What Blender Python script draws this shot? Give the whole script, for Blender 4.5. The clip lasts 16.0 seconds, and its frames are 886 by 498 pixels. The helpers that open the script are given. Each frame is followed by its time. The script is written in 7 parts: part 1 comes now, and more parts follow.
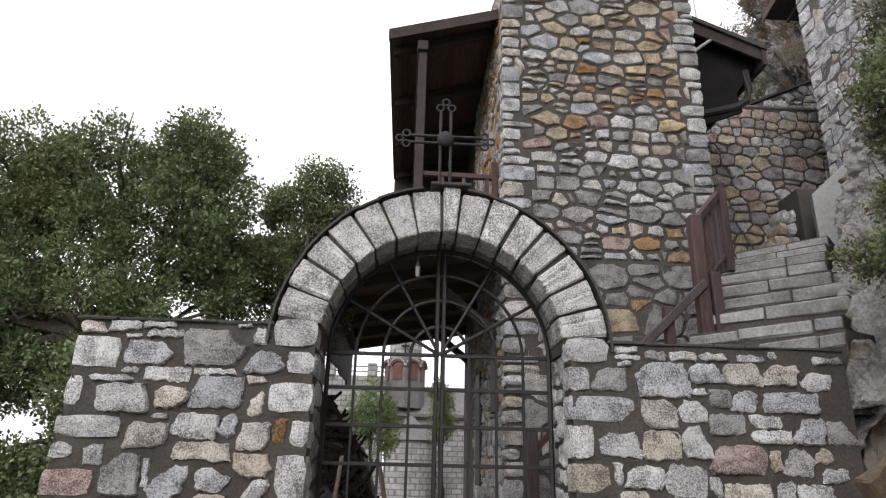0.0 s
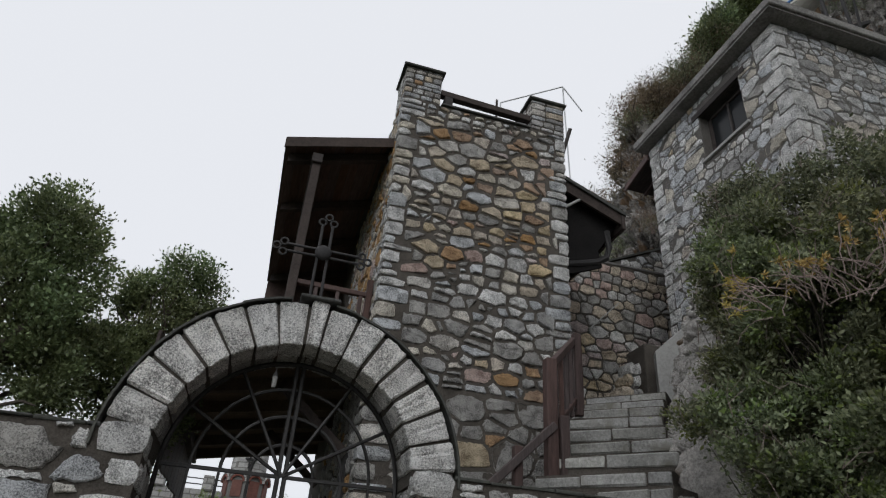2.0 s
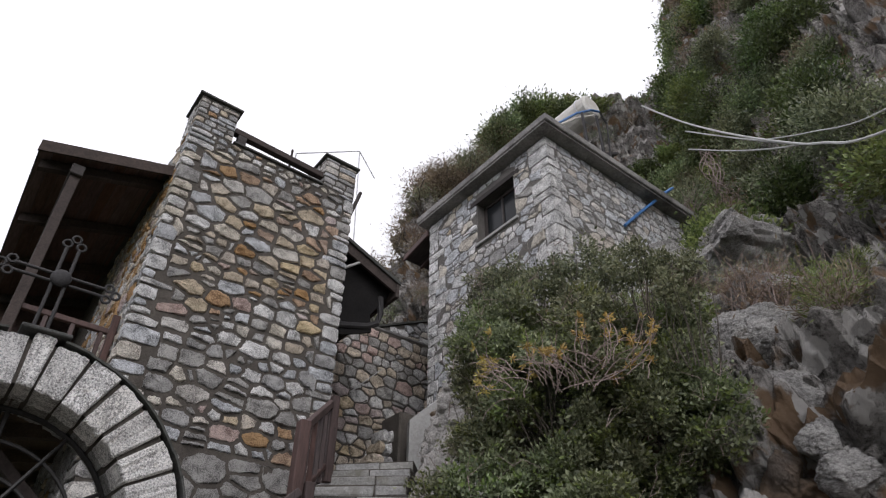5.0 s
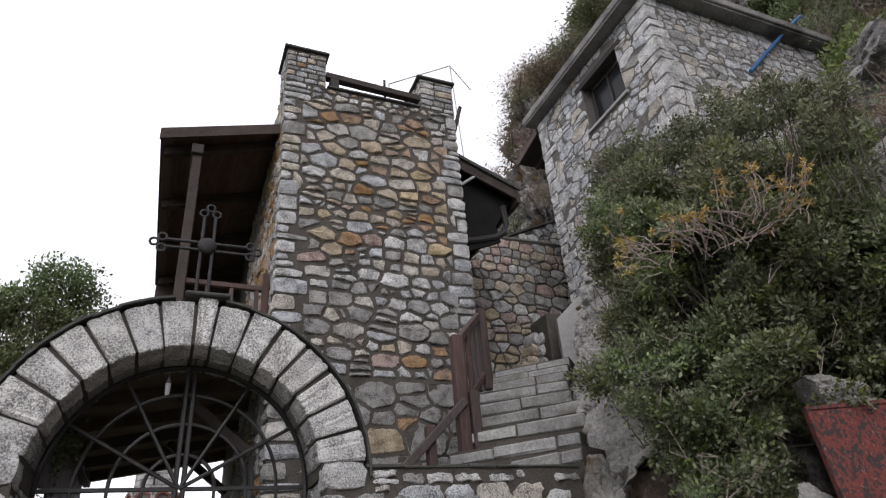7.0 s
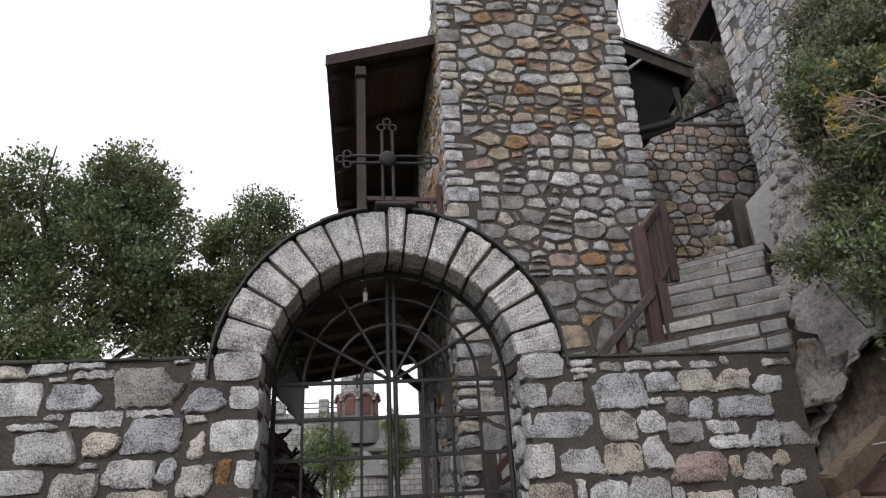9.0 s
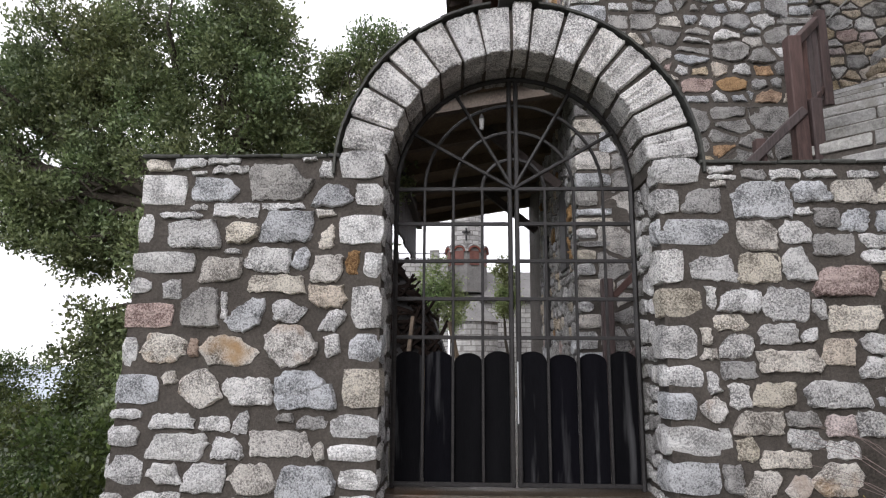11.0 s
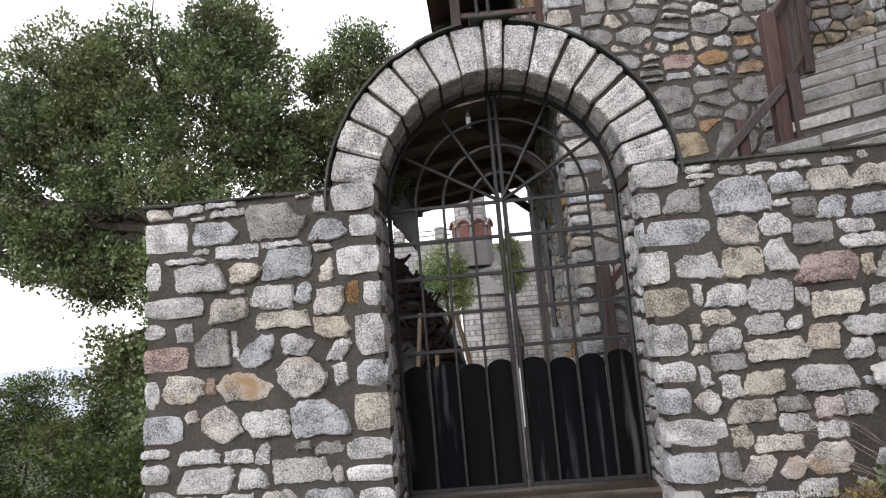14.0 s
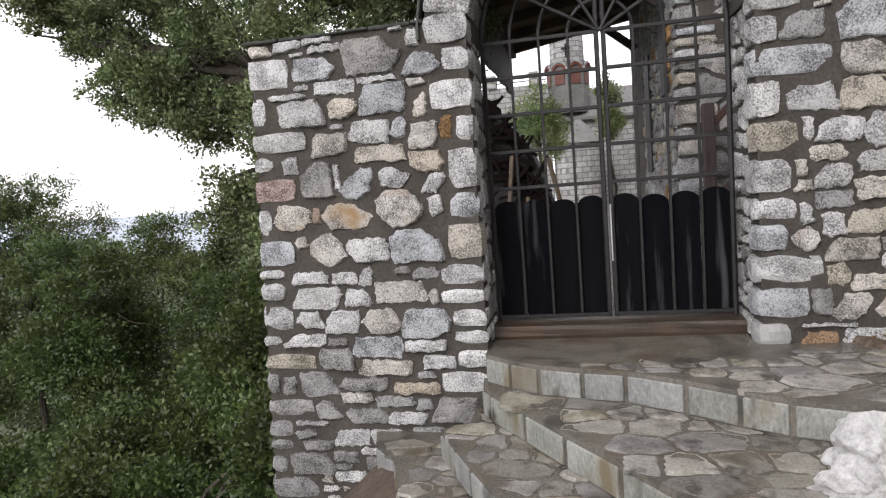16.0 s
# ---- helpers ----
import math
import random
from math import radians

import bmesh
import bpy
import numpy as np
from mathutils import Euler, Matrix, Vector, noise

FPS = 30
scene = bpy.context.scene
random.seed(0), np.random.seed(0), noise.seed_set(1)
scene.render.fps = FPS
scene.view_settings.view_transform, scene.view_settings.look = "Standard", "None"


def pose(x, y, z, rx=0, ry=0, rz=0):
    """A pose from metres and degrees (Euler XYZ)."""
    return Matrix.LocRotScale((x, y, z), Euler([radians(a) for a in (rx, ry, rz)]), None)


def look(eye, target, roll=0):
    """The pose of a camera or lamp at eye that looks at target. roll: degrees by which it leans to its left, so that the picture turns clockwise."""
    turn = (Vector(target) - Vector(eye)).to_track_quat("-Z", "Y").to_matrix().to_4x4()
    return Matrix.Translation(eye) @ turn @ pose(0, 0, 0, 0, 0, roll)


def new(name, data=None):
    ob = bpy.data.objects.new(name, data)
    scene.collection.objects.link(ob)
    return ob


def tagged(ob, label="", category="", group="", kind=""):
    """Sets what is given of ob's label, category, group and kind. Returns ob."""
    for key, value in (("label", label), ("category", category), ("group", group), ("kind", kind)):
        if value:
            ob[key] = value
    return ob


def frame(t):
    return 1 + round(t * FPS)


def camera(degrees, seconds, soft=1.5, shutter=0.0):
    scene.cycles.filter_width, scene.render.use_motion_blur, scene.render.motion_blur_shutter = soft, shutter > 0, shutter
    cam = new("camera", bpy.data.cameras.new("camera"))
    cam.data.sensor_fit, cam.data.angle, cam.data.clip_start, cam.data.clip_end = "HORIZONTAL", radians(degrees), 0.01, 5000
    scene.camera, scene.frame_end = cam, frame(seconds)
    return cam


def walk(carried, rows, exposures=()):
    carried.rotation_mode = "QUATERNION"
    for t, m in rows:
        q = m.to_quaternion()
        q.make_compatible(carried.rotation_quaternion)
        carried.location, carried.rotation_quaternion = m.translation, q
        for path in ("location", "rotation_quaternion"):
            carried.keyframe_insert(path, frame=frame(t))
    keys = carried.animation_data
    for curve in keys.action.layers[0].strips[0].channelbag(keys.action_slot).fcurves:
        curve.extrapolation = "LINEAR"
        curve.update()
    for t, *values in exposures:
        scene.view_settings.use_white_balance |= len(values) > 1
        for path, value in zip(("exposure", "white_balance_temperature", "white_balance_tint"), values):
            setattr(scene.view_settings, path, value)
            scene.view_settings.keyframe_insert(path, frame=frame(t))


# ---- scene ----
cam = camera(69.9, 16.0, soft=1.2)
PATH = [
    (0, (0.044, 0.031, 1.074), (0.144, 1.916, 1.734), 1.3),
    (0.5, (0.047, -0.013, 1.096), (0.228, 1.817, 1.881), -0.7),
    (1, (0.05, -0.038, 1.115), (0.307, 1.731, 2.012), -1.5),
    (1.5, (0.053, -0.035, 1.105), (0.362, 1.668, 2.106), 1.3),
    (1.7, (0.06, -0.034, 1.1), (0.402, 1.654, 2.116), 3.3),
    (2, (0.075, -0.033, 1.096), (0.514, 1.639, 2.103), 4.3),
    (2.2, (0.084, -0.043, 1.102), (0.61, 1.604, 2.107), 3.7),
    (2.5, (0.095, -0.07, 1.113), (0.807, 1.51, 2.112), 4.2),
    (2.7, (0.103, -0.077, 1.113), (0.946, 1.421, 2.135), 3.9),
    (3, (0.121, -0.079, 1.111), (1.116, 1.296, 2.169), 4.0),
    (3.2, (0.133, -0.067, 1.105), (1.19, 1.246, 2.182), 3.6),
    (5.3, (0.097, -0.025, 1.127), (1.074, 1.263, 2.304), -0.9),
    (5.5, (0.104, -0.025, 1.126), (1.07, 1.31, 2.258), -1.2),
    (6, (0.103, -0.008, 1.126), (1.02, 1.408, 2.2), -1.8),
    (6.5, (0.127, 0.059, 1.122), (0.955, 1.571, 2.138), -3.9),
    (7, (0.163, 0.072, 1.111), (0.896, 1.661, 2.079), -5.1),
    (7.5, (0.124, 0.099, 1.106), (0.806, 1.754, 1.998), -6.7),
    (8, (0.112, 0.112, 1.084), (0.72, 1.817, 1.934), -5.8),
    (8.2, (0.105, 0.113, 1.085), (0.647, 1.859, 1.896), -4.5),
    (8.5, (0.087, 0.118, 1.088), (0.555, 1.902, 1.862), -3.8),
    (8.7, (0.074, 0.129, 1.083), (0.512, 1.927, 1.841), -3.8),
    (9, (0.054, 0.162, 1.052), (0.318, 1.999, 1.797), -3.3),
    (9.2, (0.04, 0.196, 1.013), (0.2, 2.067, 1.699), -2.9),
    (9.5, (0.026, 0.24, 0.944), (0.073, 2.164, 1.49), -1.2),
    (9.7, (0.022, 0.253, 0.902), (0.034, 2.189, 1.403), -1.0),
    (10, (-0.003, 0.282, 0.836), (-0.048, 2.231, 1.284), -0.4),
    (10.2, (-0.04, 0.319, 0.793), (-0.102, 2.272, 1.216), 0.7),
    (12.3, (-0.035, 0.399, 0.7), (-0.124, 2.378, 0.98), -0.4),
    (12.5, (-0.044, 0.398, 0.713), (-0.123, 2.378, 0.984), -0.4),
    (13, (0.004, 0.338, 0.863), (-0.096, 2.328, 1.032), -1.8),
    (13.2, (0.03, 0.308, 0.905), (-0.075, 2.3, 1.052), -3.2),
    (13.5, (0.059, 0.265, 0.945), (-0.048, 2.257, 1.083), -3.4),
    (13.7, (0.067, 0.233, 0.975), (-0.036, 2.225, 1.131), -3.9),
    (14, (0.069, 0.188, 1.017), (-0.032, 2.17, 1.263), -5.0),
    (14.2, (0.069, 0.165, 1.031), (-0.029, 2.144, 1.299), -6.0),
    (14.5, (0.072, 0.137, 1.036), (-0.029, 2.119, 1.286), -4.3),
    (14.7, (0.076, 0.12, 1.024), (0.001, 2.108, 1.231), -1.8),
    (15, (0.081, 0.095, 0.977), (-0.003, 2.091, 1.061), -2.2),
    (15.2, (0.068, 0.08, 0.945), (-0.042, 2.077, 0.955), -0.8),
    (15.5, (0.044, 0.07, 0.917), (-0.172, 2.057, 0.869), -1.4),
    (15.7, (0.049, 0.077, 0.914), (-0.249, 2.051, 0.786), -2.5),
    (16, (0.07, 0.105, 0.913), (-0.35, 2.051, 0.718), -4.4),
]
walk(cam, [(t, look(eye, target, roll)) for t, eye, target, roll in PATH], exposures=((0, -0.26, 6350, 10), (0.5, -0.44, 6300, 9), (1.0, -0.78, 6250, 6), (1.5, -1.08, 6250, 3), (2.0, -1.14, 6200, 4), (2.5, -1.12, 6150, 6), (3.0, -0.82, 6200, 10), (5.5, -0.58, 6250, 10), (7.0, -0.54, 6250, 10), (9.0, -0.56, 6300, 10), (9.5, -0.70, 6300, 10), (10.2, -0.38, 6250, 10), (12.5, 0.0, 6300, 10), (16.0, -0.03, 6350, 10)))

# ---- sky and light ----
world = bpy.data.worlds.new("overcast")
scene.world = world
world.use_nodes = True
wn, wl = world.node_tree.nodes, world.node_tree.links
wn.clear()
w_out = wn.new("ShaderNodeOutputWorld")
w_bg = wn.new("ShaderNodeBackground")
w_sky = wn.new("ShaderNodeTexSky")
w_sky.sky_type, w_sky.sun_disc = "NISHITA", False
w_sky.sun_elevation, w_sky.sun_rotation = radians(33), radians(201)
w_mul = wn.new("ShaderNodeVectorMath")
w_mul.operation = "SCALE"
w_mul.inputs[3].default_value = 0.10
wl.new(w_sky.outputs[0], w_mul.inputs[0])
w_mix = wn.new("ShaderNodeMix")
w_mix.data_type = "RGBA"
w_mix.inputs[0].default_value = 0.93
w_mix.inputs[7].default_value = (1.98, 1.90, 1.98, 1)
wl.new(w_mul.outputs[0], w_mix.inputs[6])
wl.new(w_mix.outputs[2], w_bg.inputs[0])
w_bg.inputs[1].default_value = 1.0
wl.new(w_bg.outputs[0], w_out.inputs[0])

sun_data = bpy.data.lights.new("sun", "SUN")
sun_data.energy, sun_data.angle, sun_data.color = 1.5, radians(30), (1.0, 0.96, 0.93)
sun = new("sun", sun_data)
sun.matrix_world = look((-5, -9, 10), (0, 4, 1))

RNG = random.Random(7)


# ---- materials ----
def material(name, low, high, rough=0.85, grain=40.0, patch=4.0, bump=0.3, metal=0.0, extra=None, vary=0.0, detail=6.0, size=0.01, span=(0.36, 0.64), island=False, stretch=None, shine=0.5, crack=0.0, blocks=None):
    """A surface of two colours mixed by noise at two scales, with relief."""
    m = bpy.data.materials.new(name)
    m.use_nodes = True
    n, l = m.node_tree.nodes, m.node_tree.links
    b = n["Principled BSDF"]
    b.inputs["Roughness"].default_value, b.inputs["Metallic"].default_value = rough, metal
    extra = ([extra] if extra and not isinstance(extra, list) else extra) or []
    b.inputs["Specular IOR Level"].default_value = shine
    co = n.new("ShaderNodeNewGeometry")
    src = co.outputs["Position"]
    if stretch:
        mp = n.new("ShaderNodeMapping")
        mp.inputs["Scale"].default_value = stretch
        l.new(src, mp.inputs[0])
        src = mp.outputs[0]
    big = n.new("ShaderNodeTexNoise")
    big.inputs["Scale"].default_value, big.inputs["Detail"].default_value = patch, 4.0
    fine = n.new("ShaderNodeTexNoise")
    fine.inputs["Scale"].default_value, fine.inputs["Detail"].default_value = grain, detail
    fine.inputs["Roughness"].default_value = 0.8
    l.new(src, big.inputs[0])
    l.new(src, fine.inputs[0])
    add = n.new("ShaderNodeMath")
    add.operation = "MULTIPLY_ADD"
    l.new(fine.outputs[0], add.inputs[0])
    add.inputs[1].default_value = 0.68
    half = n.new("ShaderNodeMath")
    half.operation = "MULTIPLY"
    half.inputs[1].default_value = 0.32
    l.new(big.outputs[0], half.inputs[0])
    l.new(half.outputs[0], add.inputs[2])
    ramp = n.new("ShaderNodeValToRGB")
    ramp.color_ramp.elements[0].position, ramp.color_ramp.elements[1].position = span
    ramp.color_ramp.elements[0].color, ramp.color_ramp.elements[1].color = (*low, 1), (*high, 1)
    l.new(add.outputs[0], ramp.inputs[0])
    col = ramp.outputs[0]
    for nth, (tint, at, width) in enumerate(extra):
        sp = n.new("ShaderNodeTexNoise")
        sp.inputs["Scale"].default_value, sp.inputs["Detail"].default_value = patch * 0.45 * (1 + 0.6 * nth), 6.0
        sft = n.new("ShaderNodeVectorMath")
        sft.inputs[1].default_value = (nth * 7.3, nth * 3.1, nth * 5.7)
        l.new(src, sft.inputs[0])
        l.new(sft.outputs[0], sp.inputs[0])
        rr = n.new("ShaderNodeMapRange")
        rr.inputs[1].default_value, rr.inputs[2].default_value = at, at + width
        l.new(sp.outputs[0], rr.inputs[0])
        mx = n.new("ShaderNodeMix")
        mx.data_type = "RGBA"
        l.new(rr.outputs[0], mx.inputs[0])
        l.new(col, mx.inputs[6])
        mx.inputs[7].default_value = (*tint, 1)
        col = mx.outputs[2]
    if crack:
        vor = n.new("ShaderNodeTexVoronoi")
        vor.feature = "DISTANCE_TO_EDGE"
        vor.inputs["Scale"].default_value = crack
        wob = n.new("ShaderNodeVectorMath")
        wob.operation = "MULTIPLY_ADD"
        wob.inputs[1].default_value = (0.5, 0.5, 0.5)
        l.new(big.outputs["Color"], wob.inputs[0])
        l.new(src, wob.inputs[2])
        l.new(wob.outputs[0], vor.inputs["Vector"])
        cr = n.new("ShaderNodeMapRange")
        cr.inputs[2].default_value = 0.045
        cr.inputs[3].default_value = 0.3
        l.new(vor.outputs["Distance"], cr.inputs[0])
        mul = n.new("ShaderNodeMix")
        mul.data_type, mul.blend_type = "RGBA", "MULTIPLY"
        mul.inputs[0].default_value = 1.0
        l.new(col, mul.inputs[6])
        l.new(cr.outputs[0], mul.inputs[7])
        col = mul.outputs[2]
    if blocks:
        sep = n.new("ShaderNodeSeparateXYZ")
        l.new(co.outputs["Position"], sep.inputs[0])
        sm = n.new("ShaderNodeMath")
        l.new(sep.outputs[0], sm.inputs[0])
        l.new(sep.outputs[1], sm.inputs[1])
        cb = n.new("ShaderNodeCombineXYZ")
        l.new(sm.outputs[0], cb.inputs[0])
        l.new(sep.outputs[2], cb.inputs[1])
        bk = n.new("ShaderNodeTexBrick")
        bk.inputs["Scale"].default_value = 1.0
        bk.inputs["Brick Width"].default_value, bk.inputs["Row Height"].default_value = blocks
        bk.inputs["Mortar Size"].default_value = 0.018
        bk.inputs["Color1"].default_value, bk.inputs["Color2"].default_value, bk.inputs["Mortar"].default_value = (1, 1, 1, 1), (0.72, 0.72, 0.72, 1), (0.42, 0.41, 0.40, 1)
        l.new(cb.outputs[0], bk.inputs["Vector"])
        mul = n.new("ShaderNodeMix")
        mul.data_type, mul.blend_type = "RGBA", "MULTIPLY"
        mul.inputs[0].default_value = 1.0
        l.new(col, mul.inputs[6])
        l.new(bk.outputs[0], mul.inputs[7])
        col = mul.outputs[2]
    if vary:
        if island:
            rnd = co.outputs["Random Per Island"]
        else:
            rnd = n.new("ShaderNodeObjectInfo").outputs["Random"]
        mr = n.new("ShaderNodeMapRange")
        mr.inputs[3].default_value, mr.inputs[4].default_value = 1 - vary, 1 + vary
        l.new(rnd, mr.inputs[0])
        hs = n.new("ShaderNodeHueSaturation")
        l.new(mr.outputs[0], hs.inputs["Value"])
        mr2 = n.new("ShaderNodeMapRange")
        mr2.inputs[3].default_value, mr2.inputs[4].default_value = 0.5 - vary * 0.05, 0.5 + vary * 0.05
        wn_ = n.new("ShaderNodeTexWhiteNoise")
        wn_.noise_dimensions = "1D"
        l.new(rnd, wn_.inputs["W"])
        l.new(wn_.outputs[0], mr2.inputs[0])
        l.new(mr2.outputs[0], hs.inputs["Hue"])
        mr3 = n.new("ShaderNodeMapRange")
        mr3.inputs[3].default_value, mr3.inputs[4].default_value = 0.5, 1.25
        l.new(wn_.outputs[0], mr3.inputs[0])
        l.new(mr3.outputs[0], hs.inputs["Saturation"])
        l.new(col, hs.inputs["Color"])
        col = hs.outputs[0]
    l.new(col, b.inputs["Base Color"])
    if bump:
        bp = n.new("ShaderNodeBump")
        bp.inputs["Strength"].default_value, bp.inputs["Distance"].default_value = bump, size
        l.new(add.outputs[0], bp.inputs["Height"])
        l.new(bp.outputs[0], b.inputs["Normal"])
    return m


STONE = material("grey_limestone", (0.17, 0.166, 0.163), (0.86, 0.846, 0.824), 0.85, 92, 9, 1.0, vary=0.14, size=0.03, shine=0.3, span=(0.405, 0.565), detail=3.0)
STONE_PALE = material("whitish_dressed_limestone", (0.27, 0.265, 0.258), (0.90, 0.89, 0.868), 0.85, 92, 9, 1.0, vary=0.14, size=0.03, shine=0.3, span=(0.405, 0.565), detail=3.0)
STONE_BLUE = material("blue_grey_limestone", (0.13, 0.134, 0.14), (0.70, 0.714, 0.732), 0.85, 92, 9, 1.0, vary=0.14, size=0.03, shine=0.3, span=(0.405, 0.565), detail=3.0)
STONE_BEIGE = material("beige_limestone", (0.17, 0.148, 0.122), (0.80, 0.744, 0.651), 0.85, 92, 9, 1.0, vary=0.14, size=0.03, shine=0.3, span=(0.405, 0.565), detail=3.0)
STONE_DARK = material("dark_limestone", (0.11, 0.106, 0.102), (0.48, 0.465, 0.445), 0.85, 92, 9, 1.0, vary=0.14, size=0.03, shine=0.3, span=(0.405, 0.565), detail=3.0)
STONE_OCHRE = material("ochre_stone", (0.17, 0.13, 0.085), (0.70, 0.585, 0.43), 0.85, 92, 9, 1.0, vary=0.14, size=0.03, shine=0.3, span=(0.405, 0.565), detail=3.0)
STONE_ORANGE = material("orange_stone", (0.14, 0.078, 0.045), (0.56, 0.38, 0.24), 0.85, 92, 9, 1.0, vary=0.14, size=0.03, shine=0.3, span=(0.405, 0.565), detail=3.0)
STONE_RED = material("reddish_stone", (0.17, 0.115, 0.105), (0.70, 0.57, 0.53), 0.85, 92, 9, 1.0, vary=0.14, size=0.03, shine=0.3, span=(0.405, 0.565), detail=3.0)
STONE_RIM = material("iron_stained_stone", (0.17, 0.15, 0.125), (0.90, 0.85, 0.77), 0.85, 92, 9, 1.0, vary=0.12, size=0.03, shine=0.3, span=(0.405, 0.565), detail=3.0, extra=((0.52, 0.33, 0.16), 0.50, 0.16))
VOUSSOIR = material("dressed_limestone", (0.19, 0.184, 0.178), (0.94, 0.915, 0.885), 0.85, 92, 9, 1.0, vary=0.14, size=0.03, shine=0.3, span=(0.405, 0.565), detail=3.0, extra=((0.50, 0.40, 0.27), 0.66, 0.12))
MORTAR = material("dark_mortar", (0.052, 0.045, 0.039), (0.140, 0.124, 0.107), 0.92, 60, 5, 0.8, size=0.03, shine=0.3)
MORTAR_PALE = material("pale_mortar", (0.09, 0.083, 0.076), (0.20, 0.187, 0.172), 0.92, 60, 3, 0.8, size=0.03, shine=0.3)
SLATE = material("slate_coping", (0.022, 0.024, 0.02), (0.085, 0.085, 0.075), 0.8, 30, 5, 0.6, vary=0.15)
# distance haze, put into the colour of the far ground
HAZE = material("haze_tinted_lowland", (0.30, 0.34, 0.38), (0.42, 0.46, 0.50), 0.95, 0.02, 0.004, 0.0)
WOOD_DARK = material("dark_stained_timber", (0.023, 0.0175, 0.0158), (0.075, 0.056, 0.049), 0.75, 30, 4, 0.3, vary=0.12, stretch=(1, 0.15, 1), shine=0.3)
WOOD_SOFFIT = material("red_brown_boarding", (0.050, 0.030, 0.024), (0.14, 0.085, 0.067), 0.8, 30, 4, 0.3, vary=0.2, stretch=(1, 0.12, 1), shine=0.2)
WOOD_RAIL = material("brown_stained_timber", (0.030, 0.016, 0.014), (0.10, 0.057, 0.050), 0.7, 40, 4, 0.3, vary=0.1, stretch=(1, 1, 0.12))
WOOD_LOG = material("weathered_timber", (0.05, 0.035, 0.025), (0.16, 0.12, 0.085), 0.85, 40, 4, 0.5, vary=0.2)
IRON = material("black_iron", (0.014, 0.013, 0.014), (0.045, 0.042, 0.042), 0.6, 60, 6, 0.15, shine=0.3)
BAR = material("worn_iron_bar", (0.008, 0.0076, 0.0076), (0.034, 0.031, 0.030), 0.5, 60, 9, 0.15, shine=0.35)
# near-black wood for the sticks of the heap
BRUSHWOOD = material("near_black_brushwood", (0.005, 0.0035, 0.003), (0.018, 0.012, 0.0095), 0.9, 30, 4, 0.4, shine=0.1)
BOARD = material("black_painted_board", (0.002, 0.002, 0.003), (0.007, 0.007, 0.009), 0.8, 45, 5, 0.2, extra=((0.075, 0.075, 0.078), 0.585, 0.14), stretch=(4, 4, 0.35), vary=0.12, shine=0.04)
SILL = material("stained_concrete_sill", (0.022, 0.015, 0.009), (0.085, 0.062, 0.043), 0.3, 60, 7, 0.4, extra=((0.075, 0.042, 0.024), 0.56, 0.12))
CEMENT = material("wet_cement", (0.058, 0.051, 0.040), (0.205, 0.188, 0.155), 0.2, 55, 5, 0.5, extra=[((0.10, 0.078, 0.052), 0.54, 0.14), ((0.06, 0.055, 0.047), 0.55, 0.12)], size=0.02)
# near-black boards for the canopy's soffit and gable
BOARDING_BLACK = material("near_black_boards", (0.004, 0.004, 0.004), (0.016, 0.014, 0.014), 0.85, 30, 4, 0.3, shine=0.2)
FLAG = material("wet_flagstone", (0.12, 0.11, 0.09), (0.36, 0.335, 0.285), 0.26, 80, 9, 0.6, vary=0.35, size=0.02, extra=[((0.09, 0.07, 0.045), 0.53, 0.16), ((0.06, 0.052, 0.042), 0.57, 0.12)])
RISER = material("grey_riser_slab", (0.11, 0.112, 0.10), (0.36, 0.36, 0.325), 0.38, 60, 8, 0.5, vary=0.22, size=0.015, extra=[((0.14, 0.115, 0.07), 0.54, 0.14), ((0.06, 0.053, 0.042), 0.58, 0.10)], stretch=(1, 1, 0.5))
STEP = material("pale_step_slab", (0.12, 0.118, 0.112), (0.40, 0.392, 0.37), 0.7, 45, 7, 0.4, vary=0.2, size=0.01, extra=((0.15, 0.14, 0.115), 0.56, 0.12))
ROCK = material("cliff_limestone", (0.05, 0.044, 0.039), (0.37, 0.348, 0.325), 0.9, 26, 4.5, 1.0, extra=[((0.19, 0.125, 0.075), 0.55, 0.06), ((0.50, 0.48, 0.455), 0.585, 0.02)], size=0.12, detail=14, shine=0.3, span=(0.42, 0.57))
ROCK_GREY = material("weathered_limestone", (0.135, 0.127, 0.12), (0.56, 0.545, 0.52), 0.9, 28, 3, 1.0, extra=[((0.22, 0.185, 0.15), 0.60, 0.10)], size=0.10, detail=14, shine=0.3, span=(0.42, 0.58), stretch=(1, 1, 2.2))
ROCK_OCHRE = material("ochre_limestone", (0.12, 0.075, 0.042), (0.36, 0.25, 0.16), 0.9, 14, 3, 1.0, extra=[((0.10, 0.08, 0.065), 0.58, 0.1)], size=0.10, detail=14, shine=0.3, span=(0.41, 0.59))
ROCK_WHITE = material("whitish_limestone", (0.26, 0.245, 0.23), (0.58, 0.56, 0.535), 0.9, 40, 6, 0.9, size=0.05)
ROCK_PALE = material("pale_boulder", (0.42, 0.40, 0.375), (0.95, 0.93, 0.90), 0.85, 18, 3, 1.0, extra=((0.45, 0.38, 0.30), 0.62, 0.08), size=0.05, detail=9, span=(0.38, 0.58))
ROCK_BANK = material("pale_crusted_rock", (0.18, 0.17, 0.155), (0.62, 0.59, 0.555), 0.9, 34, 5, 1.0, extra=[((0.16, 0.115, 0.075), 0.60, 0.08)], size=0.05, detail=8, shine=0.3, span=(0.38, 0.60))
EARTH = material("damp_earth", (0.045, 0.03, 0.02), (0.14, 0.105, 0.075), 0.95, 25, 3, 0.9, size=0.03)
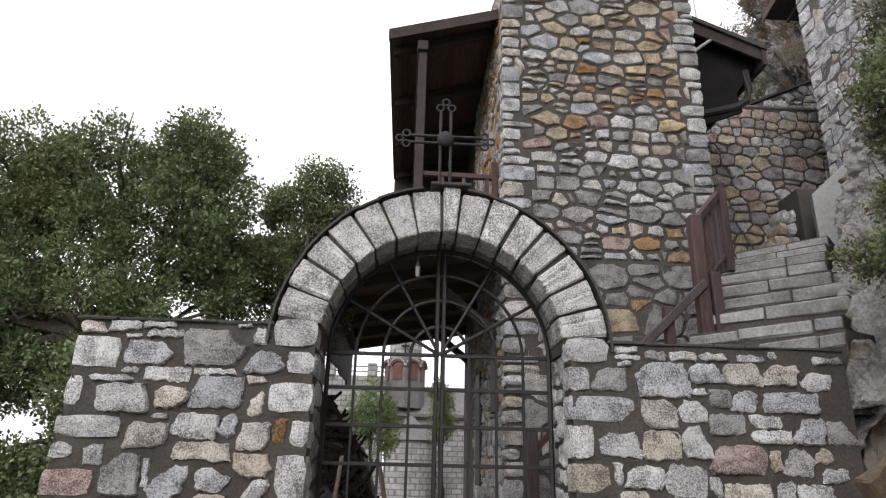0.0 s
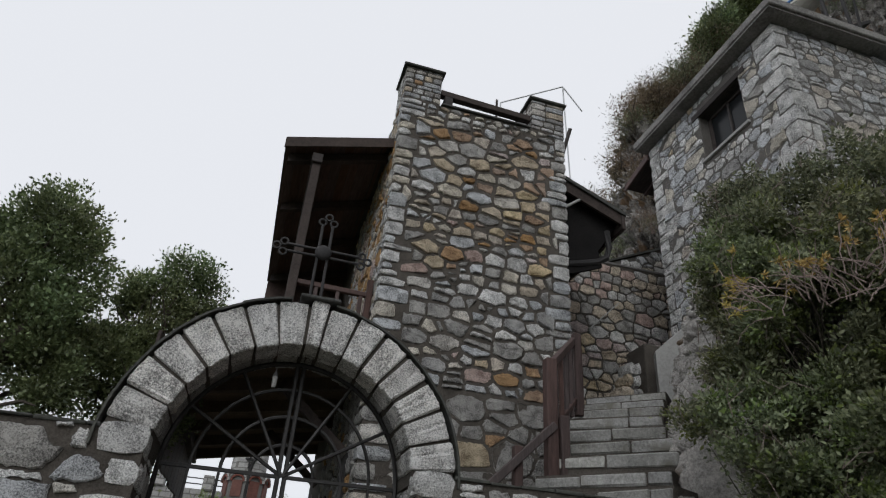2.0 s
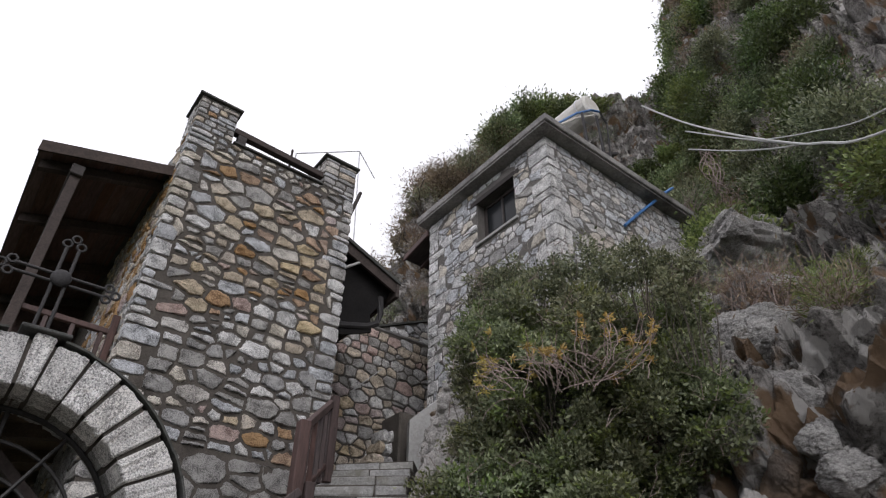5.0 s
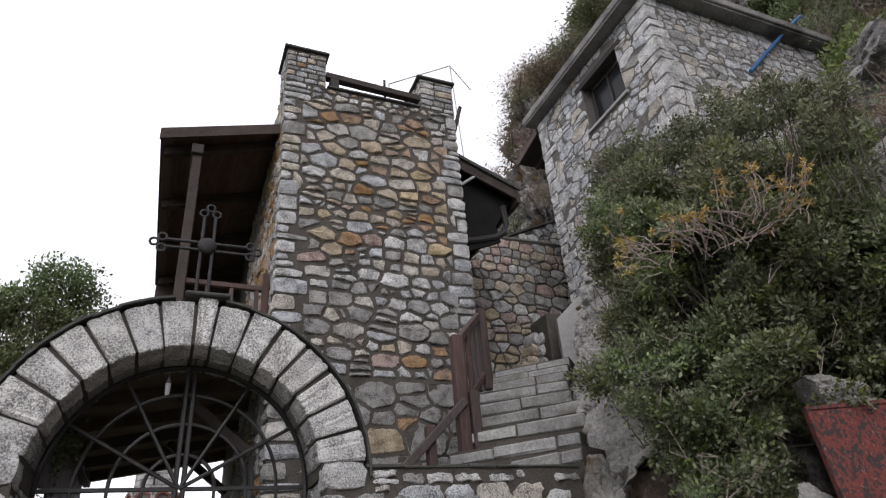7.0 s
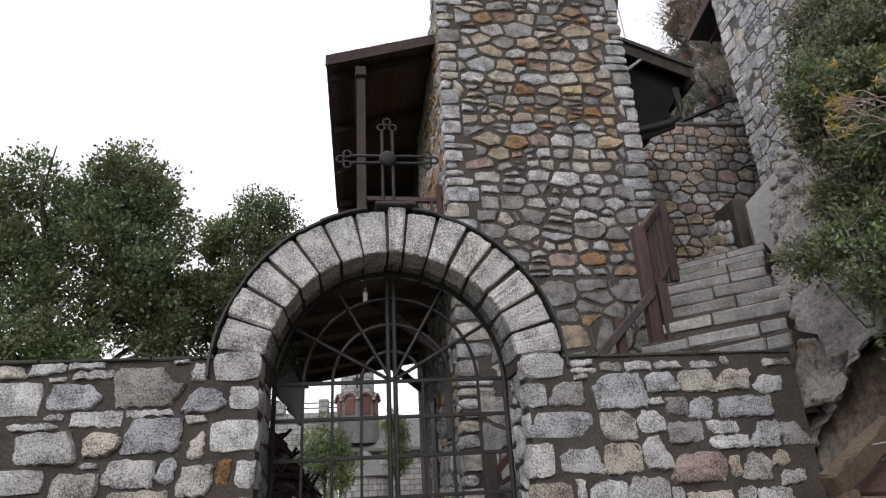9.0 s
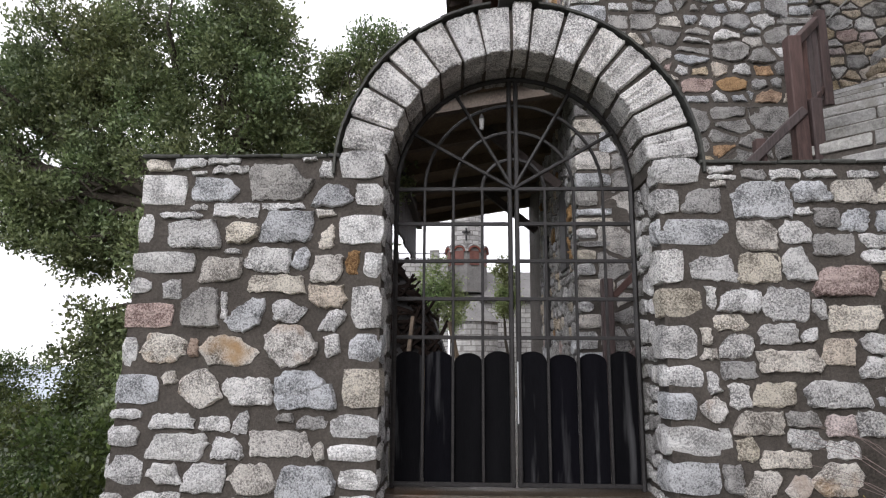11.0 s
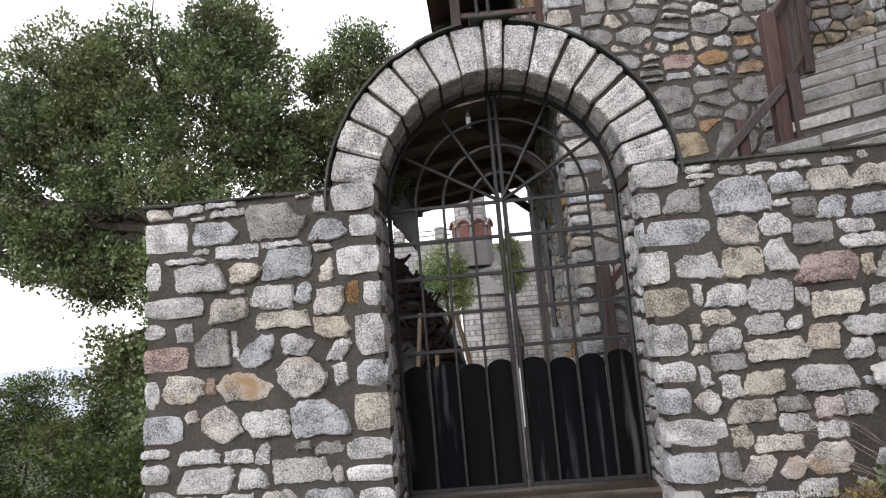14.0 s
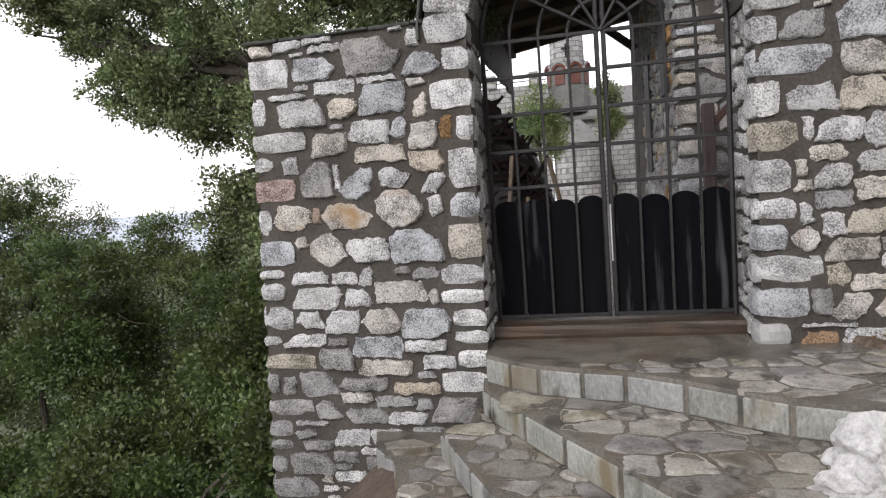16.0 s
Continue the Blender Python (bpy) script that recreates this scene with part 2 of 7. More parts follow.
HILL = material("scrub_hillside", (0.02, 0.028, 0.012), (0.07, 0.085, 0.04), 0.95, 2, 0.3, 0.6, size=0.2)
CONCRETE = material("grey_concrete", (0.26, 0.255, 0.245), (0.42, 0.415, 0.40), 0.85, 20, 2, 0.3)
ROOFSLAB = material("weathered_concrete_roof", (0.085, 0.081, 0.077), (0.33, 0.318, 0.30), 0.9, 30, 3, 0.6, extra=((0.07, 0.066, 0.06), 0.56, 0.12))
BARK = material("grey_bark", (0.03, 0.024, 0.018), (0.11, 0.092, 0.072), 0.95, 30, 5, 0.8, size=0.02)
TWIG = material("bare_twig", (0.15, 0.115, 0.105), (0.38, 0.30, 0.27), 0.9, 30, 5, 0.3)
RUST = material("peeling_red_paint", (0.055, 0.016, 0.013), (0.22, 0.040, 0.029), 0.7, 70, 110, 0.8, extra=[((0.030, 0.021, 0.020), 0.50, 0.05), ((0.18, 0.12, 0.10), 0.64, 0.03)], size=0.01, stretch=(1, 1, 0.6))
TANK = material("dull_cream_enamel", (0.44, 0.42, 0.38), (0.66, 0.64, 0.59), 0.45, 12, 2.5, 0.08)
TUB = material("white_plastic", (0.62, 0.62, 0.61), (0.80, 0.80, 0.79), 0.4, 14, 3, 0.05)
BLUE = material("blue_plastic", (0.04, 0.12, 0.30), (0.06, 0.18, 0.42), 0.5, 20, 3, 0.0)
CABLE = material("grey_white_cable", (0.36, 0.36, 0.35), (0.5, 0.5, 0.49), 0.6, 20, 3, 0.0)
GALV = material("white_painted_steel", (0.45, 0.46, 0.47), (0.62, 0.63, 0.64), 0.5, 20, 3, 0.0)
BRICK_DARK = material("dark_red_window", (0.09, 0.035, 0.027), (0.20, 0.085, 0.065), 0.7, 40, 8, 0.3)
EARTH_BANK = material("brown_earth_face", (0.14, 0.105, 0.08), (0.42, 0.34, 0.27), 0.95, 20, 3, 1.0, extra=[((0.075, 0.056, 0.044), 0.57, 0.10), ((0.45, 0.40, 0.34), 0.60, 0.06)], size=0.06, detail=9, shine=0.2, span=(0.40, 0.60))
BRICK = material("red_brick_trim", (0.11, 0.035, 0.025), (0.26, 0.09, 0.065), 0.8, 40, 8, 0.4)
TILE = material("grey_roof_stone", (0.11, 0.105, 0.10), (0.24, 0.235, 0.225), 0.85, 20, 3, 0.5)
PALE_MASONRY = material("pale_church_masonry", (0.28, 0.275, 0.265), (0.58, 0.57, 0.55), 0.85, 9, 2.5, 0.6, size=0.03, blocks=(0.34, 0.17))

GLASS = bpy.data.materials.new("dark_window_glass")
GLASS.use_nodes = True
_g = GLASS.node_tree.nodes["Principled BSDF"]
_g.inputs["Base Color"].default_value = (0.02, 0.022, 0.024, 1)
_g.inputs["Roughness"].default_value = 0.2
_g.inputs["Specular IOR Level"].default_value = 0.15


def leaf_material(name, low, high, rough=0.45):
    m = bpy.data.materials.new(name)
    m.use_nodes = True
    n, l = m.node_tree.nodes, m.node_tree.links
    b = n["Principled BSDF"]
    g = n.new("ShaderNodeNewGeometry")
    r = n.new("ShaderNodeValToRGB")
    r.color_ramp.elements[0].color, r.color_ramp.elements[1].color = (*low, 1), (*high, 1)
    l.new(g.outputs["Random Per Island"], r.inputs[0])
    nz = n.new("ShaderNodeTexNoise")
    nz.inputs["Scale"].default_value = 1.6
    l.new(g.outputs["Position"], nz.inputs[0])
    mr = n.new("ShaderNodeMapRange")
    mr.inputs[1].default_value, mr.inputs[2].default_value = 0.3, 0.7
    mr.inputs[3].default_value, mr.inputs[4].default_value = 0.65, 1.35
    l.new(nz.outputs[0], mr.inputs[0])
    hs = n.new("ShaderNodeHueSaturation")
    l.new(mr.outputs[0], hs.inputs["Value"])
    l.new(r.outputs[0], hs.inputs["Color"])
    nz2 = n.new("ShaderNodeTexNoise")
    nz2.inputs["Scale"].default_value = 0.8
    l.new(g.outputs["Position"], nz2.inputs[0])
    mh = n.new("ShaderNodeMapRange")
    mh.inputs[1].default_value, mh.inputs[2].default_value = 0.3, 0.7
    mh.inputs[3].default_value, mh.inputs[4].default_value = 0.465, 0.53
    l.new(nz2.outputs[0], mh.inputs[0])
    l.new(mh.outputs[0], hs.inputs["Hue"])
    l.new(hs.outputs[0], b.inputs["Base Color"])
    b.inputs["Roughness"].default_value = rough
    tr = n.new("ShaderNodeBsdfTranslucent")
    l.new(hs.outputs[0], tr.inputs[0])
    mx = n.new("ShaderNodeMixShader")
    mx.inputs[0].default_value = 0.32
    l.new(b.outputs[0], mx.inputs[1])
    l.new(tr.outputs[0], mx.inputs[2])
    l.new(mx.outputs[0], n["Material Output"].inputs[0])
    return m


LEAF_OAK = leaf_material("evergreen_oak_leaf", (0.068, 0.095, 0.040), (0.255, 0.305, 0.14))
LEAF_BUSH = leaf_material("grey_green_leaf", (0.072, 0.090, 0.048), (0.29, 0.315, 0.18))
LEAF_LIGHT = leaf_material("light_green_leaf", (0.075, 0.108, 0.030), (0.23, 0.275, 0.085))
LEAF_YELLOW = leaf_material("yellow_spurge_leaf", (0.30, 0.21, 0.055), (0.55, 0.43, 0.13))
LEAF_LITTER = leaf_material("fallen_leaf", (0.07, 0.038, 0.018), (0.24, 0.13, 0.055), 0.8)
# darkened leaf: the shade on the slope below the tree is in its colour
LEAF_SHADED = leaf_material("shaded_shrub_leaf", (0.024, 0.040, 0.011), (0.120, 0.165, 0.048))
LEAF_YARD = leaf_material("pale_yard_leaf", (0.12, 0.165, 0.055), (0.30, 0.36, 0.15))
LEAF_DRY = leaf_material("dry_brown_leaf", (0.13, 0.10, 0.068), (0.31, 0.245, 0.165), 0.8)


# ---- building helpers ----
def root_of(ob):
    while ob.parent:
        ob = ob.parent
    return ob


def thing(name, at, label, category, group="", kind=""):
    ob = new(name)
    ob.empty_display_size = 0.1
    ob.location = at
    return tagged(ob, label, category, group, kind)


def part(name, bm, mat, parent, label="", kind=""):
    """One mesh, its geometry given in world places, under a thing or a part."""
    me = bpy.data.meshes.new(name)
    off = Vector(root_of(parent).location)
    bmesh.ops.translate(bm, verts=bm.verts, vec=-off)
    bm.to_mesh(me)
    bm.free()
    me.materials.append(mat)
    ob = new(name, me)
    ob.parent = parent
    return tagged(ob, label, kind=kind)


def solid(name, bm, mat, label, category, kind="", group=""):
    """A thing that is one mesh."""
    me = bpy.data.meshes.new(name)
    bm.to_mesh(me)
    bm.free()
    me.materials.append(mat)
    return tagged(new(name, me), label, category, group, kind)


def box(x0, x1, y0, y1, z0, z1, bevel=0.0, bm=None, m=None):
    bm = bm or bmesh.new()
    c = Matrix.Translation(((x0 + x1) / 2, (y0 + y1) / 2, (z0 + z1) / 2)) @ Matrix.Diagonal((x1 - x0, y1 - y0, z1 - z0, 1))
    r = bmesh.ops.create_cube(bm, size=1, matrix=(m @ c) if m else c)
    if bevel:
        es = list({e for v in r["verts"] for e in v.link_edges})
        bmesh.ops.bevel(bm, geom=es, offset=bevel, segments=1, affect="EDGES")
    return bm


def beam(a, b, w, h, bevel=0.006, bm=None):
    """A squared timber from a to b, w across and h high."""
    a, b = Vector(a), Vector(b)
    d = b - a
    q = d.to_track_quat("X", "Z").to_matrix().to_4x4()
    m = Matrix.Translation((a + b) / 2) @ q
    return box(-d.length / 2, d.length / 2, -w / 2, w / 2, -h / 2, h / 2, bevel, bm, m)


def tube(pts, r, sides=8, bm=None, taper=None):
    """A round bar along points; r at the start, taper at the end."""
    bm = bm or bmesh.new()
    pts = [Vector(p) for p in pts]
    rings = []
    n = len(pts)
    ref = Vector((0.13, 0.37, 0.92)).normalized()
    for i, p in enumerate(pts):
        d = (pts[min(i + 1, n - 1)] - pts[max(i - 1, 0)]).normalized()
        s = d.cross(ref)
        if s.length < 0.05:
            s = d.cross(Vector((1, 0, 0)))
        s.normalize()
        u = s.cross(d)
        rr = r if taper is None else r + (taper - r) * i / (n - 1)
        rings.append([bm.verts.new(p + s * (rr * math.cos(k * math.tau / sides)) + u * (rr * math.sin(k * math.tau / sides))) for k in range(sides)])
    for a, b in zip(rings, rings[1:]):
        for k in range(sides):
            bm.faces.new((a[k], a[(k + 1) % sides], b[(k + 1) % sides], b[k]))
    bm.faces.new(rings[0][::-1])
    bm.faces.new(rings[-1])
    return bm


def prism(poly, z0, z1, bevel=0.0, bm=None):
    bm = bm or bmesh.new()
    lo = [bm.verts.new((x, y, z0)) for x, y in poly]
    hi = [bm.verts.new((x, y, z1)) for x, y in poly]
    n = len(poly)
    bm.faces.new(lo[::-1])
    top = bm.faces.new(hi)
    for k in range(n):
        bm.faces.new((lo[k], lo[(k + 1) % n], hi[(k + 1) % n], hi[k]))
    bmesh.ops.recalc_face_normals(bm, faces=bm.faces)
    if bevel:
        bmesh.ops.bevel(bm, geom=list(top.edges), offset=bevel, segments=1, affect="EDGES")
    return bm


def arc(cx, cz, r, a0, a1, y, n=24):
    return [(cx + r * math.cos(radians(a0 + (a1 - a0) * k / n)), y, cz + r * math.sin(radians(a0 + (a1 - a0) * k / n))) for k in range(n + 1)]


# ---- rubble masonry ----
def clip(poly, nx, ny, c):
    """The part of a convex polygon where nx*x + ny*y <= c."""
    out = []
    for i in range(len(poly)):
        a, b = poly[i], poly[(i + 1) % len(poly)]
        da, db = nx * a[0] + ny * a[1] - c, nx * b[0] + ny * b[1] - c
        if da <= 0:
            out.append(a)
        if (da < 0 < db) or (db < 0 < da):
            t = da / (da - db)
            out.append((a[0] + t * (b[0] - a[0]), a[1] + t * (b[1] - a[1])))
    return out


def polygonal(u0, u1, v0, v1, row, aspect=1.4, gap=0.016, seed=1, keep=None, blocks=()):
    """Stones of polygonal rubble in a rectangle, as convex outlines of many sizes.
    row: course height, or a function of v. blocks: rectangles (u0, u1, v0, v1) already taken. keep: which centres count."""
    rng = random.Random(seed)
    seeds = []
    v = v0
    while v < v1:
        base = row(v) if callable(row) else row
        h = base * rng.uniform(0.65, 1.4)
        u = u0 - rng.uniform(0, 1) * base
        while u < u1 + base:
            w = h * aspect * rng.uniform(0.55, 1.55)
            cv = v + h / 2 + rng.uniform(-0.24, 0.24) * h
            if rng.random() < 0.16 and w > base:
                seeds.append((u + w / 2, v + h * 0.26, w * 0.9, h * 0.42))
                seeds.append((u + w / 2 + rng.uniform(-0.1, 0.1) * w, v + h * 0.76, w * 0.9, h * 0.42))
            elif rng.random() < 0.10:
                seeds.append((u + w * 0.35, cv, w * 0.62, h))
                seeds.append((u + w * 0.85, cv + rng.uniform(-0.2, 0.2) * h, w * 0.22, h * 0.5))
            else:
                seeds.append((u + w / 2, cv, w, h))
            u += w
        v += h
    taken = [b for b in blocks]
    seeds = [s for s in seeds if not any(b[0] < s[0] < b[1] and b[2] < s[1] < b[3] for b in taken)]
    out = []
    k = 1 / aspect ** 2
    for i, (su, sv, sw, sh) in enumerate(seeds):
        if not (u0 <= su <= u1 and v0 <= sv <= v1) or (keep and not keep(su, sv)):
            continue
        g = gap * rng.uniform(0.55, 1.25)
        R = 0.75 * max(sw, sh * 1.3) + 0.1
        poly = [(max(u0 + g, su - R), max(v0 + g, sv - R)), (min(u1 - g, su + R), max(v0 + g, sv - R)), (min(u1 - g, su + R), min(v1 - g, sv + R)), (max(u0 + g, su - R), min(v1 - g, sv + R))]
        wi = sw * sh * 0.16
        for j, (tu, tv, tw, th) in enumerate(seeds):
            if i == j or abs(tu - su) > 1.2 or abs(tv - sv) > 0.9:
                continue
            du, dv = (tu - su) * k, tv - sv
            wj = tw * th * 0.16
            c = (tu * tu * k + tv * tv - su * su * k - sv * sv + wi - wj) / 2
            ln = math.hypot(du, dv)
            poly = clip(poly, du / ln, dv / ln, c / ln - g)
            if len(poly) < 3:
                break
        if len(poly) < 3:
            continue
        for b in taken:
            top_, low_ = max(p[1] for p in poly), min(p[1] for p in poly)
            if min(top_, b[3]) - max(low_, b[2]) > 0.25 * (top_ - low_):
                if su > b[1] and min(p[0] for p in poly) < b[1]:
                    poly = clip(poly, -1, 0, -(b[1] + g))
                elif su < b[0] and max(p[0] for p in poly) > b[0]:
                    poly = clip(poly, 1, 0, b[0] - g)
            if len(poly) < 3:
                break
        if len(poly) < 3:
            continue
        area = abs(sum(poly[q - 1][0] * poly[q][1] - poly[q][0] * poly[q - 1][1] for q in range(len(poly)))) / 2
        if area < 0.0012:
            continue
        out.append(poly)
    return out


def rubble(u0, u1, v0, v1, row, aspect=1.4, gap=0.016, seed=1, keep=None, blocks=()):
    """Roughly squared rubble laid in wandering courses, some stones two courses high, some split in two thin ones."""
    rng = random.Random(seed)
    bounds = [v0]
    while bounds[-1] < v1 - 0.04:
        base = row(bounds[-1]) if callable(row) else row
        bounds.append(bounds[-1] + base * rng.uniform(0.62, 1.4))
    bounds[-1] = v1
    n = len(bounds) - 1

    def level(i, u):
        if i <= 0 or i >= n:
            return bounds[max(0, min(n, i))]
        a = 0.30 * min(bounds[i] - bounds[i - 1], bounds[i + 1] - bounds[i])
        return bounds[i] + a * (1.5 * noise.noise((u * 2.3, i * 7.3, seed)) + 0.9 * noise.noise((u * 7.0, i * 3.1, seed + 5)))

    out = []
    taken = []

    def add(ul, ur, i, k, sl, sr, lo=0.0, hi=1.0):
        g = gap * rng.uniform(0.5, 1.35)
        um = (ul + ur) / 2
        bot = lambda u: level(i, u) + (level(k, u) - level(i, u)) * lo
        top = lambda u: level(i, u) + (level(k, u) - level(i, u)) * hi
        h = top(um) - bot(um)
        w = ur - ul
        if w < 0.03 or h < 0.025:
            return
        g = min(g, 0.2 * min(w, h))
        bend = lambda: rng.choice((0, 0, 0.5, 1.0)) * rng.uniform(0, 0.11) * h
        c = [(ul - sl * h, bot(ul), 1, 1), (ur - sr * h, bot(ur), -1, 1), (ur + sr * h, top(ur), -1, -1), (ul + sl * h, top(ul), 1, -1)]
        if keep and not keep(um, (bot(um) + top(um)) / 2):
            return
        pts = []
        m = min(w, h)
        for x, y, dx, dy in c:
            x, y = x + dx * (g + bend()), y + dy * (g + bend())
            x = max(u0 + 0.004, min(u1 - 0.004, x))
            cx, cy = m * rng.choice((0.06, 0.1, 0.14, 0.22, 0.4)) * rng.uniform(0.6, 1.2), m * rng.choice((0.06, 0.1, 0.14, 0.22, 0.4)) * rng.uniform(0.6, 1.2)
            a, b = (x, y + dy * cy), (x + dx * cx, y)
            pts += [a, b] if dx * dy > 0 else [b, a]
        out.append(pts)

    for i in range(n):
        lo, hi = bounds[i], bounds[i + 1]
        h = hi - lo
        a0, a1 = u0, u1
        mid = (u0 + u1) / 2
        for b in blocks:
            if b[2] < hi - 0.3 * h and b[3] > lo + 0.3 * h:
                if (b[0] + b[1]) / 2 < mid:
                    a0 = max(a0, b[1])
                else:
                    a1 = min(a1, b[0])
        u, sl = a0, 0.0
        while u < a1 - 0.03:
            hit = [t for t in taken if t[0] == i and t[1] - 0.02 <= u < t[2]]
            if hit:
                u, sl = hit[0][2], 0.0
                continue
            w = max(0.06, h * aspect * rng.triangular(0.5, 1.8, 1.0))
            if a1 - (u + w) < 0.07:
                w = a1 - u
            for t in taken:
                if t[0] == i and u < t[1] < u + w + 0.05:
                    w = t[1] - u
            sr = 0.0 if u + w >= a1 - 0.001 else rng.uniform(-0.2, 0.2)
            k = rng.random()
            if k < 0.05 and i < n - 1 and 0.13 < w < 0.36 and h < 0.15:
                add(u, u + w, i, i + 2, 0, 0)
                taken.append((i + 1, u, u + w))
                sr = 0.0
            elif k < 0.11 and h > 0.15:
                q = rng.uniform(0.35, 0.65)
                add(u, u + w, i, i + 1, sl * q, sr * q, 0, q)
                add(u, u + w, i, i + 1, sl * (1 - q), sr * (1 - q), q, 1)
            elif k < 0.19 and w > 0.22:
                q = rng.uniform(0.66, 0.8)
                add(u, u + w * q, i, i + 1, sl, 0)
                r2 = rng.uniform(0.4, 0.7)
                add(u + w * q, u + w, i, i + 1, 0, sr, 0, r2)
                add(u + w * q, u + w, i, i + 1, 0, sr, r2, 1)
            else:
                add(u, u + w, i, i + 1, sl, sr)
            u += w
            sl = sr
    return out


ROUND = True


def soften(poly, rng, jit=0.0085):
    """Corners worn round, edges made uneven."""
    if ROUND:
        cut = []
        for i in range(len(poly)):
            a, b = Vector(poly[i]), Vector(poly[(i + 1) % len(poly)])
            k = rng.uniform(0.03, 0.10)
            cut += [a.lerp(b, k), a.lerp(b, 1 - k)]
        poly = cut
    pts = []
    n = len(poly)
    for i in range(n):
        a, b = Vector(poly[i]), Vector(poly[(i + 1) % n])
        ln = (b - a).length
        if ln < 0.008:
            continue
        cnt = 1 + int(ln / 0.030)
        for q in range(cnt):
            pts.append(a.lerp(b, q / cnt))
    return [p + Vector((rng.uniform(-jit, jit), rng.uniform(-jit, jit))) for p in pts]


def stone_verts(poly, rng, proud, deep=0.02):
    """Rings of one stone in (u, v, out): foot, shoulder, brow, an uneven inner ring and a middle."""
    pts = soften(poly, rng)
    n = len(pts)
    if n < 4:
        return None
    c = sum(pts, Vector((0, 0))) / n
    size = sum((p - c).length for p in pts) / n
    tip = Vector((rng.uniform(-0.09, 0.09), rng.uniform(-0.09, 0.09)))
    far = rng.uniform(0, 90)

    def out(q, k):
        return proud * (k + 0.55 * noise.noise((q.x * 16, q.y * 16, far))) + tip.dot(q - c)

    vs = [(p.x, p.y, -deep) for p in pts]
    vs += [(p.x, p.y, proud * rng.uniform(0.2, 0.6)) for p in pts]
    for f, k in ((1 - min(0.2, 0.011 / size), 0.95), (0.55, 1.1)):
        for p in pts:
            q = c + (p - c) * f
            vs.append((q.x, q.y, out(q, k)))
    vs.append((c.x, c.y, out(c, 1.1)))
    fs = []
    for r in (0, n, 2 * n):
        for i in range(n):
            fs.append((r + i, r + (i + 1) % n, r + n + (i + 1) % n, r + n + i))
    for i in range(n):
        fs.append((3 * n + i, 3 * n + (i + 1) % n, 4 * n))
    return c, vs, fs


def lay(polys, origin, U, V, parent, pick, proud=0.016, seed=3, limit=300, near=None, name="stone"):
    """Sets stones on a face: each a part of its own up to the limit, the rest joined. pick(u, v, rng) gives the material."""
    rng = random.Random(seed)
    origin, U, V = Vector(origin), Vector(U), Vector(V)
    N = U.cross(V)
    off = Vector(root_of(parent).location)
    todo = sorted(polys, key=near) if near else list(polys)
    rest = {}
    for idx, poly in enumerate(todo):
        r = stone_verts(poly, rng, proud * rng.uniform(0.6, 1.5))
        if r is None:
            continue
        c, vs, fs = r
        mat = pick(c.x, c.y, rng)
        mid = origin + U * c.x + V * c.y
        if idx < limit:
            me = bpy.data.meshes.new(name)
            me.from_pydata([U * (a - c.x) + V * (b - c.y) + N * d for a, b, d in vs], [], fs)
            me.materials.append(mat)
            ob = new(name, me)
            ob.location = mid - off
            ob.parent = parent
        else:
            V_, F_ = rest.setdefault(mat.name, ([], []))
            k = len(V_)
            V_ += [origin + U * a + V * b + N * d - off for a, b, d in vs]
            F_ += [tuple(k + i for i in f) for f in fs]
    for mn, (V_, F_) in rest.items():
        me = bpy.data.meshes.new("masonry")
        me.from_pydata(V_, [], F_)
        me.materials.append(bpy.data.materials[mn])
        ob = new("masonry", me)
        ob.parent = parent
        ob["kind"] = "stuff"


def rough_block(x0, x1, y0, y1, z0, z1, rng, bevel=0.014, jit=0.008):
    """A roughly dressed block: worn edges and an uneven face."""
    bm = box(x0, x1, y0, y1, z0, z1)
    bmesh.ops.subdivide_edges(bm, edges=bm.edges[:], cuts=2, use_grid_fill=True)
    c = Vector(((x0 + x1) / 2, (y0 + y1) / 2, (z0 + z1) / 2))
    half = Vector((x1 - x0, y1 - y0, z1 - z0)) / 2
    for v in bm.verts:
        d = v.co - c
        out = [i for i in range(3) if abs(d[i]) > 0.9 * half[i]]
        if len(out) >= 2:
            for i in out:
                v.co[i] -= math.copysign(min(bevel, 0.3 * half[i]) * (0.6 if len(out) == 2 else 1.1) * rng.uniform(0.6, 1.4), d[i])
        v.co += Vector((rng.uniform(-jit, jit), rng.uniform(-jit, jit), rng.uniform(-jit, jit) * 0.7))
    return bm


def quoins(x, y, z0, z1, sx, sy, parent, rng, bevel=0.014, long=(0.26, 0.38), short=(0.14, 0.2), h=(0.11, 0.22), proud=0.015, pick=None):
    """Corner stones up an upright edge at (x, y); sx and sy point into the wall. Gives the rectangles taken on both faces."""
    fx, fy = [], []
    z = z0
    edge = x if callable(x) else None
    flip = rng.random() < 0.5
    while z < z1 - 0.05:
        hh = min(rng.uniform(*h), z1 - z)
        a, b = rng.uniform(*long), rng.uniform(*short)
        if flip:
            a, b = b, a
        flip = not flip if rng.random() < 0.7 else flip
        x = edge(z + hh / 2) if edge else x
        xa, xb = sorted((x - sx * proud, x + sx * a))
        ya, yb = sorted((y - sy * proud, y + sy * b))
        bm = rough_block(xa, xb, ya, yb, z + 0.009, z + hh - 0.009, rng, bevel)
        part("quoin", bm, pick(rng) if pick else STONE, parent)
        fx.append((min(x, x + sx * a), max(x, x + sx * a), z, z + hh))
        fy.append((min(y, y + sy * b), max(y, y + sy * b), z, z + hh))
        z += hh
    return fx, fy


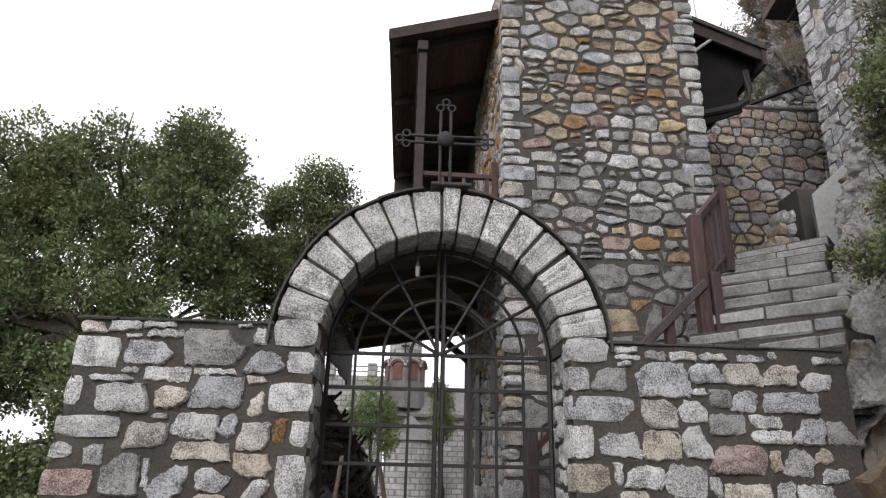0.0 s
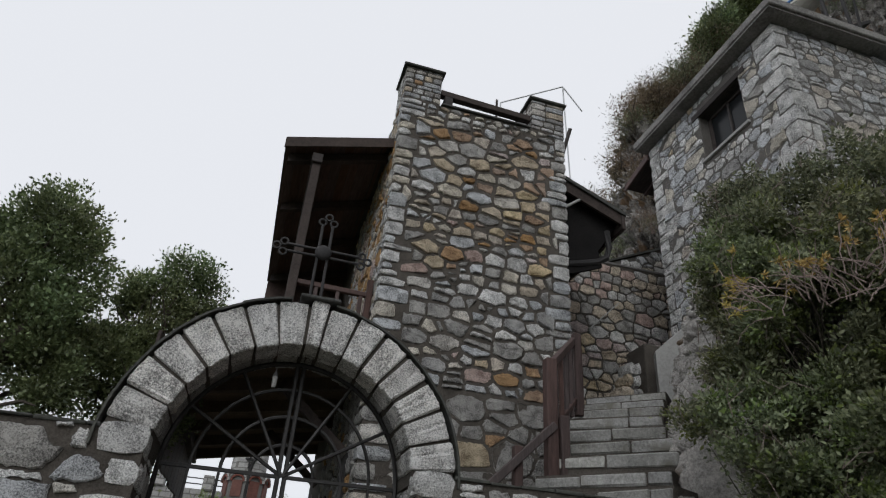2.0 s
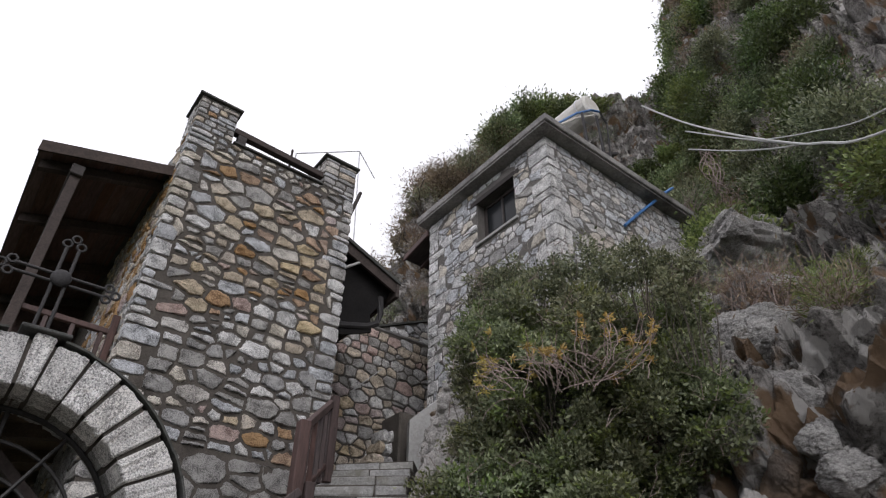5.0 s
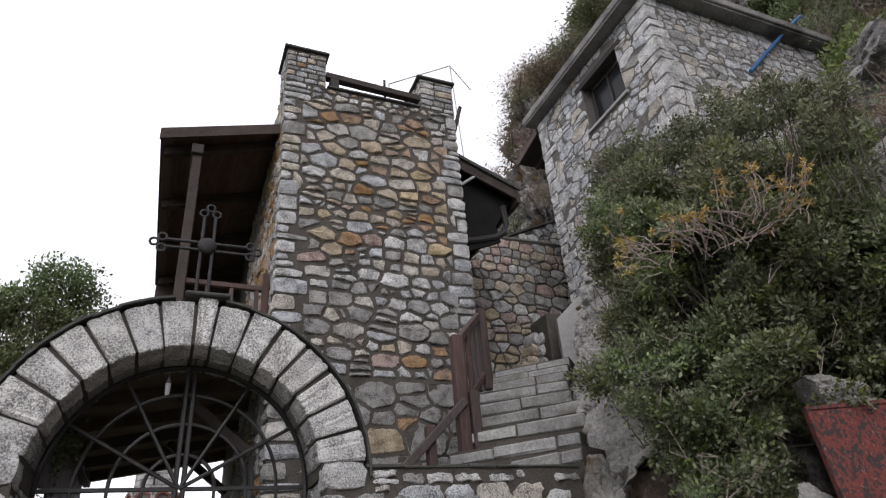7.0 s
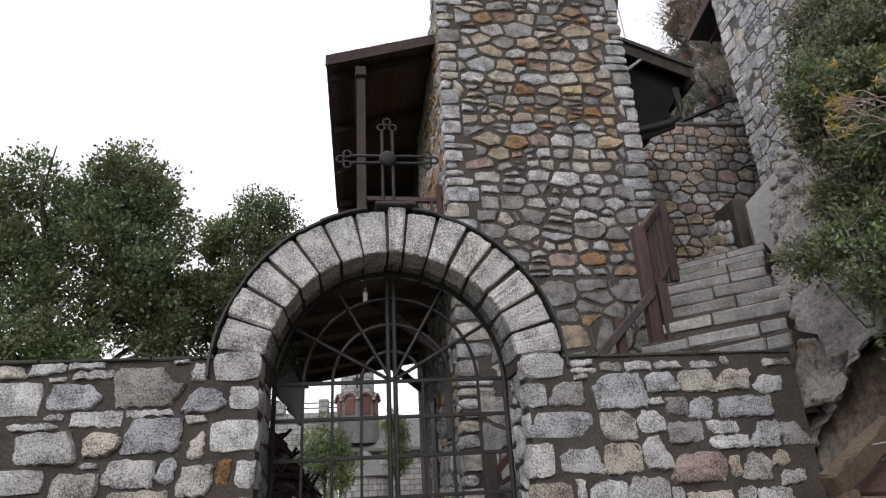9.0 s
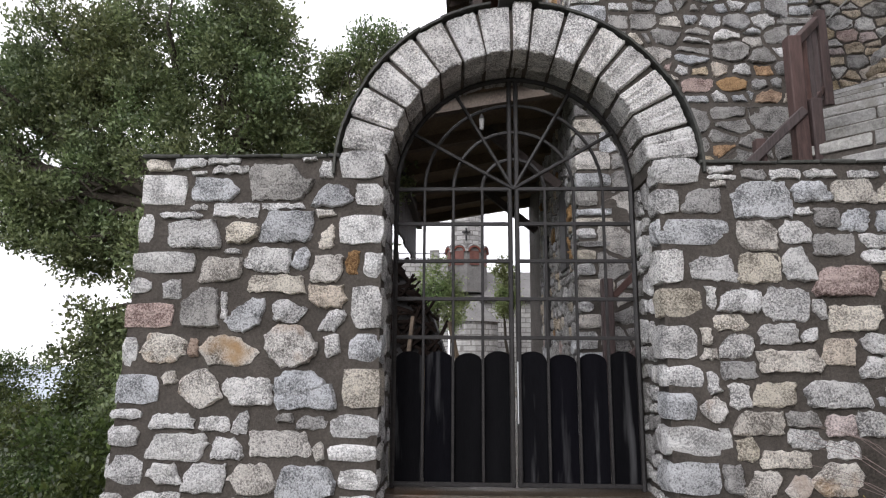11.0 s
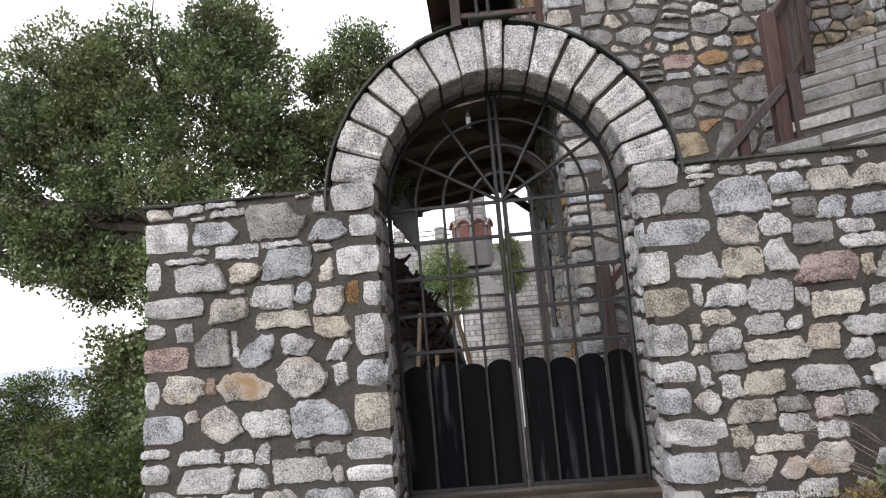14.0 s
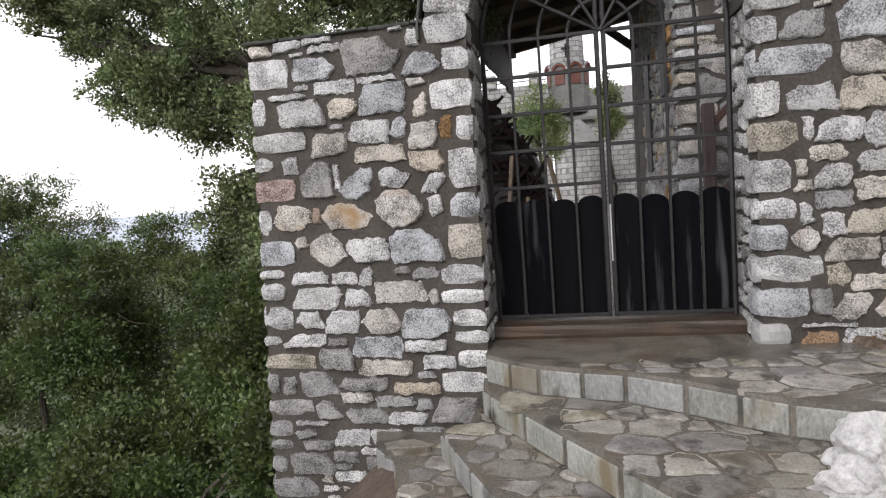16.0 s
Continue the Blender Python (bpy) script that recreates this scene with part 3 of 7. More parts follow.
# ---- foliage ----
def leaves(name, blobs, count, size, mat, parent, seed, cluster=26, spread=0.13, inner=0.45, flat=0.55, label="", droop=0.0):
    """A crown of small leaves in sprays that sit on and in the given ellipsoids (x, y, z, rx, ry, rz)."""
    rs = np.random.RandomState(seed)
    B = np.array(blobs, float)
    vol = B[:, 3] * B[:, 4] + B[:, 4] * B[:, 5] + B[:, 3] * B[:, 5]
    nc = max(1, count // cluster)
    which = rs.choice(len(B), nc, p=vol / vol.sum())
    d = rs.normal(size=(nc, 3))
    d /= np.linalg.norm(d, axis=1)[:, None]
    rad = inner + (1 - inner) * rs.rand(nc) ** 0.55
    rad *= 1 + 0.16 * np.sin(d[:, 0] * 7 + which) * np.cos(d[:, 2] * 6 + which * 2)
    cen = B[which, :3] + d * rad[:, None] * B[which, 3:]
    cl = np.repeat(np.arange(nc), cluster)
    n = len(cl)
    pos = cen[cl] + rs.normal(size=(n, 3)) * spread * np.array([1, 1, 0.7])
    out = d[cl] + rs.normal(size=(n, 3)) * 0.7 + np.array([0, 0, 0.35 - droop])
    out /= np.linalg.norm(out, axis=1)[:, None]
    side = np.cross(out, rs.normal(size=(n, 3)))
    side /= np.linalg.norm(side, axis=1)[:, None] + 1e-9
    nor = np.cross(out, side)
    L = size * (0.6 + 0.8 * rs.rand(n))[:, None]
    W = L * flat
    v = np.stack([pos, pos + out * L * 0.5 + side * W * 0.5 + nor * W * 0.15, pos + out * L, pos + out * L * 0.5 - side * W * 0.5 + nor * W * 0.15], 1).reshape(-1, 3)
    v -= np.array(root_of(parent).location)
    me = bpy.data.meshes.new(name)
    me.vertices.add(4 * n)
    me.vertices.foreach_set("co", v.astype(np.float32).ravel())
    me.loops.add(4 * n)
    me.loops.foreach_set("vertex_index", np.arange(4 * n, dtype=np.int32))
    me.polygons.add(n)
    me.polygons.foreach_set("loop_start", np.arange(0, 4 * n, 4, dtype=np.int32))
    me.polygons.foreach_set("loop_total", np.full(n, 4, dtype=np.int32))
    me.update(calc_edges=True)
    me.materials.append(mat)
    ob = new(name, me)
    ob.parent = parent
    tagged(ob, label, kind="stuff")
    return cen


def lumps(blobs, seed, n=11, k=0.42):
    """Breaks large crown masses into many smaller lumps with gaps between."""
    rg = random.Random(seed)
    out = []
    for x, y, z, rx, ry, rz in blobs:
        for _ in range(n):
            d = Vector((rg.gauss(0, 1), rg.gauss(0, 1), rg.gauss(0.15, 1))).normalized() * rg.uniform(0.45, 0.92)
            q = k * rg.uniform(0.6, 1.25)
            out.append((x + d.x * rx, y + d.y * ry, z + d.z * rz, rx * q, ry * q, rz * q * 0.8))
    return out


def limbs(bm, start, targets, r, rng, sag=0.15):
    """Tapered limbs from a fork to each target, with a bend."""
    s = Vector(start)
    for t in targets:
        t = Vector(t)
        m1 = s.lerp(t, 0.35) + Vector((rng.uniform(-sag, sag), rng.uniform(-sag, sag), rng.uniform(0, sag)))
        m2 = s.lerp(t, 0.7) + Vector((rng.uniform(-sag, sag), rng.uniform(-sag, sag), rng.uniform(-sag, sag)))
        tube([s, m1, m2, t], r, 6, bm, taper=r * 0.18)
    return bm


# ---- plan ----
GY, GB = 3.97, 4.50            # gate wall, front and back
ACX, ACZ, AR, AO = 0.262, 1.81, 0.762, 1.065   # arch: middle, springing, inner and outer radius
TX0, TX1, TY = 1.06, 3.495, 6.5  # tower front
WALL_TOP = 1.905


def pick_gate(u, v, rng):
    k = rng.random()
    return STONE if k < 0.48 else (STONE_BEIGE if k < 0.68 else (STONE_BLUE if k < 0.83 else (STONE_DARK if k < 0.92 else (STONE_OCHRE if k < 0.97 else STONE_RED))))


def pick_tower(u, v, rng):
    k = rng.random()
    warm = 0.54 if 4.8 < v < 7.0 else (0.16 if v > 3.3 else 0.10)
    if k < warm * 0.5:
        return STONE_OCHRE
    if k < warm * 0.85:
        return STONE_ORANGE
    if k < warm:
        return STONE_RED
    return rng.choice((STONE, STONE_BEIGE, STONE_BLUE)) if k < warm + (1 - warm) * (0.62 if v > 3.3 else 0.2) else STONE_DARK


def pick_house(u, v, rng):
    k = rng.random()
    return STONE if k < 0.42 else (STONE_BLUE if k < 0.74 else (STONE_BEIGE if k < 0.88 else (STONE_DARK if k < 0.96 else STONE_OCHRE)))


# ---- ground ----
def ground_z(x, y):
    z = -0.70
    d = -0.95 - x + 0.12 * math.sin(y * 1.3)
    if d > 0:
        z -= 0.95 * d if d < 12 else 11.4 + 0.5 * (d - 12)
    if x > 1.6:
        z += min(1.2, 0.30 * (x - 1.6))
    z += 0.05 * noise.noise((x * 0.9, y * 0.9, 3.0)) + (0.25 * noise.noise((x * 0.25, y * 0.25, 9.0)) if d > 0 else 0)
    far = math.hypot(x, y)
    if far > 60:
        z = max(z, -30) if far < 400 else -30
    return max(z, -32)


bm = bmesh.new()
xs = [-3000, -900, -300, -120, -60, -40, -30, -24, -19, -15, -12] + [-10 + 0.5 * i for i in range(15)] + [-2.4 + 0.2 * i for i in range(36)] + [5.5, 7, 9, 14, 30, 90, 400, 3000]
ys = [-3000, -400, -90, -30, -12, -6, -4] + [-3 + 0.25 * i for i in range(30)] + [5, 6, 7, 8, 9.5, 11, 13, 16, 20, 26, 34, 50, 90, 300, 900, 3000]
grid = [[bm.verts.new((x, y, ground_z(x, y))) for x in xs] for y in ys]
for j in range(len(ys) - 1):
    for i in range(len(xs) - 1):
        bm.faces.new((grid[j][i], grid[j][i + 1], grid[j + 1][i + 1], grid[j + 1][i]))
for f in bm.faces:
    f.smooth = True
ground = solid("ground", bm, EARTH, "damp brown earth sloping down to scrub beside the wall", "ground", "structure")
ground.data.materials.append(HILL)
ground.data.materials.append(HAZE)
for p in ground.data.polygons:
    # beyond 350 m the ground takes the painted haze colour
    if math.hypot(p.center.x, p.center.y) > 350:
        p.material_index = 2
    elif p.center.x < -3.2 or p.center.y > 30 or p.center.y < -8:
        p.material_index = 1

bm = box(-1.9, 1.07, 4.5, 30, -0.5, -0.06)
solid("floor", bm, CEMENT, "damp cement yard floor behind the gate", "floor", "structure")

# ---- gate walls ----
wall_west = thing("wall_west", (-1.2, GY, -1.2), "rubble limestone wall with dark mortar beside the gate", "wall", kind="structure")
WEST = lambda z: -2.035 + 0.05 * z      # the wall's battered west edge
bm = box(-2.0, -0.525, GY, GB, -1.7, WALL_TOP)
for v in bm.verts:
    if v.co.x < -1.5:
        v.co.x = WEST(v.co.z) + 0.015
part("core", bm, MORTAR, wall_west)

wall_east = thing("wall_east", (2.0, GY, -0.3), "rubble limestone wall with dark mortar running into the cliff", "wall", kind="structure")
bm = box(1.075, 2.86, GY, GB, -0.6, WALL_TOP - 0.05)
part("core", bm, MORTAR, wall_east)

gate_arch = thing("gate_arch", (ACX, GY, ACZ), "round arch of pale dressed limestone blocks over the gate", "arch", kind="structure")


def ring(cx, cz, r0, r1, y0, y1, a0=0.0, a1=180.0, n=36, bm=None):
    bm = bm or bmesh.new()
    rows = []
    for k in range(n + 1):
        a = radians(a0 + (a1 - a0) * k / n)
        c, s = math.cos(a), math.sin(a)
        rows.append([bm.verts.new((cx + r * c, y, cz + r * s)) for r, y in ((r0, y0), (r1, y0), (r1, y1), (r0, y1))])
    for a, b in zip(rows, rows[1:]):
        for k in range(4):
            bm.faces.new((a[k], a[(k + 1) % 4], b[(k + 1) % 4], b[k]))
    bm.faces.new(rows[0])
    bm.faces.new(rows[-1][::-1])
    bmesh.ops.recalc_face_normals(bm, faces=bm.faces)
    return bm


part("core", ring(ACX, ACZ, AR + 0.02, AO - 0.02, GY + 0.018, GB - 0.005, 0, 180, 48), MORTAR, gate_arch)
rv = random.Random(5)
JOINTS = [4.7 + 11.29 * k for k in range(8)] + [91.65 + 11.44 * k for k in range(8)]   # joints of the ring; the narrow keystone sits between 83.7 and 91.7
for k in range(15):
    a0, a1 = JOINTS[k], JOINTS[k + 1]
    key = k == 7
    a0 += 0.72 * rv.uniform(0.6, 1.3)
    a1 -= 0.72 * rv.uniform(0.6, 1.3)
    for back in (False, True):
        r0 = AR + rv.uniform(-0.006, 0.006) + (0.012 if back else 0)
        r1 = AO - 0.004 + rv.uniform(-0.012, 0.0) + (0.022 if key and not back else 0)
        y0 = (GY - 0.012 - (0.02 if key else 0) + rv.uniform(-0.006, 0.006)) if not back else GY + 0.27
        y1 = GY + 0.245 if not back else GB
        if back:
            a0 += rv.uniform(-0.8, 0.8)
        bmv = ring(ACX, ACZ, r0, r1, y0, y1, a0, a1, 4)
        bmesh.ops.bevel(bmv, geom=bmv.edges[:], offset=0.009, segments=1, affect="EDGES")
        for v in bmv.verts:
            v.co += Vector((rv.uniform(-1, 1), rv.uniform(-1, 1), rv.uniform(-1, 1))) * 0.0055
        # front ring in the dressed stone, back ring in the darker one
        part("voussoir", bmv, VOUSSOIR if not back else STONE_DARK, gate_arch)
# slates over the arch
for k in range(22):
    a0, a1 = k * 180 / 22, (k + 1) * 180 / 22
    if 84 < (a0 + a1) / 2 < 96:
        continue
    lift = rv.uniform(0, 0.008)
    part("coping_slate", ring(ACX, ACZ, AO + lift, AO + 0.014 + lift, GY - 0.02 - rv.uniform(0, 0.015), GB + 0.02, a0 - 0.3, a1 + 0.3, 2), SLATE, gate_arch)
part("keystone_slab", box(ACX - 0.10, ACX + 0.17, GY - 0.06, GB + 0.03, ACZ + AO + 0.016, ACZ + AO + 0.040, 0.006), SLATE, gate_arch)

# flat slates along the wall tops
for x0, x1, zt, par in ((-1.97, -0.78, WALL_TOP, wall_west), (1.31, 2.86, WALL_TOP - 0.05, wall_east)):
    x = x0
    while x < x1:
        w = min(rv.uniform(0.16, 0.42), x1 - x)
        b = box(x + 0.004, x + w - 0.004, GY - 0.012 - rv.uniform(0, 0.022), GB + 0.02, zt + 0.002, zt + 0.014 + rv.uniform(0, 0.010), 0.004)
        for v in b.verts:
            v.co.z += rv.uniform(-0.004, 0.004)
        part("coping_slate", b, SLATE, par)
        x += w

# ---- iron cross on the keystone ----
cross = thing("iron_cross", (ACX, 4.12, 2.95), "black iron cross with trefoil ends standing on the keystone", "cross")
CZ = 3.346
for dx in (-0.037, 0.037):
    part("upright", beam((ACX + dx, 4.12, 2.92), (ACX + dx, 4.12, CZ + 0.245), 0.022, 0.022), IRON, cross)
for dz in (-0.028, 0.028):
    part("crossbar", beam((ACX - 0.265, 4.12, CZ + dz), (ACX + 0.265, 4.12, CZ + dz), 0.02, 0.02), IRON, cross)
bm = bmesh.new()
bmesh.ops.create_uvsphere(bm, u_segments=16, v_segments=10, radius=0.062, matrix=Matrix.Translation((ACX, 4.105, CZ)) @ Matrix.Diagonal((1, 0.5, 1, 1)))
part("boss", bm, IRON, cross)
for ex, ez, px_, pz_ in ((0, 0.285, 1, 0), (-0.305, 0, 0, 1), (0.305, 0, 0, 1)):
    s = Vector((ex, 0, ez)).normalized()
    for off in (s * 0.028, Vector((px_, 0, pz_)) * 0.042 - s * 0.02, Vector((-px_, 0, -pz_)) * 0.042 - s * 0.02):
        c = Vector((ACX + ex, 4.12, CZ + ez)) + off
        part("trefoil_ring", tube([(c.x + 0.026 * math.cos(a), c.y, c.z + 0.026 * math.sin(a)) for a in [i * math.tau / 12 for i in range(13)]], 0.009, 6), IRON, cross)

# ---- the gate ----
gate = thing("iron_gate", (0.268, 4.36, -0.03), "closed black iron grille gate with round-topped wooden boards below", "gate")
HX, HZ, GYP = 0.268, 1.815, 4.36
part("outer_frame", tube([(HX + 0.752, GYP, -0.03)] + arc(HX, HZ, 0.752, 0, 180, GYP, 32) + [(HX - 0.752, GYP, -0.03)], 0.017, 6), BAR, gate)
for r in (0.20, 0.385, 0.57):
    part("fan_arc", tube(arc(HX, HZ, r, 0, 180, GYP, 24), 0.012, 6), BAR, gate)
for a in (30, 60, 120, 150):
    part("fan_spoke", tube([(HX, GYP - 0.012, HZ), (HX + 0.74 * math.cos(radians(a)), GYP - 0.012, HZ + 0.74 * math.sin(radians(a)))], 0.012, 6), BAR, gate)
for sgn in (-1, 1):
    leaf = part("gate_leaf", beam((HX + sgn * 0.022, GYP, -0.02), (HX + sgn * 0.022, GYP, 2.56), 0.03, 0.03), BAR, gate)
    for i in (1, 2, 3):
        x = HX + sgn * (0.015 + 0.185 * i)
        part("upright_bar", beam((x, GYP - 0.006, 0.0), (x, GYP - 0.006, HZ), 0.018, 0.018, 0.003), BAR, leaf)
    for z in (HZ, 1.585, 1.345, 1.105, 0.865, -0.005):
        part("cross_bar", beam((HX + sgn * 0.02, GYP - 0.004, z), (HX + sgn * 0.74, GYP - 0.004, z), 0.022, 0.024, 0.003), BAR, leaf)
    for i in range(4):
        x = HX + sgn * (0.105 + 0.184 * i)
        hgt = 0.775 + rv.uniform(-0.012, 0.012)
        pts = [(x - 0.088, 0.0), (x + 0.088, 0.0)] + [(x + 0.088 * math.cos(radians(a)), hgt - 0.062 + 0.062 * math.sin(radians(a))) for a in range(0, 181, 15)]
        b = bmesh.new()
        lo = [b.verts.new((p[0], GYP + 0.012, p[1])) for p in pts]
        hi = [b.verts.new((p[0], GYP + 0.034, p[1])) for p in pts]
        b.faces.new(lo)
        b.faces.new(hi[::-1])
        for q in range(len(pts)):
            b.faces.new((lo[q], hi[q], hi[(q + 1) % len(pts)], lo[(q + 1) % len(pts)]))
        bmesh.ops.recalc_face_normals(b, faces=b.faces)
        part("board", b, BOARD, leaf, "black painted round-topped board")
part("lock_strip", beam((HX + 0.012, GYP - 0.022, 0.35), (HX + 0.012, GYP - 0.022, 0.72), 0.012, 0.008, 0.002), GALV, gate, "bare metal closing strip")
part("threshold", rough_block(-0.53, 1.06, 4.20, 4.60, -0.14, -0.03, rv, 0.01, 0.004), SILL, gate, "rust-stained concrete sill")

# ---- landing and steps before the gate ----
LAND = [(-0.53, 4.4), (-0.525, 3.86), (-0.36, 3.72), (-0.19, 3.61), (0.05, 3.53), (0.27, 3.48), (0.55, 3.31), (0.76, 3.15), (0.94, 3.035), (1.24, 2.915), (2.2, 2.6), (3.0, 2.5), (3.0, 4.0), (1.05, 4.0), (1.05, 4.4)]
STEP2 = [(-0.56, 3.96), (-0.54, 3.78), (-0.49, 3.69), (-0.26, 3.38), (-0.045, 3.085), (0.195, 2.765), (0.39, 2.49), (0.75, 2.05), (1.4, 1.7), (2.6, 1.6), (2.6, 3.9), (0.6, 3.96)]
STEP3 = [(-0.62, 3.96), (-0.61, 3.69), (-0.77, 3.56), (-0.52, 3.10), (-0.355, 2.82), (-0.08, 2.45), (0.2, 2.0), (0.7, 1.5), (1.6, 1.2), (2.8, 1.15), (2.8, 3.9), (0.6, 3.96)]
STEP4 = [(-1.3, 3.96), (-1.24, 3.75), (-1.06, 3.54), (-0.92, 3.12), (-0.62, 2.7), (-0.4, 2.2), (-0.1, 1.7), (0.5, 1.1), (1.6, 0.8), (2.8, 0.8), (2.8, 3.9), (0.6, 3.96)]
for nm, poly, z0, z1 in (("landing", LAND, -0.75, -0.125), ("step", STEP2, -0.75, -0.305), ("step", STEP3, -0.75, -0.485), ("step", STEP4, -1.1, -0.655)):
    ob = thing(nm, (poly[4][0], poly[4][1], z1), "wet cement and flagstone " + nm + " before the gate", nm, kind="structure")
    part("body", prism(poly, z0, z1), CEMENT, ob)
    # facing slabs along the riser
    edge = poly[1:11] if nm == "landing" else poly[1:9]
    for (ax, ay), (bx, by) in zip(edge, edge[1:]):
        d = Vector((bx - ax, by - ay, 0))
        cnt = max(1, round(d.length / 0.30))
        nrm = Vector((d.y, -d.x, 0)).normalized()
        for q in range(cnt):
            a = Vector((ax, ay, 0)) + d * ((q + 0.05) / cnt)
            b = Vector((ax, ay, 0)) + d * ((q + 0.95) / cnt)
            o = nrm * -0.004
            part("riser_slab", beam((a.x + o.x, a.y + o.y, z1 - 0.096), (b.x + o.x, b.y + o.y, z1 - 0.096), 0.03, 0.140, 0.004), RISER, ob)
    bb = (min(p[0] for p in poly), max(p[0] for p in poly), min(p[1] for p in poly), max(p[1] for p in poly))
    inside = lambda u, v, P=poly: sum((P[i][1] > v) != (P[i - 1][1] > v) and u < (P[i - 1][0] - P[i][0]) * (v - P[i][1]) / (P[i - 1][1] - P[i][1]) + P[i][0] for i in range(len(P))) % 2 == 1

    def keep_flag(u, v, f=inside):
        return all(f(u + a, v + b) for a, b in ((0.07, 0), (-0.07, 0), (0, 0.07), (0, -0.07), (0, 0))) and v < 3.80 - 0.25 * max(0, 0.9 - abs(u - 0.3)) and u < 2.2

    polys = polygonal(bb[0], min(bb[1], 2.2), bb[2], bb[3], 0.165, 1.3, 0.015, seed=len(nm) + int(-z1 * 100), keep=keep_flag)
    lay(polys, (0, 0, z1), (1, 0, 0), (0, 1, 0), ob, lambda u, v, r: FLAG, proud=0.006, seed=4, name="flagstone")

# ---- tower ----
tower = thing("stone_tower", (2.28, TY, -0.1), "tall square tower of grey and ochre rubble stone", "tower")
TB = 11.3
part("core", box(TX0 + 0.012, TX1 - 0.012, TY + 0.012, TB, -0.3, 7.34), MORTAR, tower)
rt = random.Random(21)
pt = lambda r: r.choice((STONE, STONE, STONE_BLUE, STONE_BEIGE, STONE_DARK))
tqa, tsa = quoins(TX0, TY, 0.0, 7.33, 1, 1, tower, rt, long=(0.2, 0.38), short=(0.12, 0.24), h=(0.075, 0.23), pick=pt)
tqb, tsb = quoins(TX1, TY, 1.9, 7.33, -1, 1, tower, rt, long=(0.2, 0.38), short=(0.12, 0.24), h=(0.075, 0.23), pick=pt)
for x0, x1 in ((TX0 - 0.01, 1.60), (2.98, TX1 + 0.02)):
    pil = part("parapet_pillar", box(x0 + 0.012, x1 - 0.012, TY + 0.006, TY + 0.5, 7.3, 7.92), MORTAR, tower, "square rubble pillar on the parapet")
    z = 7.345
    while z < 7.9:
        h = min(rt.uniform(0.07, 0.13), 7.91 - z)
        x = x0
        while x < x1 - 0.02:
            w = rt.uniform(0.12, 0.28)
            if x1 - (x + w) < 0.1:
                w = x1 - x
            part("stone", rough_block(x + 0.008, x + w - 0.008, TY - 0.012, TY + 0.2, z + 0.008, z + h - 0.008, rt, 0.008, 0.005), pick_tower(x, 5.5 if rt.random() < 0.2 else 3.5, rt), pil)
            x += w
        y = TY + 0.21
        while y < TY + 0.5:
            w = rt.uniform(0.12, 0.2)
            for xx in (x0 - 0.003, x1 - 0.11):
                part("stone", rough_block(xx, xx + 0.115, y, min(y + w - 0.015, TY + 0.51), z + 0.008, z + h - 0.008, rt, 0.008, 0.005), STONE, pil)
            y += w
        z += h
    part("cap_slab", box(x0 - 0.035, x1 + 0.03, TY - 0.05, TY + 0.55, 7.92, 7.955, 0.006), SLATE, tower)
part("parapet_coping", box(1.61, 2.97, TY - 0.03, TY + 0.42, 7.342, 7.372, 0.006), SLATE, tower)
part("parapet_beam", beam((1.60, TY + 0.07, 7.61), (2.98, TY + 0.07, 7.56), 0.1, 0.1), WOOD_DARK, tower, "dark timber rail between the pillars")
part("beam_block", box(1.66, 1.78, TY + 0.02, TY + 0.14, 7.372, 7.56, 0.006), WOOD_DARK, tower)
part("rail_post", box(2.47, 2.50, TY + 0.12, TY + 0.15, 7.37, 7.86, 0.004), WOOD_DARK, tower)
part("leaning_pole", tube([(3.60, TY + 0.5, 7.0), (3.88, TY + 0.5, 8.02)], 0.035, 6), WOOD_DARK, tower)

# white frame on the terrace behind the parapet
fr = thing("white_metal_frame", (3.2, 8.0, 8.0), "white painted metal frame rising behind the parapet", "frame")
A_, B_, C_, D_ = (3.05, 8.0, 9.2), (4.305, 8.0, 10.03), (4.69, 8.0, 9.53), (4.40, 8.0, 7.2)
for a, b in ((A_, B_), (B_, C_), (B_, D_), (A_, (3.05, 8.0, 7.2))):
    part("tube", tube([a, b], 0.013, 6), GALV, fr)

# ---- balcony roof on the tower's west side ----
balcony = thing("balcony", (0.4, 8.8, 3.4), "dark timber balcony with a lean-to roof on the tower", "balcony")
RX0, RX1, RY0, RY1 = -0.33, 1.07, 6.85, 11.2


def slope_box(x0, z0, x1, z1, y0, y1, th):
    b = bmesh.new()
    vs = [b.verts.new(p) for p in ((x0, y0, z0), (x1, y0, z1), (x1, y1, z1), (x0, y1, z0), (x0, y0, z0 + th), (x1, y0, z1 + th), (x1, y1, z1 + th), (x0, y1, z0 + th))]
    for f in ((0, 3, 2, 1), (4, 5, 6, 7), (0, 1, 5, 4), (1, 2, 6, 5), (2, 3, 7, 6), (3, 0, 4, 7)):
        b.faces.new([vs[i] for i in f])
    return b


part("roof_sheet", slope_box(RX0 - 0.02, 6.37, RX1, 6.78, RY0 - 0.04, RY1, 0.03), SLATE, balcony, "dark slate lean-to roof")
n_pl = 11
for i in range(n_pl):
    xa = RX0 + (RX1 - RX0) * i / n_pl
    xb = RX0 + (RX1 - RX0) * (i + 1) / n_pl - 0.006
    za, zb = 6.36 + 0.42 * i / n_pl, 6.36 + 0.42 * (i + 1) / n_pl
    part("soffit_board", slope_box(xa, za, xb, zb, RY0, RY1, 0.02), WOOD_SOFFIT, balcony)
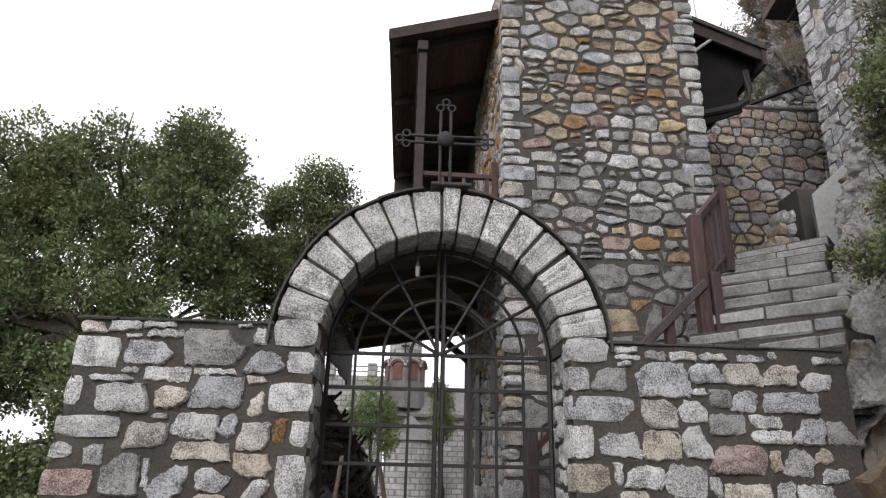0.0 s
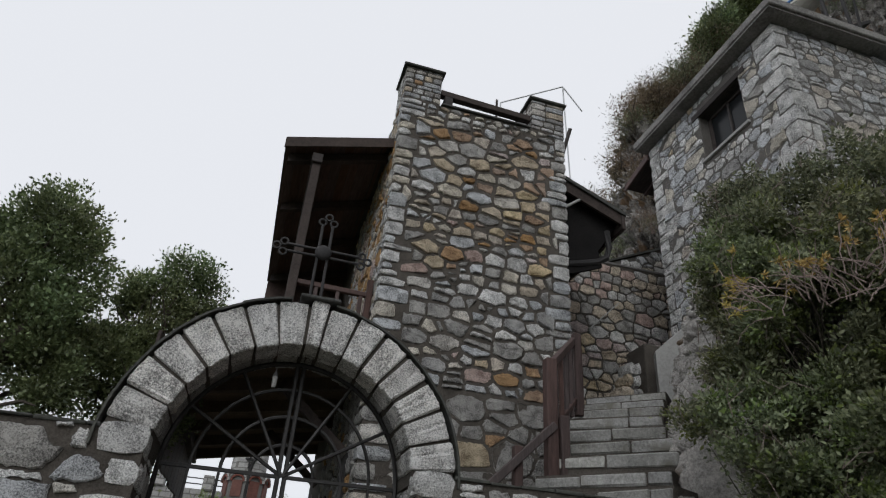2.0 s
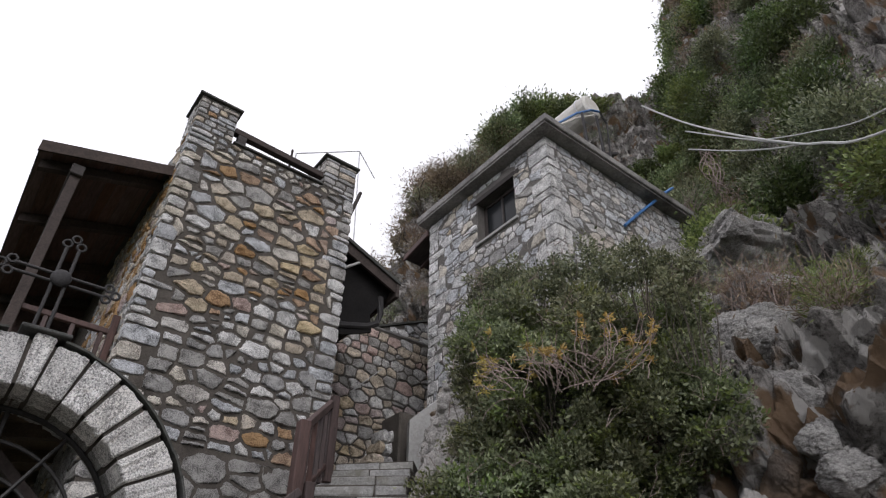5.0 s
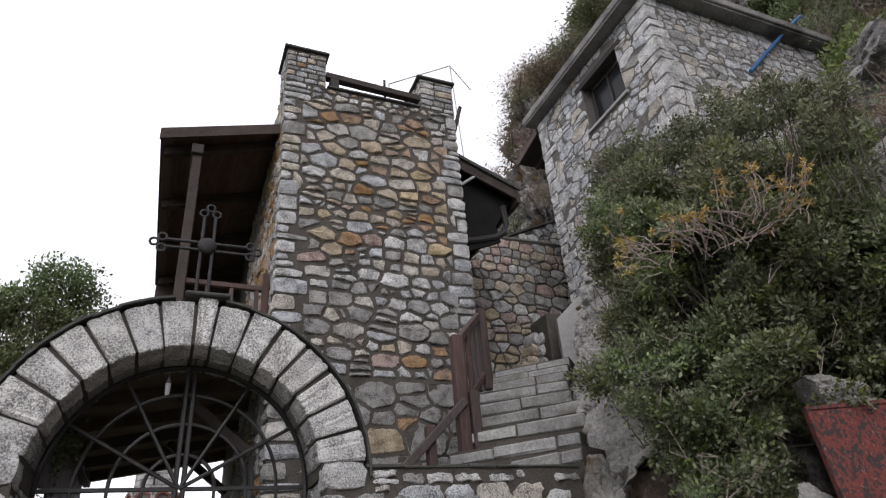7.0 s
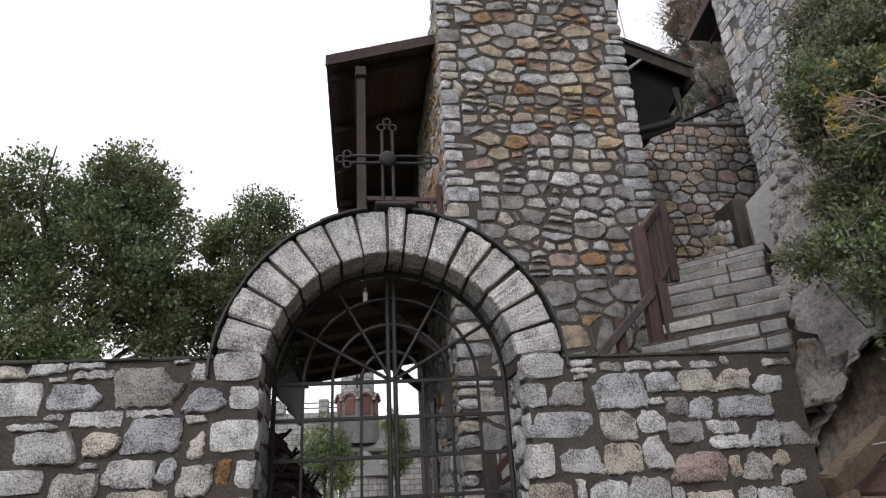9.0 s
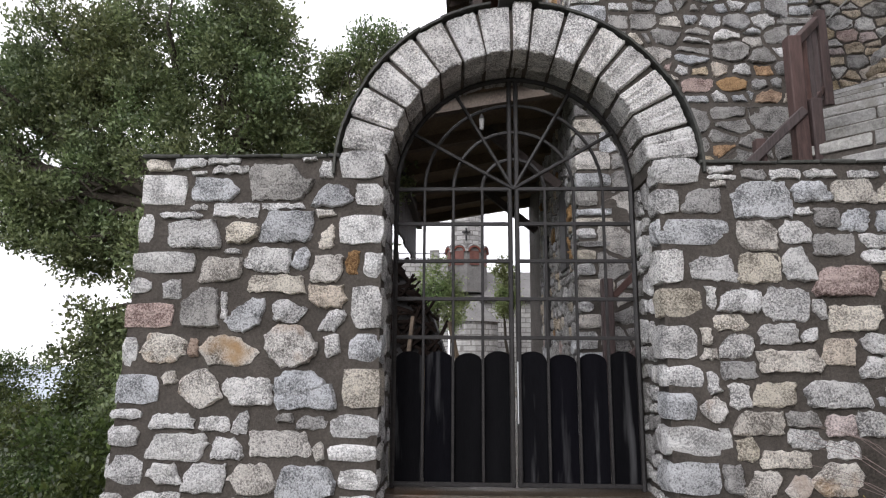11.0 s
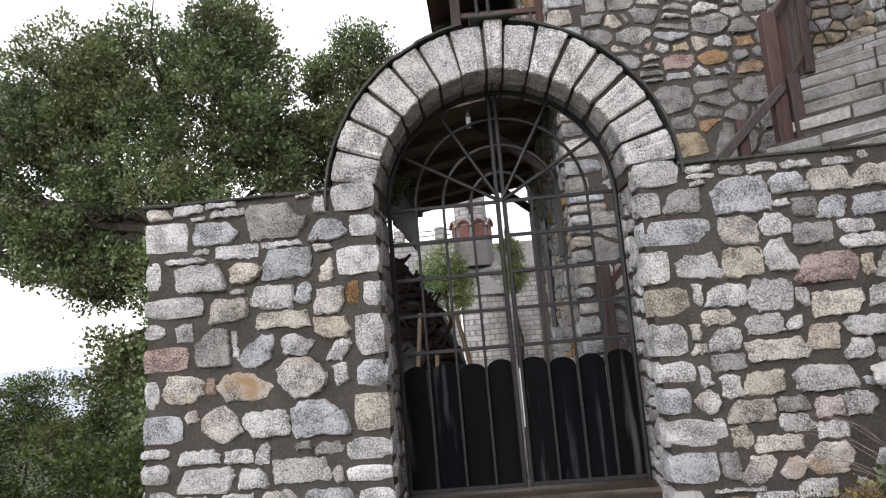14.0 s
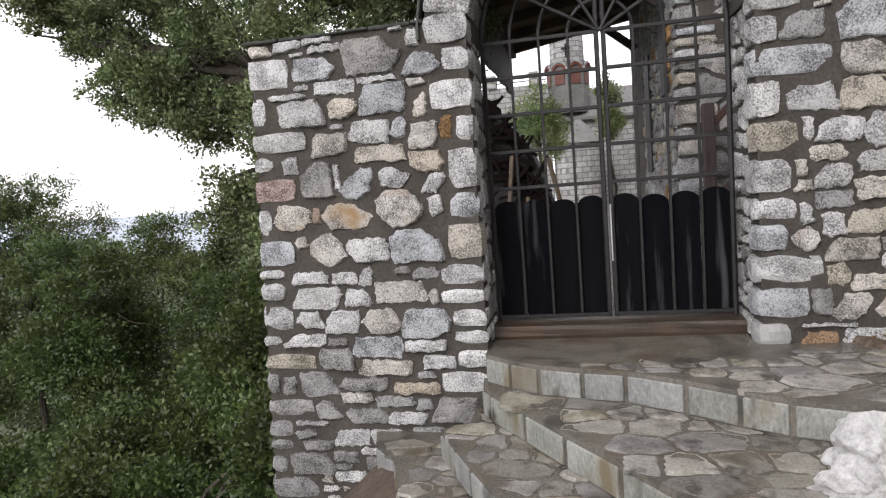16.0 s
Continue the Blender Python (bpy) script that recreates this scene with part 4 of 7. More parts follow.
part("fascia_board", slope_box(RX0 - 0.02, 6.24, RX1, 6.65, RY0 - 0.06, RY0 - 0.03, 0.155), WOOD_DARK, balcony)
for i in range(4):
    y = RY0 + 0.25 + i * 1.25
    part("rafter", slope_box(RX0 + 0.04, 6.24, RX1, 6.64, y, y + 0.09, 0.12), WOOD_DARK, balcony)
part("wall_plate", box(0.02, 0.16, RY0, RY1, 6.16, 6.30, 0.008), WOOD_DARK, balcony)
for y in (6.9, 9.3):
    part("post", box(0.04, 0.15, y, y + 0.11, 3.66, 6.2, 0.008), WOOD_DARK, balcony, "dark timber post")
part("floor_slab", slope_box(-0.85, 3.18, 1.07, 3.50, 6.2, 11.3, 0.10), WOOD_LOG, balcony, "boarded balcony floor seen from below")
for i in range(6):
    y = 6.3 + i * 0.95
    part("joist", slope_box(-0.85, 3.04, 1.07, 3.36, y, y + 0.1, 0.14), WOOD_LOG, balcony)
part("edge_beam", box(-0.9, -0.80, 6.2, 11.3, 3.0, 3.17, 0.008), WOOD_DARK, balcony)
for y in (7.2, 9.6):
    part("brace", beam((1.0, y, 2.62), (0.2, y, 3.28), 0.09, 0.1), WOOD_DARK, balcony)
part("handrail", beam((0.1, 6.95, 4.45), (1.07, 6.95, 4.43), 0.06, 0.06), WOOD_RAIL, balcony)
part("bottom_rail", beam((0.1, 6.95, 3.85), (1.07, 6.95, 3.85), 0.05, 0.05), WOOD_RAIL, balcony)
for x in (0.36, 0.62, 0.9):
    part("baluster", box(x, x + 0.045, 6.93, 6.97, 3.6, 4.44, 0.004), WOOD_RAIL, balcony)
part("corner_post", box(0.98, 1.05, 6.88, 6.96, 3.55, 4.62, 0.005), WOOD_RAIL, balcony)
part("end_boarding", box(RX0, RX1, RY1 - 0.05, RY1, 3.5, 6.8, 0.004), WOOD_SOFFIT, balcony)
part("handrail", beam((0.1, 7.0, 4.45), (0.1, 11.0, 4.45), 0.06, 0.06), WOOD_RAIL, balcony)

# ---- shade roof on the tower's east side ----
canopy = thing("lean_to_canopy", (3.9, 7.4, 5.6), "small dark timber canopy on the tower side", "canopy")
part("roof_sheet", slope_box(3.46, 6.90, 4.62, 6.40, 6.78, 9.2, 0.06), SLATE, canopy)
part("fascia_board", slope_box(3.47, 6.72, 4.6, 6.24, 6.82, 6.86, 0.18), WOOD_DARK, canopy)
part("soffit_board", slope_box(3.47, 6.80, 4.58, 6.32, 6.9, 9.2, 0.05), BOARDING_BLACK, canopy)
part("eave_board", box(4.55, 4.61, 6.8, 9.2, 6.18, 6.42, 0.006), WOOD_DARK, canopy)
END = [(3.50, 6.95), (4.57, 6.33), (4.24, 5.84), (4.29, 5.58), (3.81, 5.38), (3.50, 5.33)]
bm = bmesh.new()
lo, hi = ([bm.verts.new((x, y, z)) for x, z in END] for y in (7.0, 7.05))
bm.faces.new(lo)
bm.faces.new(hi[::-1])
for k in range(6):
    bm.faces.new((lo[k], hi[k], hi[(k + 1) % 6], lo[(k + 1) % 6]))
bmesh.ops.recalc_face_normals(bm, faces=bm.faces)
part("end_boarding", bm, BOARDING_BLACK, canopy, "dark boarded gable of the canopy")
part("side_boarding", box(3.49, 3.54, 6.9, 7.6, 5.3, 6.75, 0.004), WOOD_DARK, canopy)
part("strut", tube([(3.52, 6.86, 6.25), (3.9, 6.84, 6.55)], 0.022, 6), CABLE, canopy, "pale metal strut")
part("gutter_pipe", tube([(4.4, 7.0, 6.2), (4.42, 7.0, 5.92), (4.36, 7.0, 5.74), (4.2, 7.0, 5.64), (3.9, 7.0, 5.55), (3.6, 7.0, 5.48)], 0.05, 8), IRON, canopy, "black bent drain pipe")

# ---- stairs beside the tower ----
stairs = thing("stone_stairs", (2.9, 4.7, 1.9), "pale stone slab stairs rising beside the tower", "stairs", kind="structure")
# each step's edge, its tower end and its open end; the lowest two wind round
EDGES = [((2.40, 5.02), (2.90, 4.05)), ((2.40, 5.16), (3.12, 4.36)), ((2.60, 5.16), (3.28, 4.47)), ((2.74, 5.44), (3.44, 4.72)), ((2.86, 5.65), (3.56, 5.0)), ((3.00, 5.84), (3.72, 5.26)), ((3.24, 6.10), (3.92, 5.52)), ((3.50, 6.40), (4.14, 5.80)), ((3.74, 6.66), (4.36, 6.06))]
RISE = 0.185
rs_ = random.Random(9)
for i, (tower_end, open_end) in enumerate(EDGES):
    z = 2.02 + RISE * i
    a, b = Vector((*tower_end, 0)), Vector((*open_end, 0))
    along = (b - a).normalized()
    up = Vector((-along.y, along.x, 0))
    wid = (b - a).length + 0.06
    q = [a, a + along * wid, a + along * wid + up * 0.7, a + up * 0.7]
    part("step_body", prism([(p.x, p.y) for p in q], z - 0.55, z - 0.035), MORTAR, stairs)
    part("tread_bed", prism([(p.x, p.y) for p in (q[0] + up * 0.012, q[1] + up * 0.012, q[2], q[3])], z - 0.036, z - 0.004), MORTAR, stairs)
    t = 0.0
    while t < wid:
        w = min(rs_.uniform(0.36, 0.72), wid - t)
        if wid - t - w < 0.12:
            w = wid - t
        p0, p1 = a + along * (t + 0.006) + up * 0.008, a + along * (t + w - 0.006) + up * 0.008
        slab = beam((p0.x, p0.y, z - 0.07), (p1.x, p1.y, z - 0.07), 0.05, rs_.uniform(0.088, 0.112), 0.010)
        for v in slab.verts:
            v.co += Vector((rs_.uniform(-1, 1), rs_.uniform(-1, 1), rs_.uniform(-1, 1))) * 0.007
        part("riser_slab", slab, STEP, stairs)
        t += w

rail = thing("stair_railing", (2.56, 5.17, 2.2), "brown timber stair railing with square balusters", "railing")


def post(x, y, z0, z1, w=0.1):
    return part("post", box(x - w / 2, x + w / 2, y - w / 2, y + w / 2, z0, z1, 0.008), WOOD_RAIL, rail)


post(2.56, 5.17, 2.16, 3.28, 0.105)
post(2.665, 5.13, 2.2, 2.74, 0.085)
post(2.24, 5.17, 1.7, 2.43, 0.08)
part("handrail", beam((1.90, 5.13, 2.0), (2.58, 5.13, 2.65), 0.07, 0.07), WOOD_RAIL, rail)
ra, rb = Vector((2.57, 5.19, 3.22)), Vector((3.41, 6.20, 4.05))
part("handrail", beam(ra, rb, 0.06, 0.075), WOOD_RAIL, rail)
lo_a, lo_b = ra + Vector((0, 0, -0.62)), rb + Vector((0, 0, -0.70))
part("bottom_rail", beam(lo_a, lo_b, 0.045, 0.05), WOOD_RAIL, rail)
for i in range(1, 6):
    a, b = lo_a.lerp(lo_b, i / 6), ra.lerp(rb, i / 6)
    part("baluster", box(a.x - 0.02, a.x + 0.02, a.y - 0.02, a.y + 0.02, a.z - 0.12, b.z, 0.004), WOOD_RAIL, rail)
post(3.30, 6.02, 3.05, 4.0, 0.08)
post(3.42, 6.21, 3.2, 4.08, 0.07)

# the pale rocky bank along the stairs' open side
bank = bmesh.new()
NB, NH = 90, 80
BLINE = [(2.90, 4.03, 1.15), (3.03, 4.10, 1.3), (3.22, 4.34, 1.95), (3.50, 4.68, 2.3), (3.80, 5.06, 2.7), (4.10, 5.44, 3.1), (4.62, 5.95, 3.45), (5.0, 6.4, 3.7)]


def bank_at(s):
    k = min(int(s * 7), 6)
    return Vector(BLINE[k]).lerp(Vector(BLINE[k + 1]), s * 7 - k)


rows = []
for i in range(NB + 1):
    s_ = i / NB
    p = bank_at(s_)
    d = (bank_at(min(1, s_ + 0.04)) - bank_at(max(0, s_ - 0.04))).normalized()
    out = Vector((-d.y, d.x, 0)).normalized()
    row = []
    for j in range(NH + 1):
        h = j / NH
        top = max(0.42 + 0.95 * min(1, s_ * 2.2), 2.08 - p.z)
        q = p + Vector((0, 0, h * top)) - out * (0.38 * h + 0.25 * h * h * (2 - 2 * min(1, s_ * 2)))
        c1, c2 = noise.voronoi(q * 4.6)[0], noise.voronoi(q * 11.0)[0]
        lump = 0.09 * min(1, (c1[1] - c1[0]) * 2.2) + 0.03 * min(1, (c2[1] - c2[0]) * 2.2) + 0.07 * noise.fractal(q * 2.0, 1, 2, 4)
        row.append(bank.verts.new(q + out * lump))
    rows.append(row)
for a, b in zip(rows, rows[1:]):
    for j in range(NH):
        bank.faces.new((a[j], b[j], b[j + 1], a[j + 1]))
bmesh.ops.recalc_face_normals(bank, faces=bank.faces)
solid("stair_bank", bank, ROCK_BANK, "pale lumpy rock and rubble bank along the open side of the stairs", "rock bank", "structure")

# ---- terrace wall behind the stairs ----
tw = thing("terrace_wall", (5.1, 8.8, 3.0), "rubble retaining wall closing the head of the stairs", "wall", kind="structure")
part("core", box(3.4, 6.9, 8.8, 9.2, 2.5, 6.82), MORTAR, tw)
part("coping", box(3.5, 6.6, 8.785, 9.25, 6.82, 6.87, 0.01), TILE, tw)
part("upper_wall", slope_box(5.45, 6.55, 6.85, 6.55, 8.86, 9.25, 0.3), MORTAR, tw)
bm = bmesh.new()
vs = [bm.verts.new(q) for q in ((5.5, 8.86, 6.83), (6.85, 8.86, 6.83), (6.85, 8.86, 7.5), (5.5, 8.86, 6.86), (5.5, 9.2, 6.83), (6.85, 9.2, 6.83), (6.85, 9.2, 7.5), (5.5, 9.2, 6.86))]
for f in ((0, 1, 2, 3), (7, 6, 5, 4), (0, 4, 5, 1), (1, 5, 6, 2), (2, 6, 7, 3), (3, 7, 4, 0)):
    bm.faces.new([vs[i] for i in f])
part("raking_wall", bm, MORTAR_PALE, tw)
part("raking_coping", slope_box(5.45, 6.86, 6.9, 7.52, 8.82, 9.25, 0.04), SLATE, tw)
gp = thing("timber_gate_post", (6.75, 8.55, 5.7), "brown timber post at the head of the stairs", "post")
part("shaft", beam((6.80, 8.55, 7.55), (6.90, 8.55, 5.7), 0.16, 0.16), WOOD_RAIL, gp)
cp = thing("stair_head_pier", (4.75, 7.4, 3.3), "low rough stone pier stepping up beside the stairs", "pier")
rp_ = random.Random(14)
for k, (z0, x0, x1) in enumerate(((3.25, 4.5, 5.0), (3.45, 4.55, 4.98), (3.64, 4.6, 4.96), (3.82, 4.62, 4.98), (4.0, 4.72, 4.97), (4.18, 4.78, 4.98))):
    xm = rp_.uniform(x0 + 0.12, x1 - 0.1)
    for a, b in ((x0, xm), (xm, x1)):
        part("stone", rough_block(a + 0.008, b - 0.008, 7.3, 7.65, z0 + 0.006, z0 + 0.175, rp_, 0.02, 0.012), rp_.choice((STONE, STONE_DARK, STONE_OCHRE)), cp)

con = thing("concrete_parapet", (6.0, 7.5, 4.4), "smooth grey concrete parapet slab at the stair head", "parapet", kind="structure")
bm = prism([(4.98, 6.95), (5.45, 6.75), (5.50, 6.87), (5.05, 7.1)], 3.6, 4.85, 0.02)
for v in bm.verts:
    if v.co.z > 4.5 and v.co.x < 5.2:
        v.co.z -= 0.42
part("slab", bm, CONCRETE, con)
# solid block; its dark mortar colour stands in for the opening's shade
part("doorway_shade", box(5.12, 5.65, 7.4, 7.9, 3.4, 4.72, 0.02), MORTAR, con, "dark block standing in for a shaded recess")

# ---- house on the rock ----
house = thing("stone_house", (6.9, 5.8, 5.0), "small pale rubble stone house with a flat concrete roof", "house")
HX0, HX1, HY0, HY1, HZ0, HZ1 = 5.50, 9.0, 4.36, 7.25, 3.8, 8.28
WY0, WY1, WZ0, WZ1 = 5.10, 5.97, 7.12, 7.93
# west wall round the window
part("wall_panel", box(HX0 + 0.01, HX0 + 0.4, HY0 + 0.01, WY0, HZ0, HZ1), MORTAR_PALE, house)
part("wall_panel", box(HX0 + 0.01, HX0 + 0.4, WY1, HY1, HZ0, HZ1), MORTAR_PALE, house)
part("wall_panel", box(HX0 + 0.01, HX0 + 0.4, WY0, WY1, HZ0, WZ0), MORTAR_PALE, house)
part("wall_panel", box(HX0 + 0.01, HX0 + 0.4, WY0, WY1, WZ1, HZ1), MORTAR_PALE, house)
part("wall_panel", box(HX0 + 0.4, HX1, HY0 + 0.01, HY0 + 0.4, HZ0, HZ1), MORTAR_PALE, house)
part("wall_panel", box(HX1 - 0.3, HX1, HY0 + 0.4, HY1, HZ0, HZ1), MORTAR_PALE, house)
part("wall_panel", box(HX0 + 0.4, HX1 - 0.3, HY1 - 0.3, HY1, HZ0, HZ1), MORTAR_PALE, house)
part("roof_slab", box(HX0 - 0.22, HX1 + 0.2, HY0 - 0.24, HY1 + 0.12, HZ1, HZ1 + 0.13, 0.012), ROOFSLAB, house, "stained concrete roof slab")
part("eave_board", box(HX0 - 0.2, HX1, HY0 - 0.2, HY1 + 0.1, HZ1 - 0.03, HZ1 - 0.002), ROOFSLAB, house)
win = part("window_frame", box(HX0 + 0.16, HX0 + 0.22, WY0, WY0 + 0.06, WZ0, WZ1, 0.004), WOOD_DARK, house, "dark window frame")
for a in ((WY1 - 0.06, WY1, WZ0, WZ1), (WY0, WY1, WZ0, WZ0 + 0.06), (WY0, WY1, WZ1 - 0.06, WZ1), ((WY0 + WY1) / 2 - 0.02, (WY0 + WY1) / 2 + 0.02, WZ0, WZ1)):
    part("frame_bar", box(HX0 + 0.16, HX0 + 0.22, *a, 0.004), WOOD_DARK, win)
part("pane", box(HX0 + 0.185, HX0 + 0.195, WY0, WY1, WZ0, WZ1), GLASS, win, "dark window pane")
part("window_sill", box(HX0 - 0.03, HX0 + 0.2, WY0 - 0.05, WY1 + 0.05, WZ0 - 0.05, WZ0, 0.006), CONCRETE, house)
part("lintel", box(HX0 - 0.01, HX0 + 0.2, WY0 - 0.15, WY1 + 0.15, WZ1, WZ1 + 0.1, 0.006), WOOD_DARK, house)
# dark boarded canopy on the far side, falling away from the wall
bm = box(HX0 - 0.02, HX1 - 0.2, HY1 + 0.004, HY1 + 0.72, 8.06, 8.16, 0.01)
for v in bm.verts:
    v.co.z -= 0.22 * (v.co.y - HY1)
part("rear_canopy", bm, WOOD_DARK, house, "dark boarded canopy behind the house")
bm = box(HX0 - 0.05, HX0 - 0.022, HY1 + 0.004, HY1 + 0.75, 8.05, 8.17, 0.006)
for v in bm.verts:
    v.co.z -= 0.22 * (v.co.y - HY1)
part("verge_board", bm, WOOD_RAIL, house)
for k in range(5):
    x = HX0 + 0.3 + 0.55 * k
    bm = box(x, x + 0.05, HY1 + 0.004, HY1 + 0.70, 8.0, 8.058, 0.004)
    for v in bm.verts:
        v.co.z -= 0.22 * (v.co.y - HY1)
    part("rafter", bm, WOOD_RAIL, house)
rh = random.Random(31)
hqa, hsa = quoins(HX0, HY0, 4.0, HZ1 - 0.04, 1, 1, house, rh, bevel=0.006, long=(0.2, 0.46), short=(0.12, 0.26), h=(0.12, 0.28), proud=0.006, pick=lambda r: STONE)
hqb, hsb = quoins(HX0, HY1, 4.0, HZ1 - 0.04, 1, -1, house, rh, bevel=0.006, long=(0.2, 0.46), short=(0.12, 0.26), h=(0.12, 0.28), proud=0.006, pick=lambda r: STONE)

heater = thing("solar_water_heater", (6.6, 5.0, HZ1 + 0.13), "white cylindrical water tank with blue pipes on the roof", "water heater")
part("tank", tube([(6.86, 5.50, 9.83), (6.86, 5.49, 9.83), (6.86, 5.46, 9.83), (6.86, 4.34, 9.83)], 0.25, 20), TANK, heater)
part("tank_end", tube([(6.86, 4.34, 9.83), (6.86, 4.31, 9.83)], 0.245, 20, taper=0.20), TANK, heater, "domed end of the tank")
part("strap", tube([(6.86 + 0.258 * math.cos(k * math.tau / 20), 4.50, 9.83 + 0.258 * math.sin(k * math.tau / 20)) for k in range(21)], 0.012, 5), GALV, heater)
for x, z, ys_ in ((6.35, 9.2, (4.2, 4.8)), (6.75, 9.4, (4.2, 4.8))):
    for y in ys_:
        part("stand_leg", beam((x, y, 8.41), (x, y, z), 0.04, 0.04), IRON, heater)
part("pipe", tube([(6.05, 4.5, 9.0), (6.4, 4.34, 9.35), (6.75, 4.28, 9.62), (6.95, 4.26, 9.70)], 0.022, 6), BLUE, heater, "blue plastic pipe")
part("pipe", tube([(6.0, 4.5, 8.9), (6.4, 4.36, 9.25), (6.8, 4.28, 9.52)], 0.02, 6), TANK, heater, "white plastic pipe")
part("pipe", tube([(6.98, 4.27, 9.72), (7.12, 4.26, 9.5), (7.1, 4.28, 9.1), (7.05, 4.3, 8.45)], 0.018, 6), IRON, heater, "black drain hose")
part("panel", slope_box(6.5, 8.45, 7.5, 9.1, 4.4, 5.4, 0.06), IRON, heater)

pipe = thing("blue_pipe", (7.8, 4.2, 7.0), "blue plastic pipe slung from the house corner", "pipe")
part("hose", tube([(7.1, 4.32, 7.25), (7.5, 4.30, 7.66), (7.95, 4.27, 8.10), (8.4, 4.24, 8.55), (8.7, 4.2, 8.82)], 0.028, 6), BLUE, pipe)


# ---- the cliff and the mountain ----
CTRL = [
    # foot                shelf              back of shelf       ridge
    ((3.8, -9, -1.0), (5.2, -9, 2.6), (8.0, -9, 6.0), (15.0, -10, 25)),
    ((3.7, -3, -1.0), (5.1, -3, 2.8), (8.0, -3, 6.2), (16.0, -4, 26)),
    ((3.8, 0.8, -1.0), (5.0, 1.1, 3.1), (8.4, 0.6, 6.4), (17.0, 1.5, 27)),
    ((3.95, 2.4, -1.0), (5.0, 2.5, 3.8), (9.0, 2.6, 7.0), (17.0, 5.2, 25.5)),
    ((2.95, 3.70, -1.0), (4.6, 3.8, 4.2), (9.6, 4.6, 7.4), (16.3, 7.6, 20.4)),
    ((3.50, 4.0, -1.0), (5.2, 4.35, 4.2), (9.4, 7.8, 7.6), (12.4, 10.3, 19.0)),
    ((4.5, 4.85, -1.0), (5.9, 5.2, 4.3), (8.6, 8.8, 7.2), (10.5, 11.4, 16.3)),
    ((5.4, 5.95, -1.0), (6.3, 6.3, 4.4), (7.6, 9.6, 6.8), (9.1, 12.0, 14.7)),
    ((6.3, 8.0, -1.0), (6.8, 8.3, 5.0), (6.9, 10.4, 6.4), (8.5, 13.0, 11.8)),
    ((7.0, 10.2, -1.0), (7.0, 10.6, 4.6), (7.0, 11.8, 5.8), (8.1, 14.1, 10.8)),
    ((8.0, 14.0, -1.0), (8.2, 14.5, 4.0), (8.6, 15.2, 5.0), (11.0, 18.0, 9.0)),
    ((11.0, 24.0, -1.0), (11.5, 24.5, 3.0), (12.0, 25.0, 4.0), (16.0, 30.0, 7.0)),
]


def catmull(p, t):
    n = len(p) - 1
    i = min(int(t * n), n - 1)
    f = t * n - i
    a, b, c, d = (Vector(p[max(0, min(n, i + k))]) for k in (-1, 0, 1, 2))
    return 0.5 * ((2 * b) + (c - a) * f + (2 * a - 5 * b + 4 * c - d) * f * f + (3 * b - a - 3 * c + d) * f ** 3)


NU, NW = 380, 190
base = []
for j in range(NW + 1):
    w = j / NW
    w = w ** 1.25
    row = [catmull([c[k] for c in CTRL], 0) for k in range(4)]
    line = []
    for i in range(NU + 1):
        u = i / NU
        line.append(catmull([catmull([c[k] for c in CTRL], u) for k in range(4)], w))
    base.append(line)


def crag(p):
    q = Vector((p.x, p.y, p.z * 0.8))
    a = noise.hetero_terrain(q * 0.35, 1.0, 2.1, 5, 0.6) * 0.35
    b = noise.ridged_multi_fractal(q * 0.9 + Vector((3, 7, 1)), 0.9, 2.2, 5, 1.0, 2.0) * 0.16
    cell = noise.voronoi(q * 1.5)[0]
    c = (cell[1] - cell[0]) * 0.28
    cell2 = noise.voronoi(q * 4.2)[0]
    d = (cell2[1] - cell2[0]) * 0.18 + 0.06 * noise.noise(q * 7.0) + 0.035 * noise.noise(q * 15.0)
    e = 0.17 * noise.noise(noise.voronoi(q * 1.1)[1][0] * 9.7) + 0.10 * noise.noise(noise.voronoi(q * 2.6)[1][0] * 11.3) + 0.12 * noise.noise(noise.voronoi(q * 6.0)[1][0] * 7.9)
    f = -0.30 * math.exp(-11 * (cell[1] - cell[0])) - 0.12 * math.exp(-11 * (cell2[1] - cell2[0]))
    return a + b + c + d + e + f - 0.4


def cliff_point(i, j):
    p = base[j][i]
    du = base[j][min(i + 1, NU)] - base[j][max(i - 1, 0)]
    dw = base[min(j + 1, NW)][i] - base[max(j - 1, 0)][i]
    n = dw.cross(du).normalized()
    if n.x > 0 and n.z < 0.2:
        n = -n
    k = min(1.0, 0.25 + 0.9 * j / NW)
    return p + n * crag(p) * (0.85 + 0.45 * k) * (0.45 if j < 8 else 1.0)


rock_pts = [[cliff_point(i, j) for i in range(NU + 1)] for j in range(NW + 1)]
V_ = [p for r in rock_pts for p in r]
F_ = [(j * (NU + 1) + i, (j + 1) * (NU + 1) + i, (j + 1) * (NU + 1) + i + 1, j * (NU + 1) + i + 1) for j in range(NW) for i in range(NU)]
me = bpy.data.meshes.new("cliff")
me.from_pydata([tuple(p) for p in V_], [], F_)
me.materials.append(ROCK)
cliff = tagged(new("cliff", me), "craggy grey limestone cliff with ochre stains and scrub", "cliff", kind="structure")


